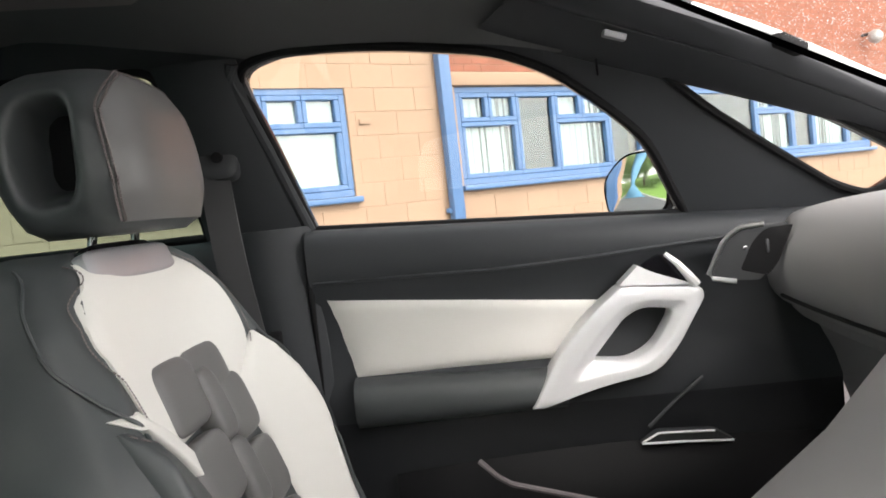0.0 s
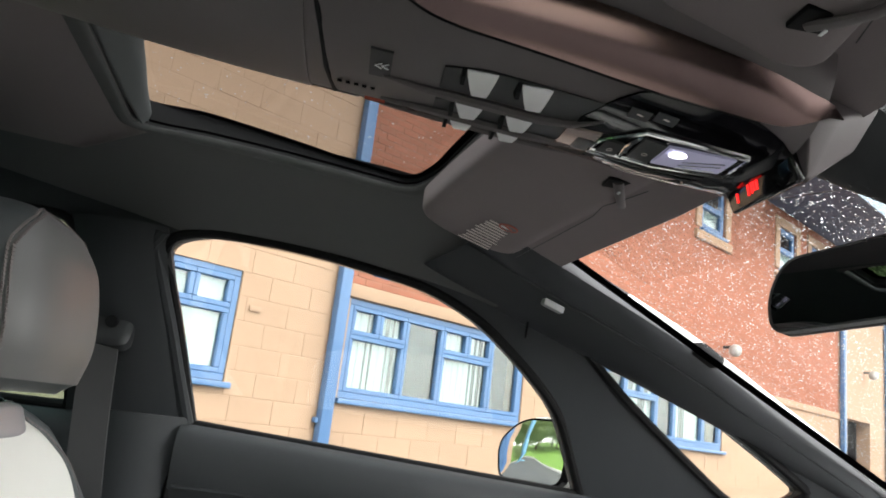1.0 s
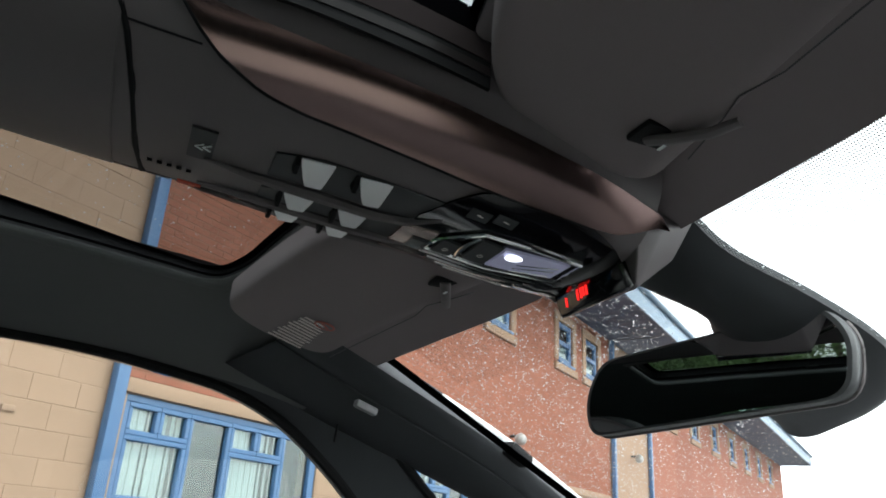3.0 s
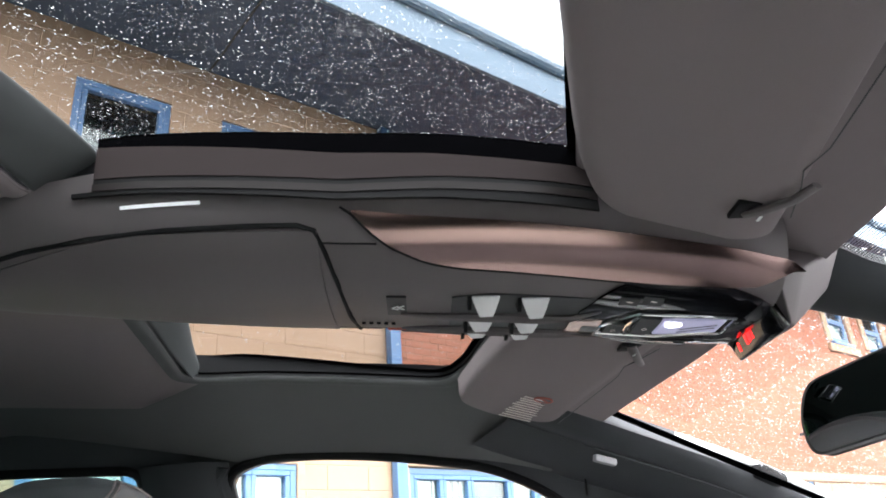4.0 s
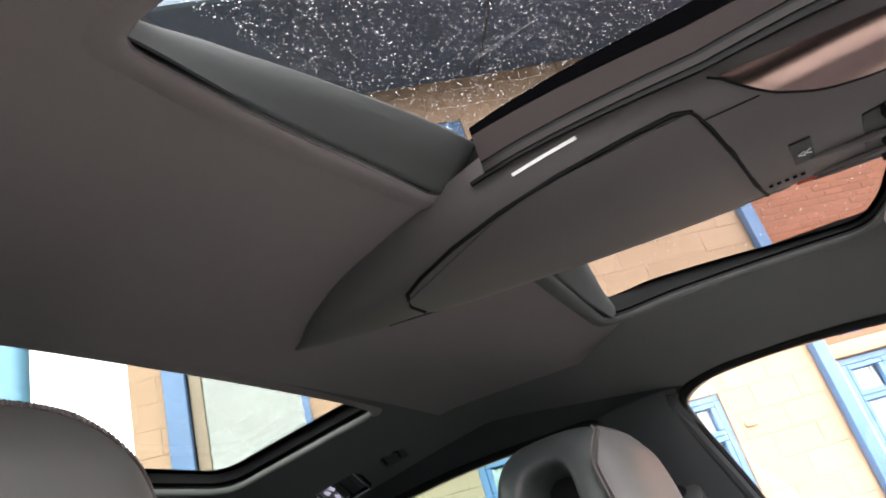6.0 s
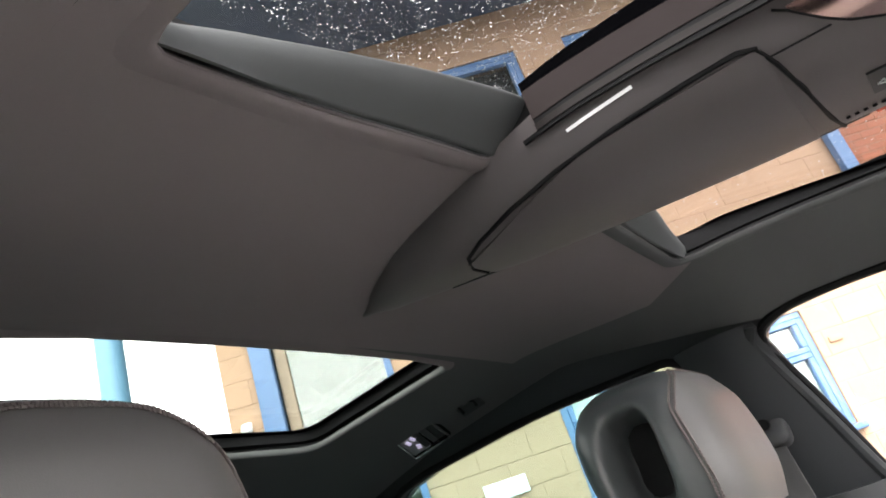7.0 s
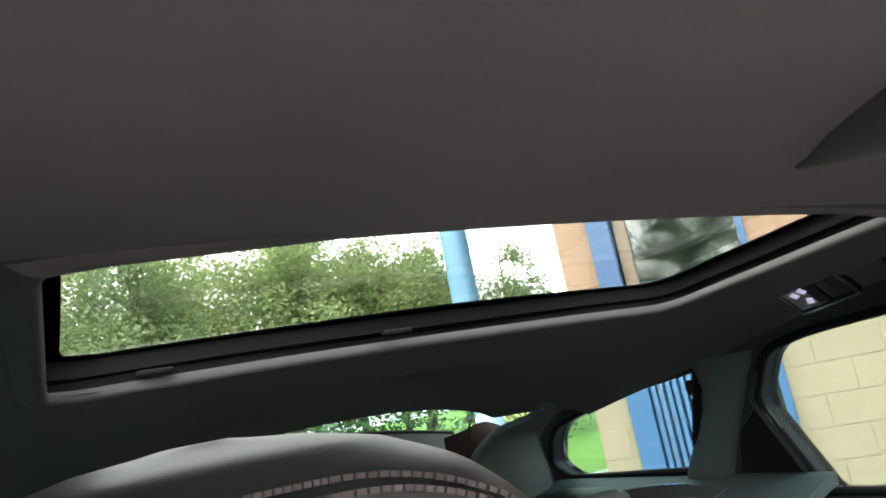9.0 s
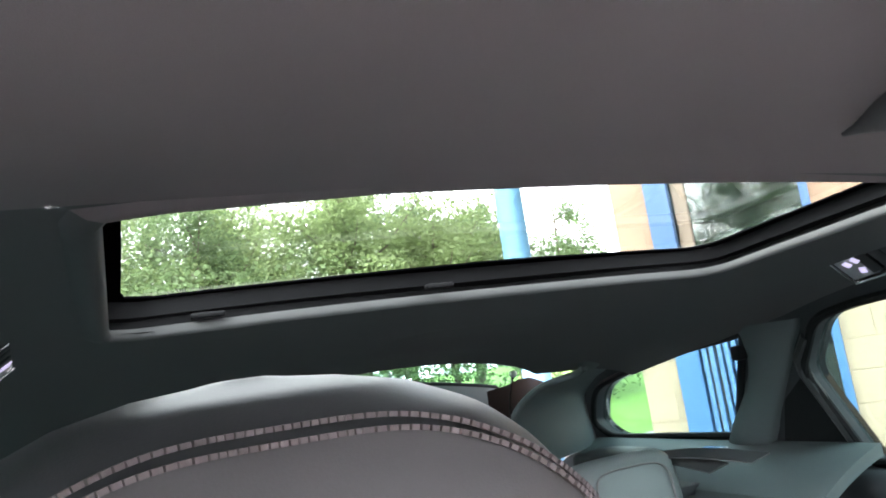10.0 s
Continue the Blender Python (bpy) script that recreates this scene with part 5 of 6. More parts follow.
console = thing("roof_console", "long grey roof console with silver switches and lamp panel", "roof console")
body = bmesh.new()
degs = [0, 4, 10, 18, 28, 40, 52, 64, 76, 90, 104, 116, 128, 140, 152, 162, 170, 176, 180]
loft(body, [[con(x, d) for d in degs] for x in span(-0.575, 0.264, 60)], closed=False)
part("body", body, CONSOLE, console, sharp=60)
nose = bmesh.new()
for p in ((0.2635, -0.064, 1.3190), (0.2885, -0.0600, 1.3270), (0.3330, -0.0430, 1.3505), (0.3200, -0.0320, 1.3190), (0.2750, -0.0430, 1.2835), (0.2755, 0.0440, 1.2870),
          (0.2635, 0.073, 1.3110), (0.2850, 0.0720, 1.3150), (0.3330, 0.0520, 1.3500), (0.3200, 0.0400, 1.3190), (0.2635, -0.050, 1.356), (0.2635, 0.060, 1.356)):
    nose.verts.new(p)
bmesh.ops.convex_hull(nose, input=nose.verts)
bmesh.ops.dissolve_limit(nose, angle_limit=radians(4), verts=nose.verts, edges=nose.edges)
bmesh.ops.bevel(nose, geom=list(nose.edges), offset=0.0022, segments=3, affect="EDGES", profile=0.5)
part("nose", nose, CONSOLE, console, "smooth grey nose behind the lamp panel", sharp=30)
lid = patch(-0.398, -0.088, lambda x: 38 if x > -0.22 else 38 + 42 * ((-0.22 - x) / 0.178) ** 1.6, lambda x: 150 if x > -0.22 else 150 - 38 * ((-0.22 - x) / 0.178) ** 1.6, 0.0016, 30, 14)
part("storage_lid", lid, CONSOLE, console, "smooth grey storage lid")
gap = [(-0.402, 104), (-0.401, 88), (-0.388, 70), (-0.362, 58), (-0.315, 46), (-0.26, 39), (-0.20, 36), (-0.14, 35), (-0.102, 35), (-0.090, 38), (-0.084, 50), (-0.078, 70), (-0.073, 95), (-0.068, 120), (-0.065, 142), (-0.064, 160)]
part("lid_gap", line_on(gap, 0.0020, 0.0005), RUBBER, console)
part("lid_gap", line_on([(-0.092, 45), (-0.075, 45.5), (-0.045, 46)], 0.0007, 0.0002), RUBBER, console)
part("body_crease", line_on([(-0.048, 128), (-0.15, 128), (-0.25, 126), (-0.34, 122), (-0.45, 112)], 0.0010, 0.0004), DARK, console)
lo_edge = lambda x: smooth([(-0.064, 27), (-0.02, 30), (0.03, 32), (0.09, 33), (0.17, 34), (0.25, 31), (0.276, 29.5)], x)
hi_edge = lambda x: smooth([(-0.064, 27.5), (-0.050, 38), (-0.035, 47), (-0.008, 56), (0.02, 60), (0.09, 62.5), (0.155, 63.5), (0.204, 60.5), (0.241, 55.5), (0.262, 43), (0.276, 30)], x)
part("strip_gap", line_on([(-0.070, 25.5)] + [(x, hi_edge(x) + 1.0) for x in span(-0.062, 0.22, 40)], 0.0010, 0.0012), RUBBER, console)
part("side_strip", patch(-0.062, 0.276, lo_edge, hi_edge, 0.0022, 40, 10), STRIP, console, "polished dark metallic strip")
part("side_strip", patch(-0.062, 0.276, lambda x: 180 - hi_edge(x), lambda x: 180 - lo_edge(x), 0.0022, 40, 10), STRIP, console, "polished dark metallic strip")
for d0, d1 in ((19.8, 21.9), (158.1, 160.2)):
    part("light_strip", patch(-0.232, -0.172, d0, d1, 0.0012, 10, 3), LEDSOFT, console, "thin white light strip")

# switch bank: six silver paddles; three dark patches hold the troughs' shade
for d0, d1 in ((79, 91), (95, 108), (113, 124)):
    tr = patch(0.012, 0.140, lambda x, d0=d0: d0 + 3 * (1 - min(1, (x - 0.012) / 0.03)), d1, 0.0008, 16, 5)
    part("trough_shade", tr, DARK, console)
for d in (93, 110.5, 126):
    part("switch_ridge", line_on([(-0.03, d - 2), (0.0, d - 0.5), (0.03, d), (0.09, d), (0.115, d - 2), (0.135, d - 6)], [0.001, 0.003, 0.0045, 0.0045, 0.0035, 0.001], 0.0020, 8), CONSOLE, console)
for x in (0.039, 0.079):
    for d in (80, 96, 114):
        p, q = con(x, d, 0.001), con(x, d + 9)
        down = (con(x, d, 0.01) - con(x, d)).normalized()
        along = (q - p).normalized()
        lean = (along * 0.75 + down * 0.66).normalized()
        face = lean.cross(Vector((1, 0, 0))).normalized()
        pad, rings = bmesh.new(), []
        for w, half in ((0.0, 0.0115), (0.25, 0.0105), (0.75, 0.0075), (1.0, 0.0055)):
            c = p + lean * ((0.018 if d < 90 else 0.0135) * w)
            rings.append([c + Vector((sx * half, 0, 0)) + face * (t - 0.0012 * math.sin(math.pi * w)) for sx, t in ((-1, -0.0015), (1, -0.0015), (1, 0.0015), (-1, 0.0015))])
        loft(pad, rings)
        bmesh.ops.bevel(pad, geom=list(pad.edges), offset=0.0005, segments=2, affect="EDGES")
        paddle = part("toggle_paddle", pad, SILVER, console, "satin silver switch paddle")
        cheek = bmesh.new()
        c0 = p + Vector((-0.0135, 0, 0))
        loft(cheek, [[c0 + Vector((dx, 0, 0)) + v for v in (along * -0.002, along * 0.014, along * 0.010 + down * 0.009, along * 0.002 + down * 0.006)] for dx in (-0.0015, 0.0015)])
        part("toggle_cheek", cheek, RUBBER, paddle)
call = patch(-0.041, -0.025, 81, 92, 0.0014, 4, 4)
cb = part("call_button", call, DARK, console, "small dark square button")
for i in (-1, 1):
    c = con(-0.0325, 88, 0.0022)
    part("arrow_mark", tube(bmesh.new(), [c + Vector((0.003 + 0.003 * i * 0.8, 0.004, 0)), c + Vector((-0.002 + 0.003 * i * 0.8, 0, 0)), c + Vector((0.003 + 0.003 * i * 0.8, -0.004, 0))], 0.0006, 5), SIGN, cb)
for i in range(5):
    part("microphone_slot", boxed(con(-0.063 + 0.0065 * i, 102.5, 0.0006), (0.0032, 0.008, 0.002), rot=Euler((0.4, 0, 0)).to_matrix()), RUBBER, console)
part("warning_light", patch(-0.043, -0.026, 119, 125, 0.0018, 4, 3), REDPLASTIC, console, "small red translucent tell-tale")

# gloss-black lamp panel with chrome shapes
lamp_lo = lambda x: smooth([(0.118, 88), (0.130, 76), (0.145, 66), (0.18, 60), (0.219, 58.5), (0.25, 63), (0.262, 68)], x)
lamp = part("lamp_panel", patch(0.118, 0.262, lamp_lo, lambda x: 132 - 6 * max(0, (x - 0.22) / 0.04), 0.0020, 28, 20), GLOSSBLACK, console, "gloss black lamp panel")
hexa = [(0.142, 93), (0.166, 85), (0.20, 83), (0.240, 81), (0.240, 93), (0.19, 100), (0.166, 101), (0.140, 102)]
part("chrome_frame", line_on(hexa, 0.0019, 0.0034, 8, closed=True), CHROME, lamp, "faceted chrome frame")
part("chrome_bar", line_on([(0.166, 87), (0.161, 93), (0.165, 101)], 0.0016, 0.0036, 6), CHROME, lamp)
lens = part("lamp_lens", patch(0.187, 0.234, lambda x: 87.5 - 4 * (x - 0.19) / 0.04, lambda x: 97 - 5 * (x - 0.19) / 0.04, 0.0042, 8, 6), LENSGLOW, lamp, "softly lit lamp lens")
bulb = bmesh.new()
bmesh.ops.create_uvsphere(bulb, u_segments=14, v_segments=8, radius=1.0, matrix=Matrix.Translation(con(0.197, 89.5, 0.0048)) @ Matrix.Diagonal((0.0075, 0.0056, 0.0012, 1)))
part("lamp_bulb", bulb, LED, lens, "lit white lamp")
for k in range(3):
    part("lens_rib", line_on([(0.204, 91 + 2 * k), (0.230, 87 + 2 * k)], 0.0006, 0.0046, 5), CHROME, lens)
for x0, x1, d0, d1 in ((0.145, 0.160, 92, 101), (0.168, 0.185, 87.5, 98)):
    btn = part("lamp_button", patch(x0, x1, d0, d1, 0.0046, 4, 4), DARK, lamp, "dark lamp push button")
    c = con((x0 + x1) / 2, (d0 + d1) / 2, 0.0052)
    part("button_mark", tube(bmesh.new(), [c + Vector((0.0022 * math.cos(t), 0.0022 * math.sin(t), 0)) for t in span(0, 6.283, 12)[:-1]], 0.0003, 4, closed=True), LABEL, btn)
# bright end scoop and the row of bright bars along the far edge
part("end_scoop", patch(0.114, 0.140, lambda x: 92 - 60 * max(0, x - 0.125), 126, 0.0032, 8, 10), COPPER, lamp, "polished end scoop")
part("scoop_hollow", patch(0.126, 0.142, 96, 106, 0.0036, 5, 5), GLOSSBLACK, lamp)
for k in range(4):
    part("chrome_bar", line_on([(0.140 + 0.010 * k, 106 + 4.5 * k), (0.19, 105 + 4.5 * k), (0.232 - 0.004 * k, 99 + 6 * k)], 0.0014, 0.0030, 6), CHROME, lamp)
part("copper_flank", patch(0.152, 0.226, 111, 118, 0.0034, 8, 3), COPPER, lamp, "polished copper-toned bar")
for x, d in ((0.152, 77.5), (0.170, 75.5)):
    tb = part("touch_button", patch(x - 0.0075, x + 0.0075, d - 2.5, d + 3, 0.0028, 3, 3), DARK, lamp)
    c = con(x, d, 0.0034)
    part("button_mark", boxed(c, (0.005, 0.002, 0.0006), rot=Euler((0.3, 0, 0.5)).to_matrix()), LABEL, tb)
tilt = Euler((0, radians(-22), 0)).to_matrix()
dc = Vector((0.2675, 0.002, 1.2955))
screen_ob = part("belt_display", boxed(dc, (0.008, 0.092, 0.025), rot=tilt, bevel=0.003, seg=3), GLOSSBLACK, console, "dark seat belt display with red symbols")
for y, h in ((0.030, 0.0075), (0.013, 0.0085), (0.008, 0.0085), (0.0045, 0.007), (0.000, 0.0085)):
    part("red_symbol", boxed(dc + tilt @ Vector((-0.0043, y, -0.002 + 0.1 * (0.03 - y))), (0.0006, 0.0020, h), rot=Euler((0.3, radians(-22), 0)).to_matrix()), REDGLOW, screen_ob, "red lit symbol")


# ---- sun visors ----
VISOR = rounded([(0.034, 0.402), (0.060, 0.300), (0.093, 0.172), (0.120, 0.112), (0.180, 0.078), (0.243, 0.102), (0.218, 0.230), (0.166, 0.442), (0.085, 0.440)], [0.03, 0.04, 0.03, 0.03, 0.03, 0.02, 0.1, 0.03, 0.03])


def visor(s):
    root = thing("sun_visor", "folded grey-brown sun visor with a printed label" if s > 0 else "folded grey-brown sun visor over the driver's seat", "sun visor", "sun visors")
    under = lambda x, y, d=0.0: Vector((x, s * y, roof_z(x, y) - 0.030 - d))
    cx, cy = 0.13, 0.27
    bm = bmesh.new()
    out = dense(VISOR, 0.012)
    rings = []
    for w, d in ((1.0, -0.026), (1.0, -0.010), (0.985, -0.003), (0.95, 0.0), (0.8, 0.0015), (0.5, 0.002), (0.2, 0.002)):
        rings.append([under(cx + (x - cx) * w, cy + (y - cy) * w, d) for x, y in out])
    loft(bm, rings)
    part("visor_panel", bm, FABRIC, root, sharp=70)
    clip = bmesh.new()
    tube(clip, [under(0.206, 0.150, 0.003), under(0.213, 0.165, 0.005), under(0.222, 0.184, 0.005), under(0.229, 0.200, 0.001)], [0.0055, 0.005, 0.0045, 0.004], 10, flat=0.6)
    part("clip", clip, CONSOLE, root, "grey plastic visor clip")
    part("clip_recess", boxed(under(0.208, 0.156, 0.001), (0.026, 0.022, 0.004), bevel=0.001), RUBBER, root)
    part("clip_mark", boxed(under(0.210, 0.158, 0.0095), (0.002, 0.006, 0.0008)), SIGN, root)
    seam = bmesh.new()
    tube(seam, [under(x, y, 0.0006) for x, y in ((0.172, 0.425), (0.196, 0.33), (0.214, 0.245), (0.214, 0.215), (0.222, 0.195), (0.236, 0.150))], 0.0005, 6)
    part("fold_line", seam, DARK, root)
    if s > 0:
        for i in range(11):
            a = i / 10
            part("print_line", boxed(under(0.1145 + 0.024 * a - (0.006 if i > 8 else 0.0), 0.425 - 0.072 * a, 0.0028), (0.047 - (0.016 if i > 8 else 0.0) - 0.004 * (i % 3), 0.0032, 0.0006), rot=Euler((0, 0.2, 0.35)).to_matrix()), LABEL, root)
        ring = bmesh.new()
        c = under(0.1440, 0.352, 0.0030)
        tube(ring, [c + Vector((0.011 * math.cos(t), 0.011 * math.sin(t), -0.0025 * math.cos(t))) for t in span(0, 2 * math.pi, 20)[:-1]], 0.0012, 6, closed=True)
        part("warning_ring", ring, LABELRED, root, "red printed ring")
        part("warning_bar", boxed(c, (0.016, 0.0025, 0.0008), rot=Euler((0, 0.2, 0.8)).to_matrix()), LABELRED, root)
    return root


visor(1), visor(-1)

# ---- interior mirror and its mount ----
mir = thing("rear_view_mirror", "black framed interior mirror on a dark mount", "mirror")
mm = look((0.419, 0.052, 1.256), (0.419 + 0.93, 0.052 + 0.36, 1.256 + 0.07), 4)
outl = dense(rounded([(-0.128, -0.037), (0.118, -0.037), (0.128, 0.010), (0.112, 0.038), (-0.105, 0.034), (-0.128, 0.0)], [0.02, 0.03, 0.03, 0.03, 0.03, 0.02]), 0.008)
cs = bmesh.new()
loft(cs, [[mm @ Vector((x * w, y * w, d)) for x, y in outl] for w, d in ((0.93, 0.004), (0.985, 0.004), (1.0, 0.000), (1.0, -0.012), (0.9, -0.030), (0.55, -0.042))])
part("housing", cs, DARK, mir, sharp=50)
gl = bmesh.new()
gl.faces.new([gl.verts.new(mm @ Vector((x * 0.955, y * 0.93, 0.0045))) for x, y in outl])
part("mirror_glass", gl, MIRROR, mir, "dimmed mirror glass")
rimw = bmesh.new()
tube(rimw, [mm @ Vector((x, y, -0.014)) for x, y in outl], 0.0022, 6, closed=True)
part("rim", rimw, CONSOLE, mir, "grey edge line")
part("stem", tube(bmesh.new(), [mm @ Vector((0.0, 0.0, -0.03)), mm @ Vector((-0.01, 0.02, -0.075)), (0.47, -0.015, 1.285)], [0.014, 0.016, 0.022], 12), DARK, mir)


def shroud_at(a, b):
    v = 0.31 * a
    left = smooth([(0, 0.085), (0.10, 0.072), (0.20, 0.059), (0.29, 0.046), (0.37, 0.047), (0.46, 0.065), (0.65, 0.100), (1.0, 0.132)], a)
    right = smooth([(0, -0.046), (0.19, -0.037), (0.45, -0.052), (0.70, -0.055), (0.86, -0.030), (0.95, 0.005), (1.0, 0.060)], a)
    y = right + (left - right) * (b + 1) / 2
    n = 0.017 * (1 - abs(b) ** 2.4) * (0.7 + 0.9 * math.sin(math.pi * (0.15 + 0.75 * a)))
    p = screen(v, y / (0.455 + 0.33 * v))
    return p + Vector((-0.43, 0, -1)).normalized() * (n + 0.002)


part("mount_cover", slab(shroud_at, span(0, 1, 20), span(-1, 1, 20), (0.004, 0, 0.006)), TRIM, mir, "smooth dark cover between mirror and roof")

# ---- rear reading lamps, coat hooks ----
for s in (1, -1):
    rl = thing("reading_lamp", "chrome framed rear reading lamp in the roof lining", "reading lamp", "rear reading lamps")
    cx, cy = (-0.912, 0.526) if s > 0 else (-0.990, -0.478)
    base = Vector(roof_point(cx, cy))
    nrm = Vector((0.12, -s * 0.8, -1)).normalized()
    ax, ay = Vector((1, 0, 0.12)).normalized(), None
    ay = nrm.cross(ax).normalized()
    mat3 = Matrix((ax, ay, nrm)).transposed()
    part("bezel", boxed(base + nrm * 0.004, (0.090, 0.062, 0.012), rot=mat3, bevel=0.002), GLOSSBLACK, rl)
    for k in (-1, 1):
        part("chrome_bar", boxed(base + nrm * 0.010 + ay * 0.029 * k, (0.090, 0.004, 0.005), rot=mat3, bevel=0.0015), CHROME, rl, "chrome edge bar")
    part("lens", boxed(base + nrm * 0.0100 - ax * 0.020, (0.040, 0.044, 0.003), rot=mat3, bevel=0.001), LENS, rl, "lamp lens, faintly lit")
    for dx, dy in ((-0.026, 0.006), (-0.016, -0.006), (-0.012, 0.008)):
        b = bmesh.new()
        box(b, base + nrm * 0.0118 + ax * dx + ay * dy * 1.5, (0.010 - 0.2 * abs(dy), 0.011, 0.0015), rot=mat3 @ Euler((0, 0, dy * 60)).to_matrix(), bevel=0.0006)
        part("lamp_bulb", b, glow("violet_white_led", (0.75, 0.72, 1.0), 0.035) if "violet_white_led" not in bpy.data.materials else bpy.data.materials["violet_white_led"], rl)
    for dx in (-0.002, 0.018, 0.034):
        part("lamp_switch", boxed(base + nrm * 0.0105 + ax * dx, (0.014, 0.040, 0.003), rot=mat3, bevel=0.001), DARK, rl)
    for k in (-1, 1):
        part("chrome_bar", boxed(base + nrm * 0.010 + ax * 0.0435 * k, (0.003, 0.056, 0.005), rot=mat3, bevel=0.001), CHROME, rl, "chrome edge bar")
    hk = thing("coat_hook", "small dark folding coat hook in the lining", "coat hook", "coat hooks")
    base2 = Vector(roof_point(-0.79, s * 0.518))
    part("plate", boxed(base2 + nrm * 0.001, (0.052, 0.034, 0.004), rot=mat3, bevel=0.0018), DARK, hk)
    hb = bmesh.new()
    tube(hb, [base2 + nrm * 0.004 + ax * a + ay * b2 for a, b2 in ((-0.018, -0.008), (-0.016, 0.010), (0.004, 0.012), (0.016, 0.004), (0.012, -0.008))], 0.003, 8)
    part("hook", hb, RUBBER, hk)

# ---- passenger's door mirror, outside ----
dm = thing("door_mirror", "black and white door mirror outside the passenger window", "door mirror")
dmm = look((0.358, 0.960, 1.062), (0.358 + 0.874, 0.960 + 0.485, 1.062 + 0.02))
o2 = dense(rounded([(-0.095, -0.062), (0.085, -0.062), (0.098, 0.02), (0.075, 0.062), (-0.03, 0.062), (-0.105, 0.01)], [0.02, 0.03, 0.04, 0.03, 0.05, 0.04]), 0.01)
b = bmesh.new()
loft(b, [[dmm @ Vector((x * w, y * w, d)) for x, y in o2] for w, d in ((0.93, -0.004), (1.0, 0.002), (1.02, -0.02), (0.95, -0.05))])
part("frame", b, GLOSSBLACK, dm, sharp=50)
b = bmesh.new()
loft(b, [[dmm @ Vector((x * w, y * w, d)) for x, y in o2] for w, d in ((1.035, -0.012), (1.07, -0.02), (1.05, -0.06), (0.8, -0.10), (0.4, -0.12))])
part("cap", b, WHITEPAINT, dm, "white painted cap", sharp=60)
b = bmesh.new()
loft(b, [[dmm @ Vector((x * k, y * k, 0.0035 + 0.0055 * (0.93 ** 2 - k * k))) for x, y in o2] for k in (0.93, 0.8, 0.65, 0.5, 0.35, 0.2, 0.08, 0.01)])
part("mirror_glass", b, DOORMIRROR, dm, "clear mirror glass")
part("arm", tube(bmesh.new(), [(0.47, 0.80, 1.00), (0.46, 0.90, 1.01)], [0.035, 0.04], 12), GLOSSBLACK, dm)


# ---- front seats ----
def cushion(bm, c, ax, ay, az, half, power=0.35, nu=20, nv=14, taper=0.0):
    """A rounded pillow (superellipsoid) along three axes."""
    rings = []
    for j in range(nv + 1):
        b = -math.pi / 2 + math.pi * j / nv
        cb, sb = max(0.02, math.cos(b)) ** power, math.copysign(abs(math.sin(b)) ** power, math.sin(b))
        k = 1 - taper * (sb + 1) / 2
        rings.append([c + ax * (half[0] * k * cb * math.copysign(abs(math.cos(t)) ** power, math.cos(t))) + ay * (half[1] * k * cb * math.copysign(abs(math.sin(t)) ** power, math.sin(t))) + az * (half[2] * sb)
                      for t in [2 * math.pi * i / nu for i in range(nu)]])
    return loft(bm, rings)


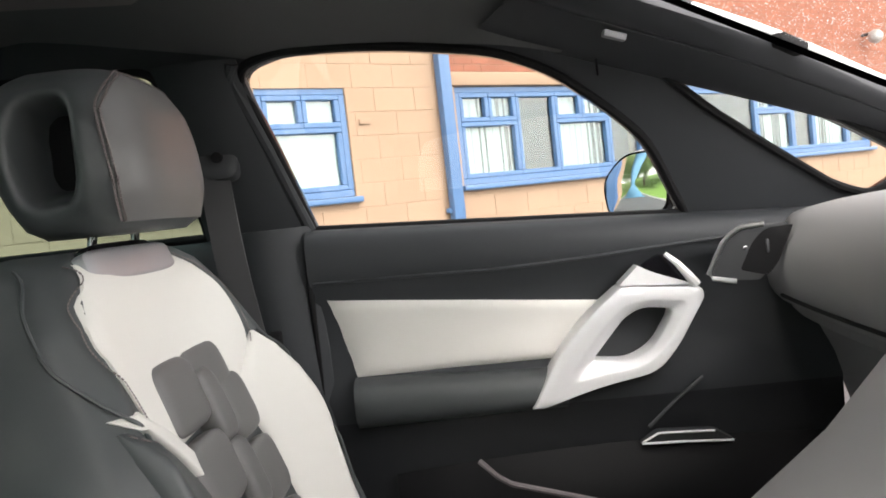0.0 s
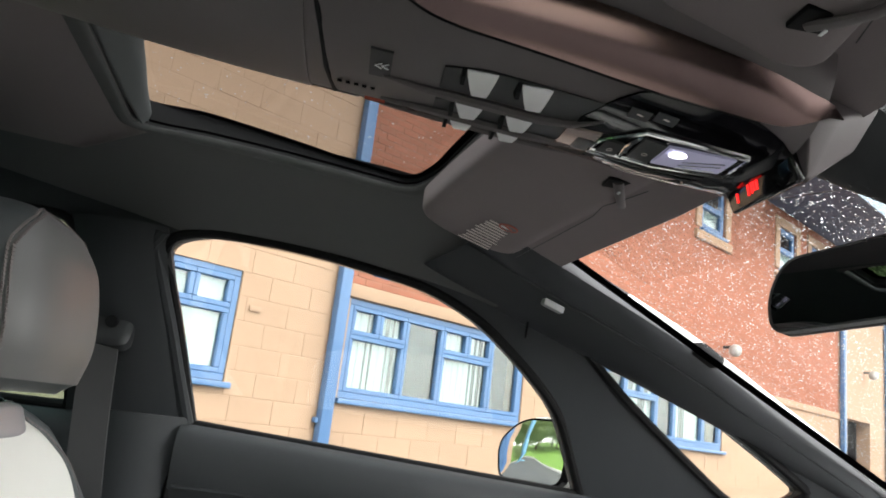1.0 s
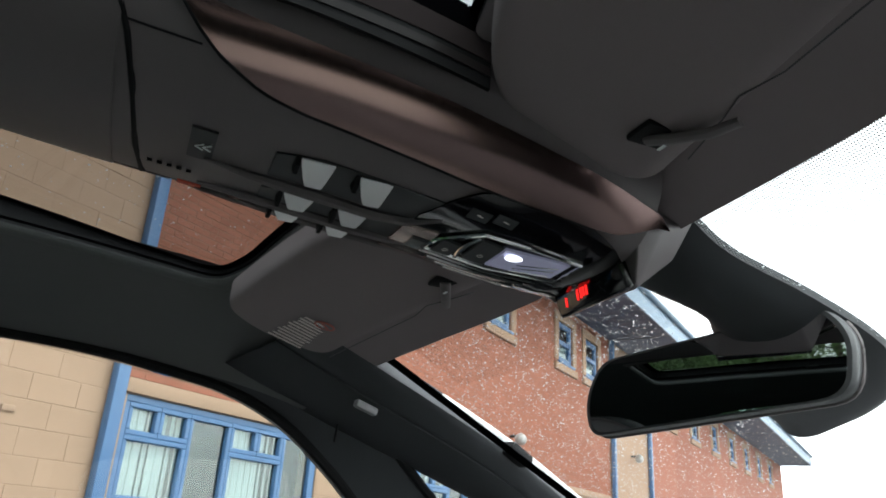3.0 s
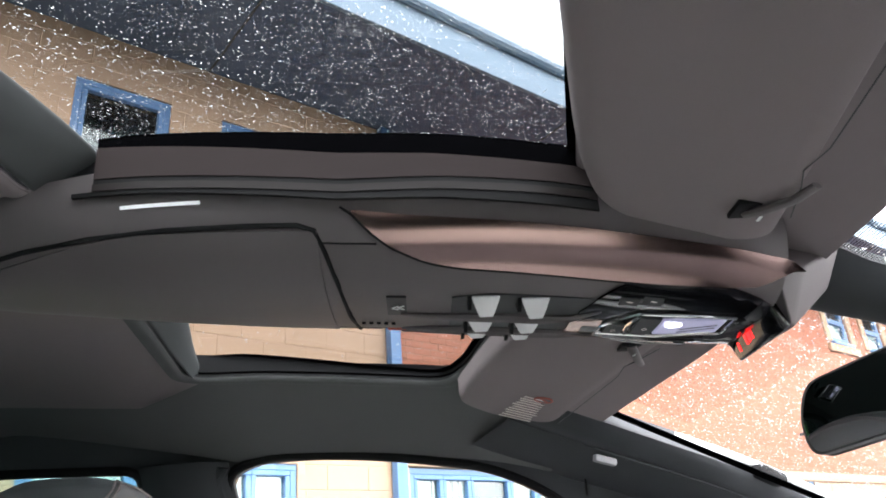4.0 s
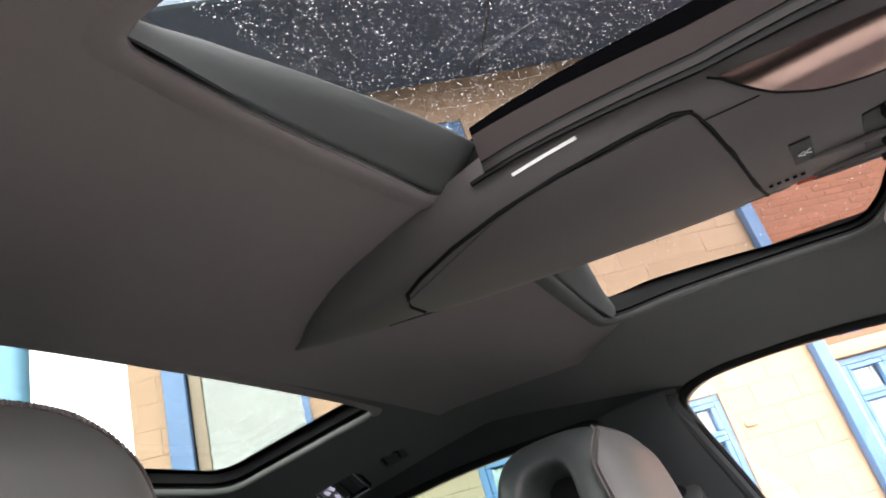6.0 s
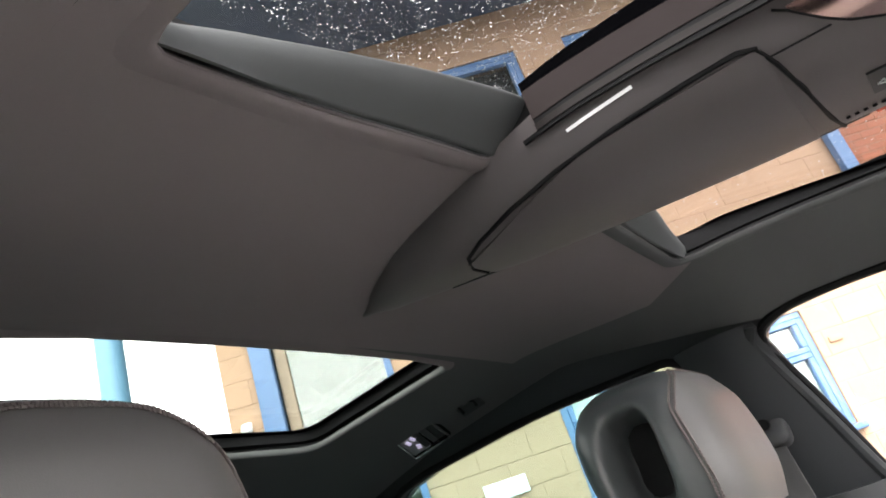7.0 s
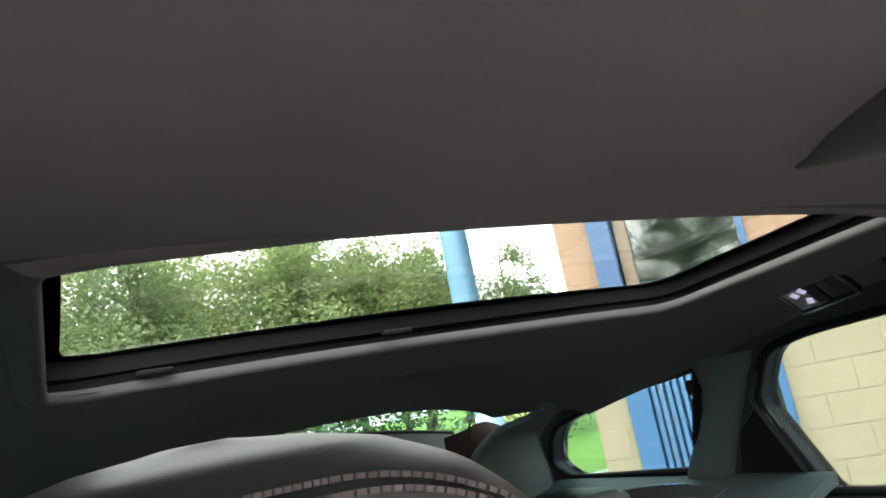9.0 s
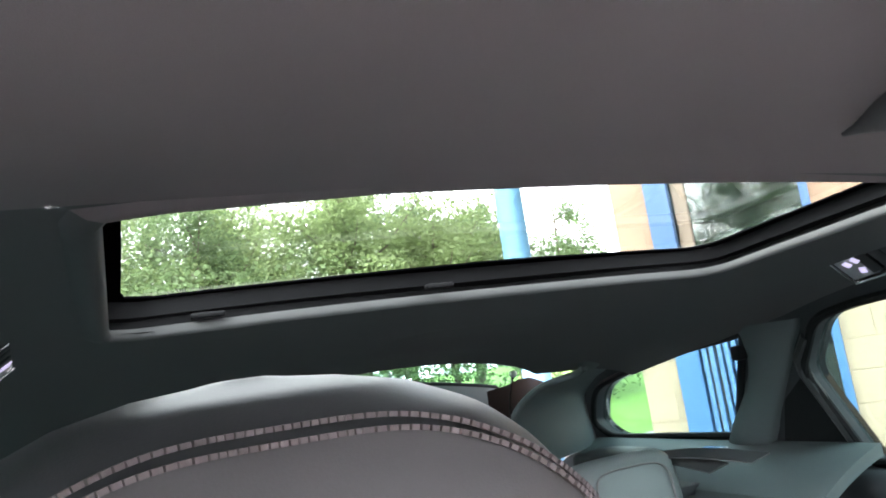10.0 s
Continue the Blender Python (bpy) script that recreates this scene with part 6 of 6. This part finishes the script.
def front_seat(cx, cy, dz, m, crown, label, group):
    """cx: the seat back's front at shoulder height; m: 1 passenger, -1 driver (mirrored); crown: how high the front panel reaches."""
    root = thing("front_seat", label, "car seat", group)
    LEAN = 0.36
    def back(y, z, off=0.0):
        """The front of the seat back; bolsters stand forward at its sides. y from the seat's middle."""
        w = curve([(0.45, 0.262), (0.72, 0.290), (0.80, 0.295), (0.86, 0.282), (0.91, 0.252), (0.98, 0.230), (1.03, 0.185), (1.055, 0.135)], z)
        k = min(1.0, abs(y) / w)
        bol = curve([(0.45, 0.085), (0.80, 0.075), (0.95, 0.035), (1.05, 0.01)], z)
        x = cx + (1.04 - z) * LEAN + bol * k ** 2.6 - 0.05 * max(0.0, k - 0.86) / 0.14 + off - 0.02 * max(0, (z - 1.02) / 0.035) ** 2
        return Vector((x, cy + y, z + dz))
    shell = bmesh.new()
    zs = span(0.45, 1.055, 44)
    rings = []
    for z in zs:
        w = curve([(0.45, 0.262), (0.72, 0.290), (0.80, 0.295), (0.86, 0.282), (0.91, 0.252), (0.98, 0.230), (1.03, 0.185), (1.055, 0.135)], z)
        ks = span(-1, 1, 44)
        front = [back(k * w, z) for k in ks]
        rear = [back(k * w * 0.98, z) - Vector((0.10 + 0.035 * (1 - k * k), 0, 0.01)) for k in ks[::-1]]
        rings.append(front + rear)
    loft(shell, rings)
    bk = part("backrest", shell, LEATHER, root, "dark grey leather seat back with bolsters", sharp=60)
    # panels on the front of the back: left and right edges as functions of the height
    def panel(name, z0, z1, left, right, puff, material, text="", off=0.003, nu=26, nv=26):
        def f(a, b):
            z = z0 + (z1 - z0) * b
            l, r = smooth(left, z), smooth(right, z)
            y = m * (l + (r - l) * a)
            return back(y, z, off + puff * (1 - abs(2 * a - 1) ** 6) * (1 - abs(2 * b - 1) ** 10))
        return part(name, slab(f, span(0, 1, nu), span(0, 1, nv), (-0.012, 0, 0)), material, bk, text, sharp=50)
    def seam(name, keys, r, material, off=0.004, dashed=False):
        pts = [back(m * smooth([(k[1], k[0]) for k in keys], z), z, off) for z in span(keys[0][1], keys[-1][1], 60)]
        bm = bmesh.new()
        if dashed:
            for p, q in zip(pts, pts[1:]):
                d = q - p
                box(bm, (p + q) / 2, (d.length * 0.7, r, r), rot=d.to_track_quat("X", "Z").to_matrix())
        else:
            tube(bm, pts, r, 6)
        part(name, bm, material, bk)
    yl = [(0.835, -0.150), (0.86, -0.180), (0.90, -0.198), (0.955, -0.207), (1.00, -0.188), (1.042, -0.140)]
    yr = [(0.835, 0.075), (0.86, 0.120), (0.885, 0.160), (0.91, 0.178), (0.95, 0.184), (0.986, 0.176), (1.02, 0.136), (1.042, 0.094)]
    panel("shoulder_panel", 0.835, 1.042, yl, yr, 0.010, CREAM, "cream leather shoulder panel")
    seam("stitching", [(x - 0.006, z) for z, x in yl], 0.0013, STITCH, 0.006, True)
    seam("stitching", [(x + 0.006, z) for z, x in yr], 0.0013, STITCH, 0.006, True)
    seam("piping", [(x - 0.034, z) for z, x in yl], 0.0022, LEATHER, 0.003)
    wl = [(0.55, 0.105), (0.695, 0.109), (0.77, 0.104), (0.83, 0.090), (0.86, 0.112), (0.885, 0.155), (0.908, 0.192)]
    wr = [(0.55, 0.215), (0.65, 0.228), (0.72, 0.246), (0.78, 0.262), (0.84, 0.252), (0.88, 0.226), (0.908, 0.196)]
    panel("side_panel", 0.55, 0.908, wl, wr, 0.014, CREAM, "cream leather side panel")
    seam("piping", [(x + 0.004, z) for z, x in wr], 0.0022, LEATHER, 0.006)
    nl = [(0.55, -0.120), (0.70, -0.118), (0.755, -0.122), (0.80, -0.142), (0.85, -0.190), (0.897, -0.243)]
    nr = [(0.55, -0.075), (0.70, -0.072), (0.755, -0.077), (0.826, -0.120), (0.87, -0.168), (0.897, -0.212)]
    panel("side_panel", 0.55, 0.897, nl, nr, 0.012, CREAM, "narrow cream leather side panel")
    bl = [(0.55, -0.245), (0.70, -0.252), (0.80, -0.258), (0.86, -0.254), (0.885, -0.246)]
    br = [(0.55, -0.126), (0.70, -0.124), (0.755, -0.128), (0.80, -0.150), (0.85, -0.200), (0.885, -0.240)]
    panel("bolster_pad", 0.55, 0.885, bl, br, 0.016, LEATHER, "dark leather bolster pad")
    seam("stitching", [(x - 0.008, z) for z, x in br], 0.0013, STITCH, 0.013, True)
    # interlocking strap of grey leather links: two columns and a woven middle
    up, out = Vector((LEAN, 0, -1)).normalized(), Vector((1, 0, LEAN)).normalized()
    for i in range(5):
        for y, half, z, tall, thick in ((-0.092, 0.054, 0.880, 0.043, 0.015), (-0.026, 0.025, 0.850, 0.048, 0.022), (0.044, 0.045, 0.832, 0.043, 0.015)):
            link = bmesh.new()
            cushion(link, back(m * y, z - 0.088 * i, 0.008), Vector((0, 1, 0)), up, out, (half, tall, thick), 0.46, 28, 12)
            part("strap_link", link, LEATHER2, bk, "grey leather strap link")
    hd = bmesh.new()
    cushion(hd, back(m * 0.008, 0.882, 0.008), Vector((0, 1, 0)), up, out, (0.060, 0.040, 0.013), 0.42, 24, 10)
    part("strap_end", hd, LEATHER2, bk, "rounded grey leather strap end")
    # bright collar under the headrest, with a black well
    col = bmesh.new()
    cushion(col, back(m * -0.024, 1.034, 0.006), Vector((0, 1, 0)), up, out, (0.112, 0.021, 0.010), 0.34, 28, 10)
    part("collar", col, COLLAR, bk, "satin silver headrest collar")
    slot = bmesh.new()
    cushion(slot, back(m * -0.030, 1.046, 0.008), Vector((0, 1, 0)), up, out, (0.082, 0.014, 0.012), 0.4, 28, 8)
    part("collar_slot", slot, GLOSSBLACK, bk, "black well of the collar")
    # headrest: rounded block, front panel with double stitching, hollow in each flank
    hx, hz = cx - 0.006, 1.170 + dz
    hr = bmesh.new()
    prof = []
    def head(h, t, grow=0.0):
        """h from 0 (bottom) to 1 (top); t round the plan."""
        z = hz - 0.100 + 0.200 * h
        wy = smooth([(0, 0.095), (0.06, 0.112), (0.2, 0.126), (0.45, 0.132), (0.6, 0.130), (0.72, 0.122), (0.82, 0.109), (0.90, 0.090), (0.955, 0.066), (0.985, 0.040), (1, 0.012)], h) + grow
        wx = smooth([(0, 0.058), (0.06, 0.075), (0.3, 0.088), (0.7, 0.086), (0.88, 0.070), (0.96, 0.048), (1, 0.02)], h) + grow
        c, s2 = math.cos(t), math.sin(t)
        x = hx - 0.025 * h + wx * math.copysign(abs(c) ** 0.55, c) - 0.012 * abs(math.sin(t)) ** 3
        y = wy * math.copysign(abs(s2) ** 0.6, s2)
        far = (abs(x - hx + 0.022) / 0.030) ** 3 + (abs(z - hz + 0.004) / 0.052) ** 3
        if abs(y) > 0.05:
            y -= math.copysign(0.070 / (1 + far ** 4), y)
        return Vector((x, cy + y, z))
    hs = [0, 0.02, 0.06, 0.12] + span(0.16, 0.84, 40) + [0.86, 0.88, 0.895, 0.91, 0.922, 0.934, 0.945, 0.955, 0.964, 0.972, 0.979, 0.985, 0.990, 0.995, 1.0]
    ts = sorted({2 * math.pi * i / 72 for i in range(72)} | {math.pi / 2 + k * math.pi + j * 0.028 for k in (0, 1) for j in range(-26, 27)})
    loft(hr, [[head(h, t) for t in ts] for h in hs])
    hob = part("headrest", hr, LEATHER, root, "dark leather headrest with pale double stitching", sharp=70)
    def arch(k):
        return crown - 0.26 * abs(k) ** 2.4
    def face_panel(a, b):
        h = 0.06 + (arch(2 * a - 1) - 0.06) * b
        return head(h, (2 * a - 1) * 0.95, 0.0022)
    part("front_panel", slab(face_panel, span(0, 1, 22), span(0, 1, 22), (-0.006, 0, 0)), LEATHER2, hob, "smooth grey leather front panel")
    for g in (0.985, 1.05):
        st = bmesh.new()
        path = [(0.07 + (arch(1) - 0.07) * w, -g * 0.95) for w in span(0, 1.0, 30)] + [(arch(k) + (g - 0.985) * 0.35, k * g * 0.95) for k in span(-1, 1, 60)[1:-1]] + [(0.07 + (arch(1) - 0.07) * w, g * 0.95) for w in span(1.0, 0, 30)]
        pts = [head(min(h, 0.985), t, 0.0034) for h, t in path]
        fine = []
        for p, q in zip(pts, pts[1:]):
            k = max(1, round((q - p).length / 0.0030))
            fine += [(p.lerp(q, i / k), p.lerp(q, (i + 0.88) / k)) for i in range(k)]
        for p, q in fine:
            if (q - p).length > 1e-5:
                d = (q - p)
                box(st, (p + q) / 2, (d.length, 0.0023, 0.0018), rot=d.to_track_quat("X", "Z").to_matrix() @ Euler((0, 0, 0.3)).to_matrix())
        part("stitching", st, STITCH, hob, "pale double stitching")
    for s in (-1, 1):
        # Black disc on the hollow's floor stands in for the shade inside it.
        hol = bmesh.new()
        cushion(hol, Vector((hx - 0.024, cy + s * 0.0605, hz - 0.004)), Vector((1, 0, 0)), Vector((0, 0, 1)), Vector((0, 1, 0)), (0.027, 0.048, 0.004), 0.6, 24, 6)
        part("hollow_shade", hol, RUBBER, hob, "black disc standing in for the flank hollow's shade")
        part("post", tube(bmesh.new(), [(cx - 0.03, cy + s * 0.055, 1.02 + dz), (cx - 0.015, cy + s * 0.055, 1.09 + dz)], 0.0055, 12), CHROME, hob, "chrome headrest post")
    # seat cushion
    cu = bmesh.new()
    cushion(cu, Vector((cx + 0.50, cy, 0.47 + dz)), Vector((1, 0, 0.12)).normalized(), Vector((0, 1, 0)), Vector((-0.12, 0, 1)).normalized(), (0.29, 0.25, 0.085), 0.3, 28, 12)
    part("seat_cushion", cu, LEATHER, root)
    cp = bmesh.new()
    cushion(cp, Vector((cx + 0.52, cy, 0.515 + dz)), Vector((1, 0, 0.12)).normalized(), Vector((0, 1, 0)), Vector((-0.12, 0, 1)).normalized(), (0.24, 0.16, 0.055), 0.3, 28, 12)
    part("seat_panel", cp, CREAM, root, "cream leather seat panel")
    part("seat_base", boxed((cx + 0.45, cy, 0.35 + dz / 2), (0.5, 0.42, 0.14 + dz), bevel=0.03), DARK, root)
    return root


front_seat(-0.392, 0.350, 0.0, 1, 0.945, "cream and dark grey leather front passenger seat with strap pattern", "front seats")
front_seat(-0.556, -0.352, 0.034, -1, 0.886, "cream and dark grey leather driver's seat, set further back", "front seats")

# ---- rear seats ----
for y in (0.378, 0.0, -0.378):
    rs = thing("bench_seat", "dark leather rear seat with a small headrest", "car seat", "rear seats")
    bk = bmesh.new()
    cushion(bk, Vector((-1.26, y, 0.77)), Vector((0, 1, 0)), Vector((1, 0, 0.25)).normalized(), Vector((-0.25, 0, 1)).normalized(), (0.188, 0.07, 0.25), 0.3, 24, 14)
    part("backrest", bk, LITLEATHER, rs)
    hr = bmesh.new()
    hz = 1.062 if y else 1.02
    cushion(hr, Vector((-1.335, y, hz)), Vector((0, 1, 0)), Vector((1, 0, 0.2)).normalized(), Vector((-0.2, 0, 1)).normalized(), (0.105, 0.045, 0.058), 0.45, 28, 14)
    h = part("headrest", hr, LITLEATHER, rs, "rounded dark leather headrest")
    pp = bmesh.new()
    tube(pp, [Vector((-1.335, y, hz)) + Vector((0.046 - 0.2 * 0.045 * math.sin(t), 0.075 * math.copysign(abs(math.cos(t)) ** 0.5, math.cos(t)), 0.042 * math.copysign(abs(math.sin(t)) ** 0.5, math.sin(t)))) for t in span(0, 2 * math.pi, 40)[:-1]], 0.0018, 6, closed=True)
    part("piping", pp, LEATHER2, h)
    cu = bmesh.new()
    cushion(cu, Vector((-0.98, y, 0.50)), Vector((1, 0, 0.1)).normalized(), Vector((0, 1, 0)), Vector((-0.1, 0, 1)).normalized(), (0.26, 0.186, 0.09), 0.3, 24, 12)
    part("seat_cushion", cu, LEATHER, rs)
shelf = bmesh.new()
box(shelf, (-1.62, 0, 1.028), (0.52, 1.16, 0.02), bevel=0.006)
solid("parcel_shelf", shelf, TRIM, "dark fabric covered parcel shelf behind the seats", "parcel shelf")
for s in (1, -1):
    rb = thing("rear_seat_belt", "black rear seat belt over the shelf edge", "seat belt", "seat belts")
    for k, (x0, y0, turn) in enumerate(((-1.25, 0.520, 0.10), (-1.22, 0.585, 0.22))):
        f = lambda a, b: Vector((x0 - 0.20 * a, s * (y0 - turn * a + 0.045 * (b - 0.5)), 1.075 + 0.022 * math.sin(math.pi * a) + 0.008 * b + 0.006 * k))
        part("webbing", slab(f, span(0, 1, 14), span(0, 1, 3), (0, 0, -0.002)), WEBBING, rb)
    part("belt_tongue", boxed((-1.30, s * 0.555, 1.098), (0.05, 0.045, 0.010), bevel=0.003), GLOSSBLACK, rb)
    cov = bmesh.new()
    cushion(cov, Vector((-1.56, s * 0.55, 1.065)), Vector((1, 0, 0)), Vector((0, 1, 0)), Vector((0, 0, 1)), (0.09, 0.06, 0.03), 0.4, 20, 10)
    part("belt_cover", cov, DARK, rb)

# ---- front seat belts ----
for s in (1, -1):
    sb = thing("seat_belt", "black seat belt hanging from the centre pillar", "seat belt", "seat belts")
    f = lambda a, b: Vector((-0.405 + 0.055 * a + 0.045 * b, s * (0.640 - 0.03 * math.sin(math.pi * a) + 0.014 * b), 1.16 - 0.42 * a))
    part("webbing", slab(f, span(0, 1, 18), span(0, 1, 3), (0.001, s * 0.002, 0)), WEBBING, sb)
    ring = bmesh.new()
    cushion(ring, Vector((-0.375, s * 0.660, 1.165)), Vector((1, 0, 0)), Vector((0, 0.4 * s, 1)).normalized(), Vector((0, 1, -0.4 * s)).normalized(), (0.034, 0.028, 0.016), 0.5, 18, 8)
    part("guide_loop", ring, DARK, sb)
    part("guide_bolt", tube(bmesh.new(), [(-0.372, s * 0.654, 1.178), (-0.372, s * 0.640, 1.178)], 0.009, 12), RUBBER, sb)
    part("lower_anchor", boxed((-0.318, s * 0.66, 0.865), (0.020, 0.022, 0.040), bevel=0.004), RUBBER, sb)

# hanging hooks on the rear pillars
for s in (1, -1):
    ph = thing("pillar_hook", "small black hook on the rear pillar", "hook", "pillar hooks")
    part("hook", boxed((-1.258, s * (side_y(1.256) - 0.014), 1.256), (0.022, 0.02, 0.026), bevel=0.005), RUBBER, ph)

# ---- dashboard ----
dash = thing("dashboard", "dark grey moulded dashboard with a side air vent", "dashboard", kind="structure")


def dash_at(a, b):
    """a across from -1 to 1, b from the windscreen base over the top and down the face."""
    y = 0.735 * a
    side = abs(a) ** 3
    path = [(0.0, 1.12, 1.005), (0.25, 0.88, 1.025), (0.45, 0.67, 1.032), (0.58, 0.548, 1.024), (0.66, 0.492, 0.998), (0.74, 0.466, 0.945), (0.82, 0.470, 0.880), (0.87, 0.500, 0.84), (0.92, 0.565, 0.80), (1.0, 0.64, 0.60)]
    x = smooth([(p[0], p[1]) for p in path], b)
    z = smooth([(p[0], p[2]) for p in path], b)
    back_off = 0.065 * side + 0.03 * (0.5 + 0.5 * math.cos(math.pi * min(1, abs(a - 0.45) / 0.4))) * 0
    low = 0.05 * side * max(0, 1 - abs(b - 0.5) / 0.3)
    return Vector((x + back_off * max(0, 1 - abs(b - 0.7) / 0.35), y, z - low))


part("top_pad", slab(dash_at, span(-1, 1, 60), span(0, 1, 48), (0.03, 0, -0.03)), DASH, dash, "grey grained dashboard pad", sharp=60)
tun = bmesh.new()
loft(tun, [[Vector((x, y, z)) for y, z in ((-0.17, 0.30), (-0.165, h - 0.05), (-0.13, h), (0.13, h), (0.165, h - 0.05), (0.17, 0.30))] for x, h in ((-0.55, 0.56), (0.0, 0.62), (0.18, 0.70), (0.33, 0.82), (0.43, 0.93), (0.47, 0.97))], closed=False)
part("centre_console", tun, DASH, dash, "grey centre console flank", sharp=50)
for s in (1, -1):
    fn = lambda x, z, d=0.0: Vector((x + d, s * (0.625 - 0.45 * (x - 0.44) - 0.5 * d), z))
    ring_o = dense(rounded([(0.398, 0.903), (0.421, 0.953), (0.443, 0.976), (0.482, 0.979), (0.456, 0.915), (0.438, 0.892)], [0.006, 0.02, 0.012, 0.004, 0.02, 0.006]), 0.005)
    ring_i = [(0.448 + (x - 0.440) * 0.82, 0.938 + (z - 0.936) * 0.86) for x, z in ring_o]
    vo = part("vent_frame", plate(ring_o, [ring_i], lambda x, z: fn(x, z, -0.006), lambda x, z: fn(x, z, 0.02)), DARK, dash, "dark air vent surround")
    part("vent_edge", tube(bmesh.new(), [fn(x, z, -0.008) for x, z in ((0.478, 0.979), (0.446, 0.976), (0.433, 0.967), (0.421, 0.953), (0.409, 0.928), (0.399, 0.905), (0.404, 0.898), (0.436, 0.892))], 0.0042, 10), SATIN, vo, "bright vent edge")
    part("vent_back", plate(ring_i, [], lambda x, z: fn(x, z, 0.020), lambda x, z: fn(x, z, 0.024)), RUBBER, vo)
    for k in range(5):
        z = 0.908 + 0.0145 * k
        left, right = 0.412 + 0.0062 * k, 0.452 + 0.0055 * k
        part("vent_slat", slab(lambda a, b: fn(left + (right - left) * a, z - 0.003 * b, -0.009 + 0.020 * b), [0, 0.5, 1], [0, 0.5, 1], (0, 0, -0.0045)), CONSOLE, vo)
    part("vent_wheel", boxed(fn(0.470, 0.945, 0.002), (0.005, 0.006, 0.020), bevel=0.0015), DARK, vo, "thin dark thumb wheel")
    part("vent_tab", boxed(fn(0.443, 0.944, -0.001), (0.007, 0.006, 0.005), bevel=0.0012), CHROME, vo, "small chrome tab")
glove = bmesh.new()
tube(glove, [dash_at(a, 0.845) + Vector((-0.002, 0, 0)) for a in span(0.15, 0.9, 20)], 0.003, 6)
part("glovebox_gap", glove, RUBBER, dash)

# ---- rain on the glass ----
def drops(name, place, count, seed, size, label):
    """Low domes of water scattered over a pane; place(a, b) gives point and outward normal."""
    rng = random.Random(seed)
    verts, faces = [], []
    for _ in range(count):
        p, n = place(rng.random(), rng.random())
        if p is None:
            continue
        r = size * (0.45 + rng.random() ** 3 * 1.3)
        t = n.orthogonal().normalized()
        u = n.cross(t)
        e = rng.uniform(0.8, 1.5)
        k = len(verts)
        turn = rng.uniform(0, 6.28)
        for i in range(6):
            a = turn + i * math.pi / 3
            verts.append(p + t * math.cos(a) * r * e + u * math.sin(a) * r)
        for i in range(6):
            a = turn + i * math.pi / 3
            verts.append(p + (t * math.cos(a) * e + u * math.sin(a)) * r * 0.62 + n * r * 0.5)
        verts.append(p + n * r * 0.72)
        for i in range(6):
            j = (i + 1) % 6
            faces.append((k + i, k + j, k + 6 + j, k + 6 + i))
            faces.append((k + 6 + i, k + 6 + j, k + 12))
        faces.append(tuple(k + i for i in range(5, -1, -1)))
    me = bpy.data.meshes.new(name)
    me.from_pydata([tuple(v) for v in verts], [], faces)
    for f in me.polygons:
        f.use_smooth = True
    me.materials.append(DROP)
    return tagged(new(name, me), label, "rain drops", kind="stuff")


def on_sunroof(a, b):
    x, y = -0.29 + 0.40 * a, -0.39 + 0.30 * b
    return Vector(roof_point(x, y, glass_up(x) + 0.0012)), Vector((0, 0, 1))


def on_screen(a, b):
    y = -0.25 + 1.2 * a
    v = b
    if y > 0.96:
        return None, None
    n = (screen(v + 0.01, y) - screen(v, y)).cross(screen(v, y + 0.01) - screen(v, y)).normalized()
    n = n if n.z > 0 else -n
    return screen(v, y) + n * 0.001, n


drops("rain_drops", on_sunroof, 13000, 5, 0.00035, "clear rain drops on the driver's roof window")
drops("rain_drops", on_screen, 30000, 6, 0.00060, "clear rain drops on the windscreen")
drops("rain_drops", lambda a, b: (Vector(roof_point(-0.29 + 0.40 * a, 0.10 + 0.29 * b, glass_up(-0.29 + 0.40 * a) + 0.0012)), Vector((0, 0, 1))), 900, 7, 0.0007, "clear rain drops on the passenger's roof window")

# ---- dotted print along the top of the windscreen ----
verts, faces = [], []
for i in range(44):
    for j in range(370):
        v, y = 0.010 + 0.0025 * i, -0.97 + 0.0050 * j + 0.0025 * (i % 2)
        if abs(y) > 0.96:
            continue
        r = 0.00082 * (1 - 0.009 * i)
        c = screen(v, y)
        e = (screen(v + 0.01, y) - c).normalized()
        k = len(verts)
        verts += [c + e * r * math.cos(math.pi * m / 3) + Vector((0, r * math.sin(math.pi * m / 3), -0.0012)) for m in range(6)]
        faces.append(tuple(range(k, k + 6)))
me = bpy.data.meshes.new("dotted_border")
me.from_pydata([tuple(p) for p in verts], [], faces)
me.materials.append(BAND)
dots = new("dotted_border", me)
dots.parent = wind

# ---- masonry pieces ----
blockwork(cream, -4.47, 0.06, 0.0, EAVE, stone_holes, 0.45, 0.225, 0.005, STONE, "block", 290, lambda r: abs(r[2] - 1.7) + 0.12 * abs(r[0] + 2))
blockwork(pier, -5.90, -5.62, 0.0, EAVE, [], 0.45, 0.225, 0.005, STONE, "block", 40, lambda r: r[2])
blockwork(lower, 0.22, 13.85, 0.0, 2.26, band_holes, 0.45, 0.225, 0.005, STONE, "block", 200, lambda r: r[0])
blockwork(brick_near, 0.22, 13.85, 2.41, EAVE - 0.01, brick_holes, 0.225, 0.075, 0.010, BRICK, "brick", 290, lambda r: r[0] + r[2])
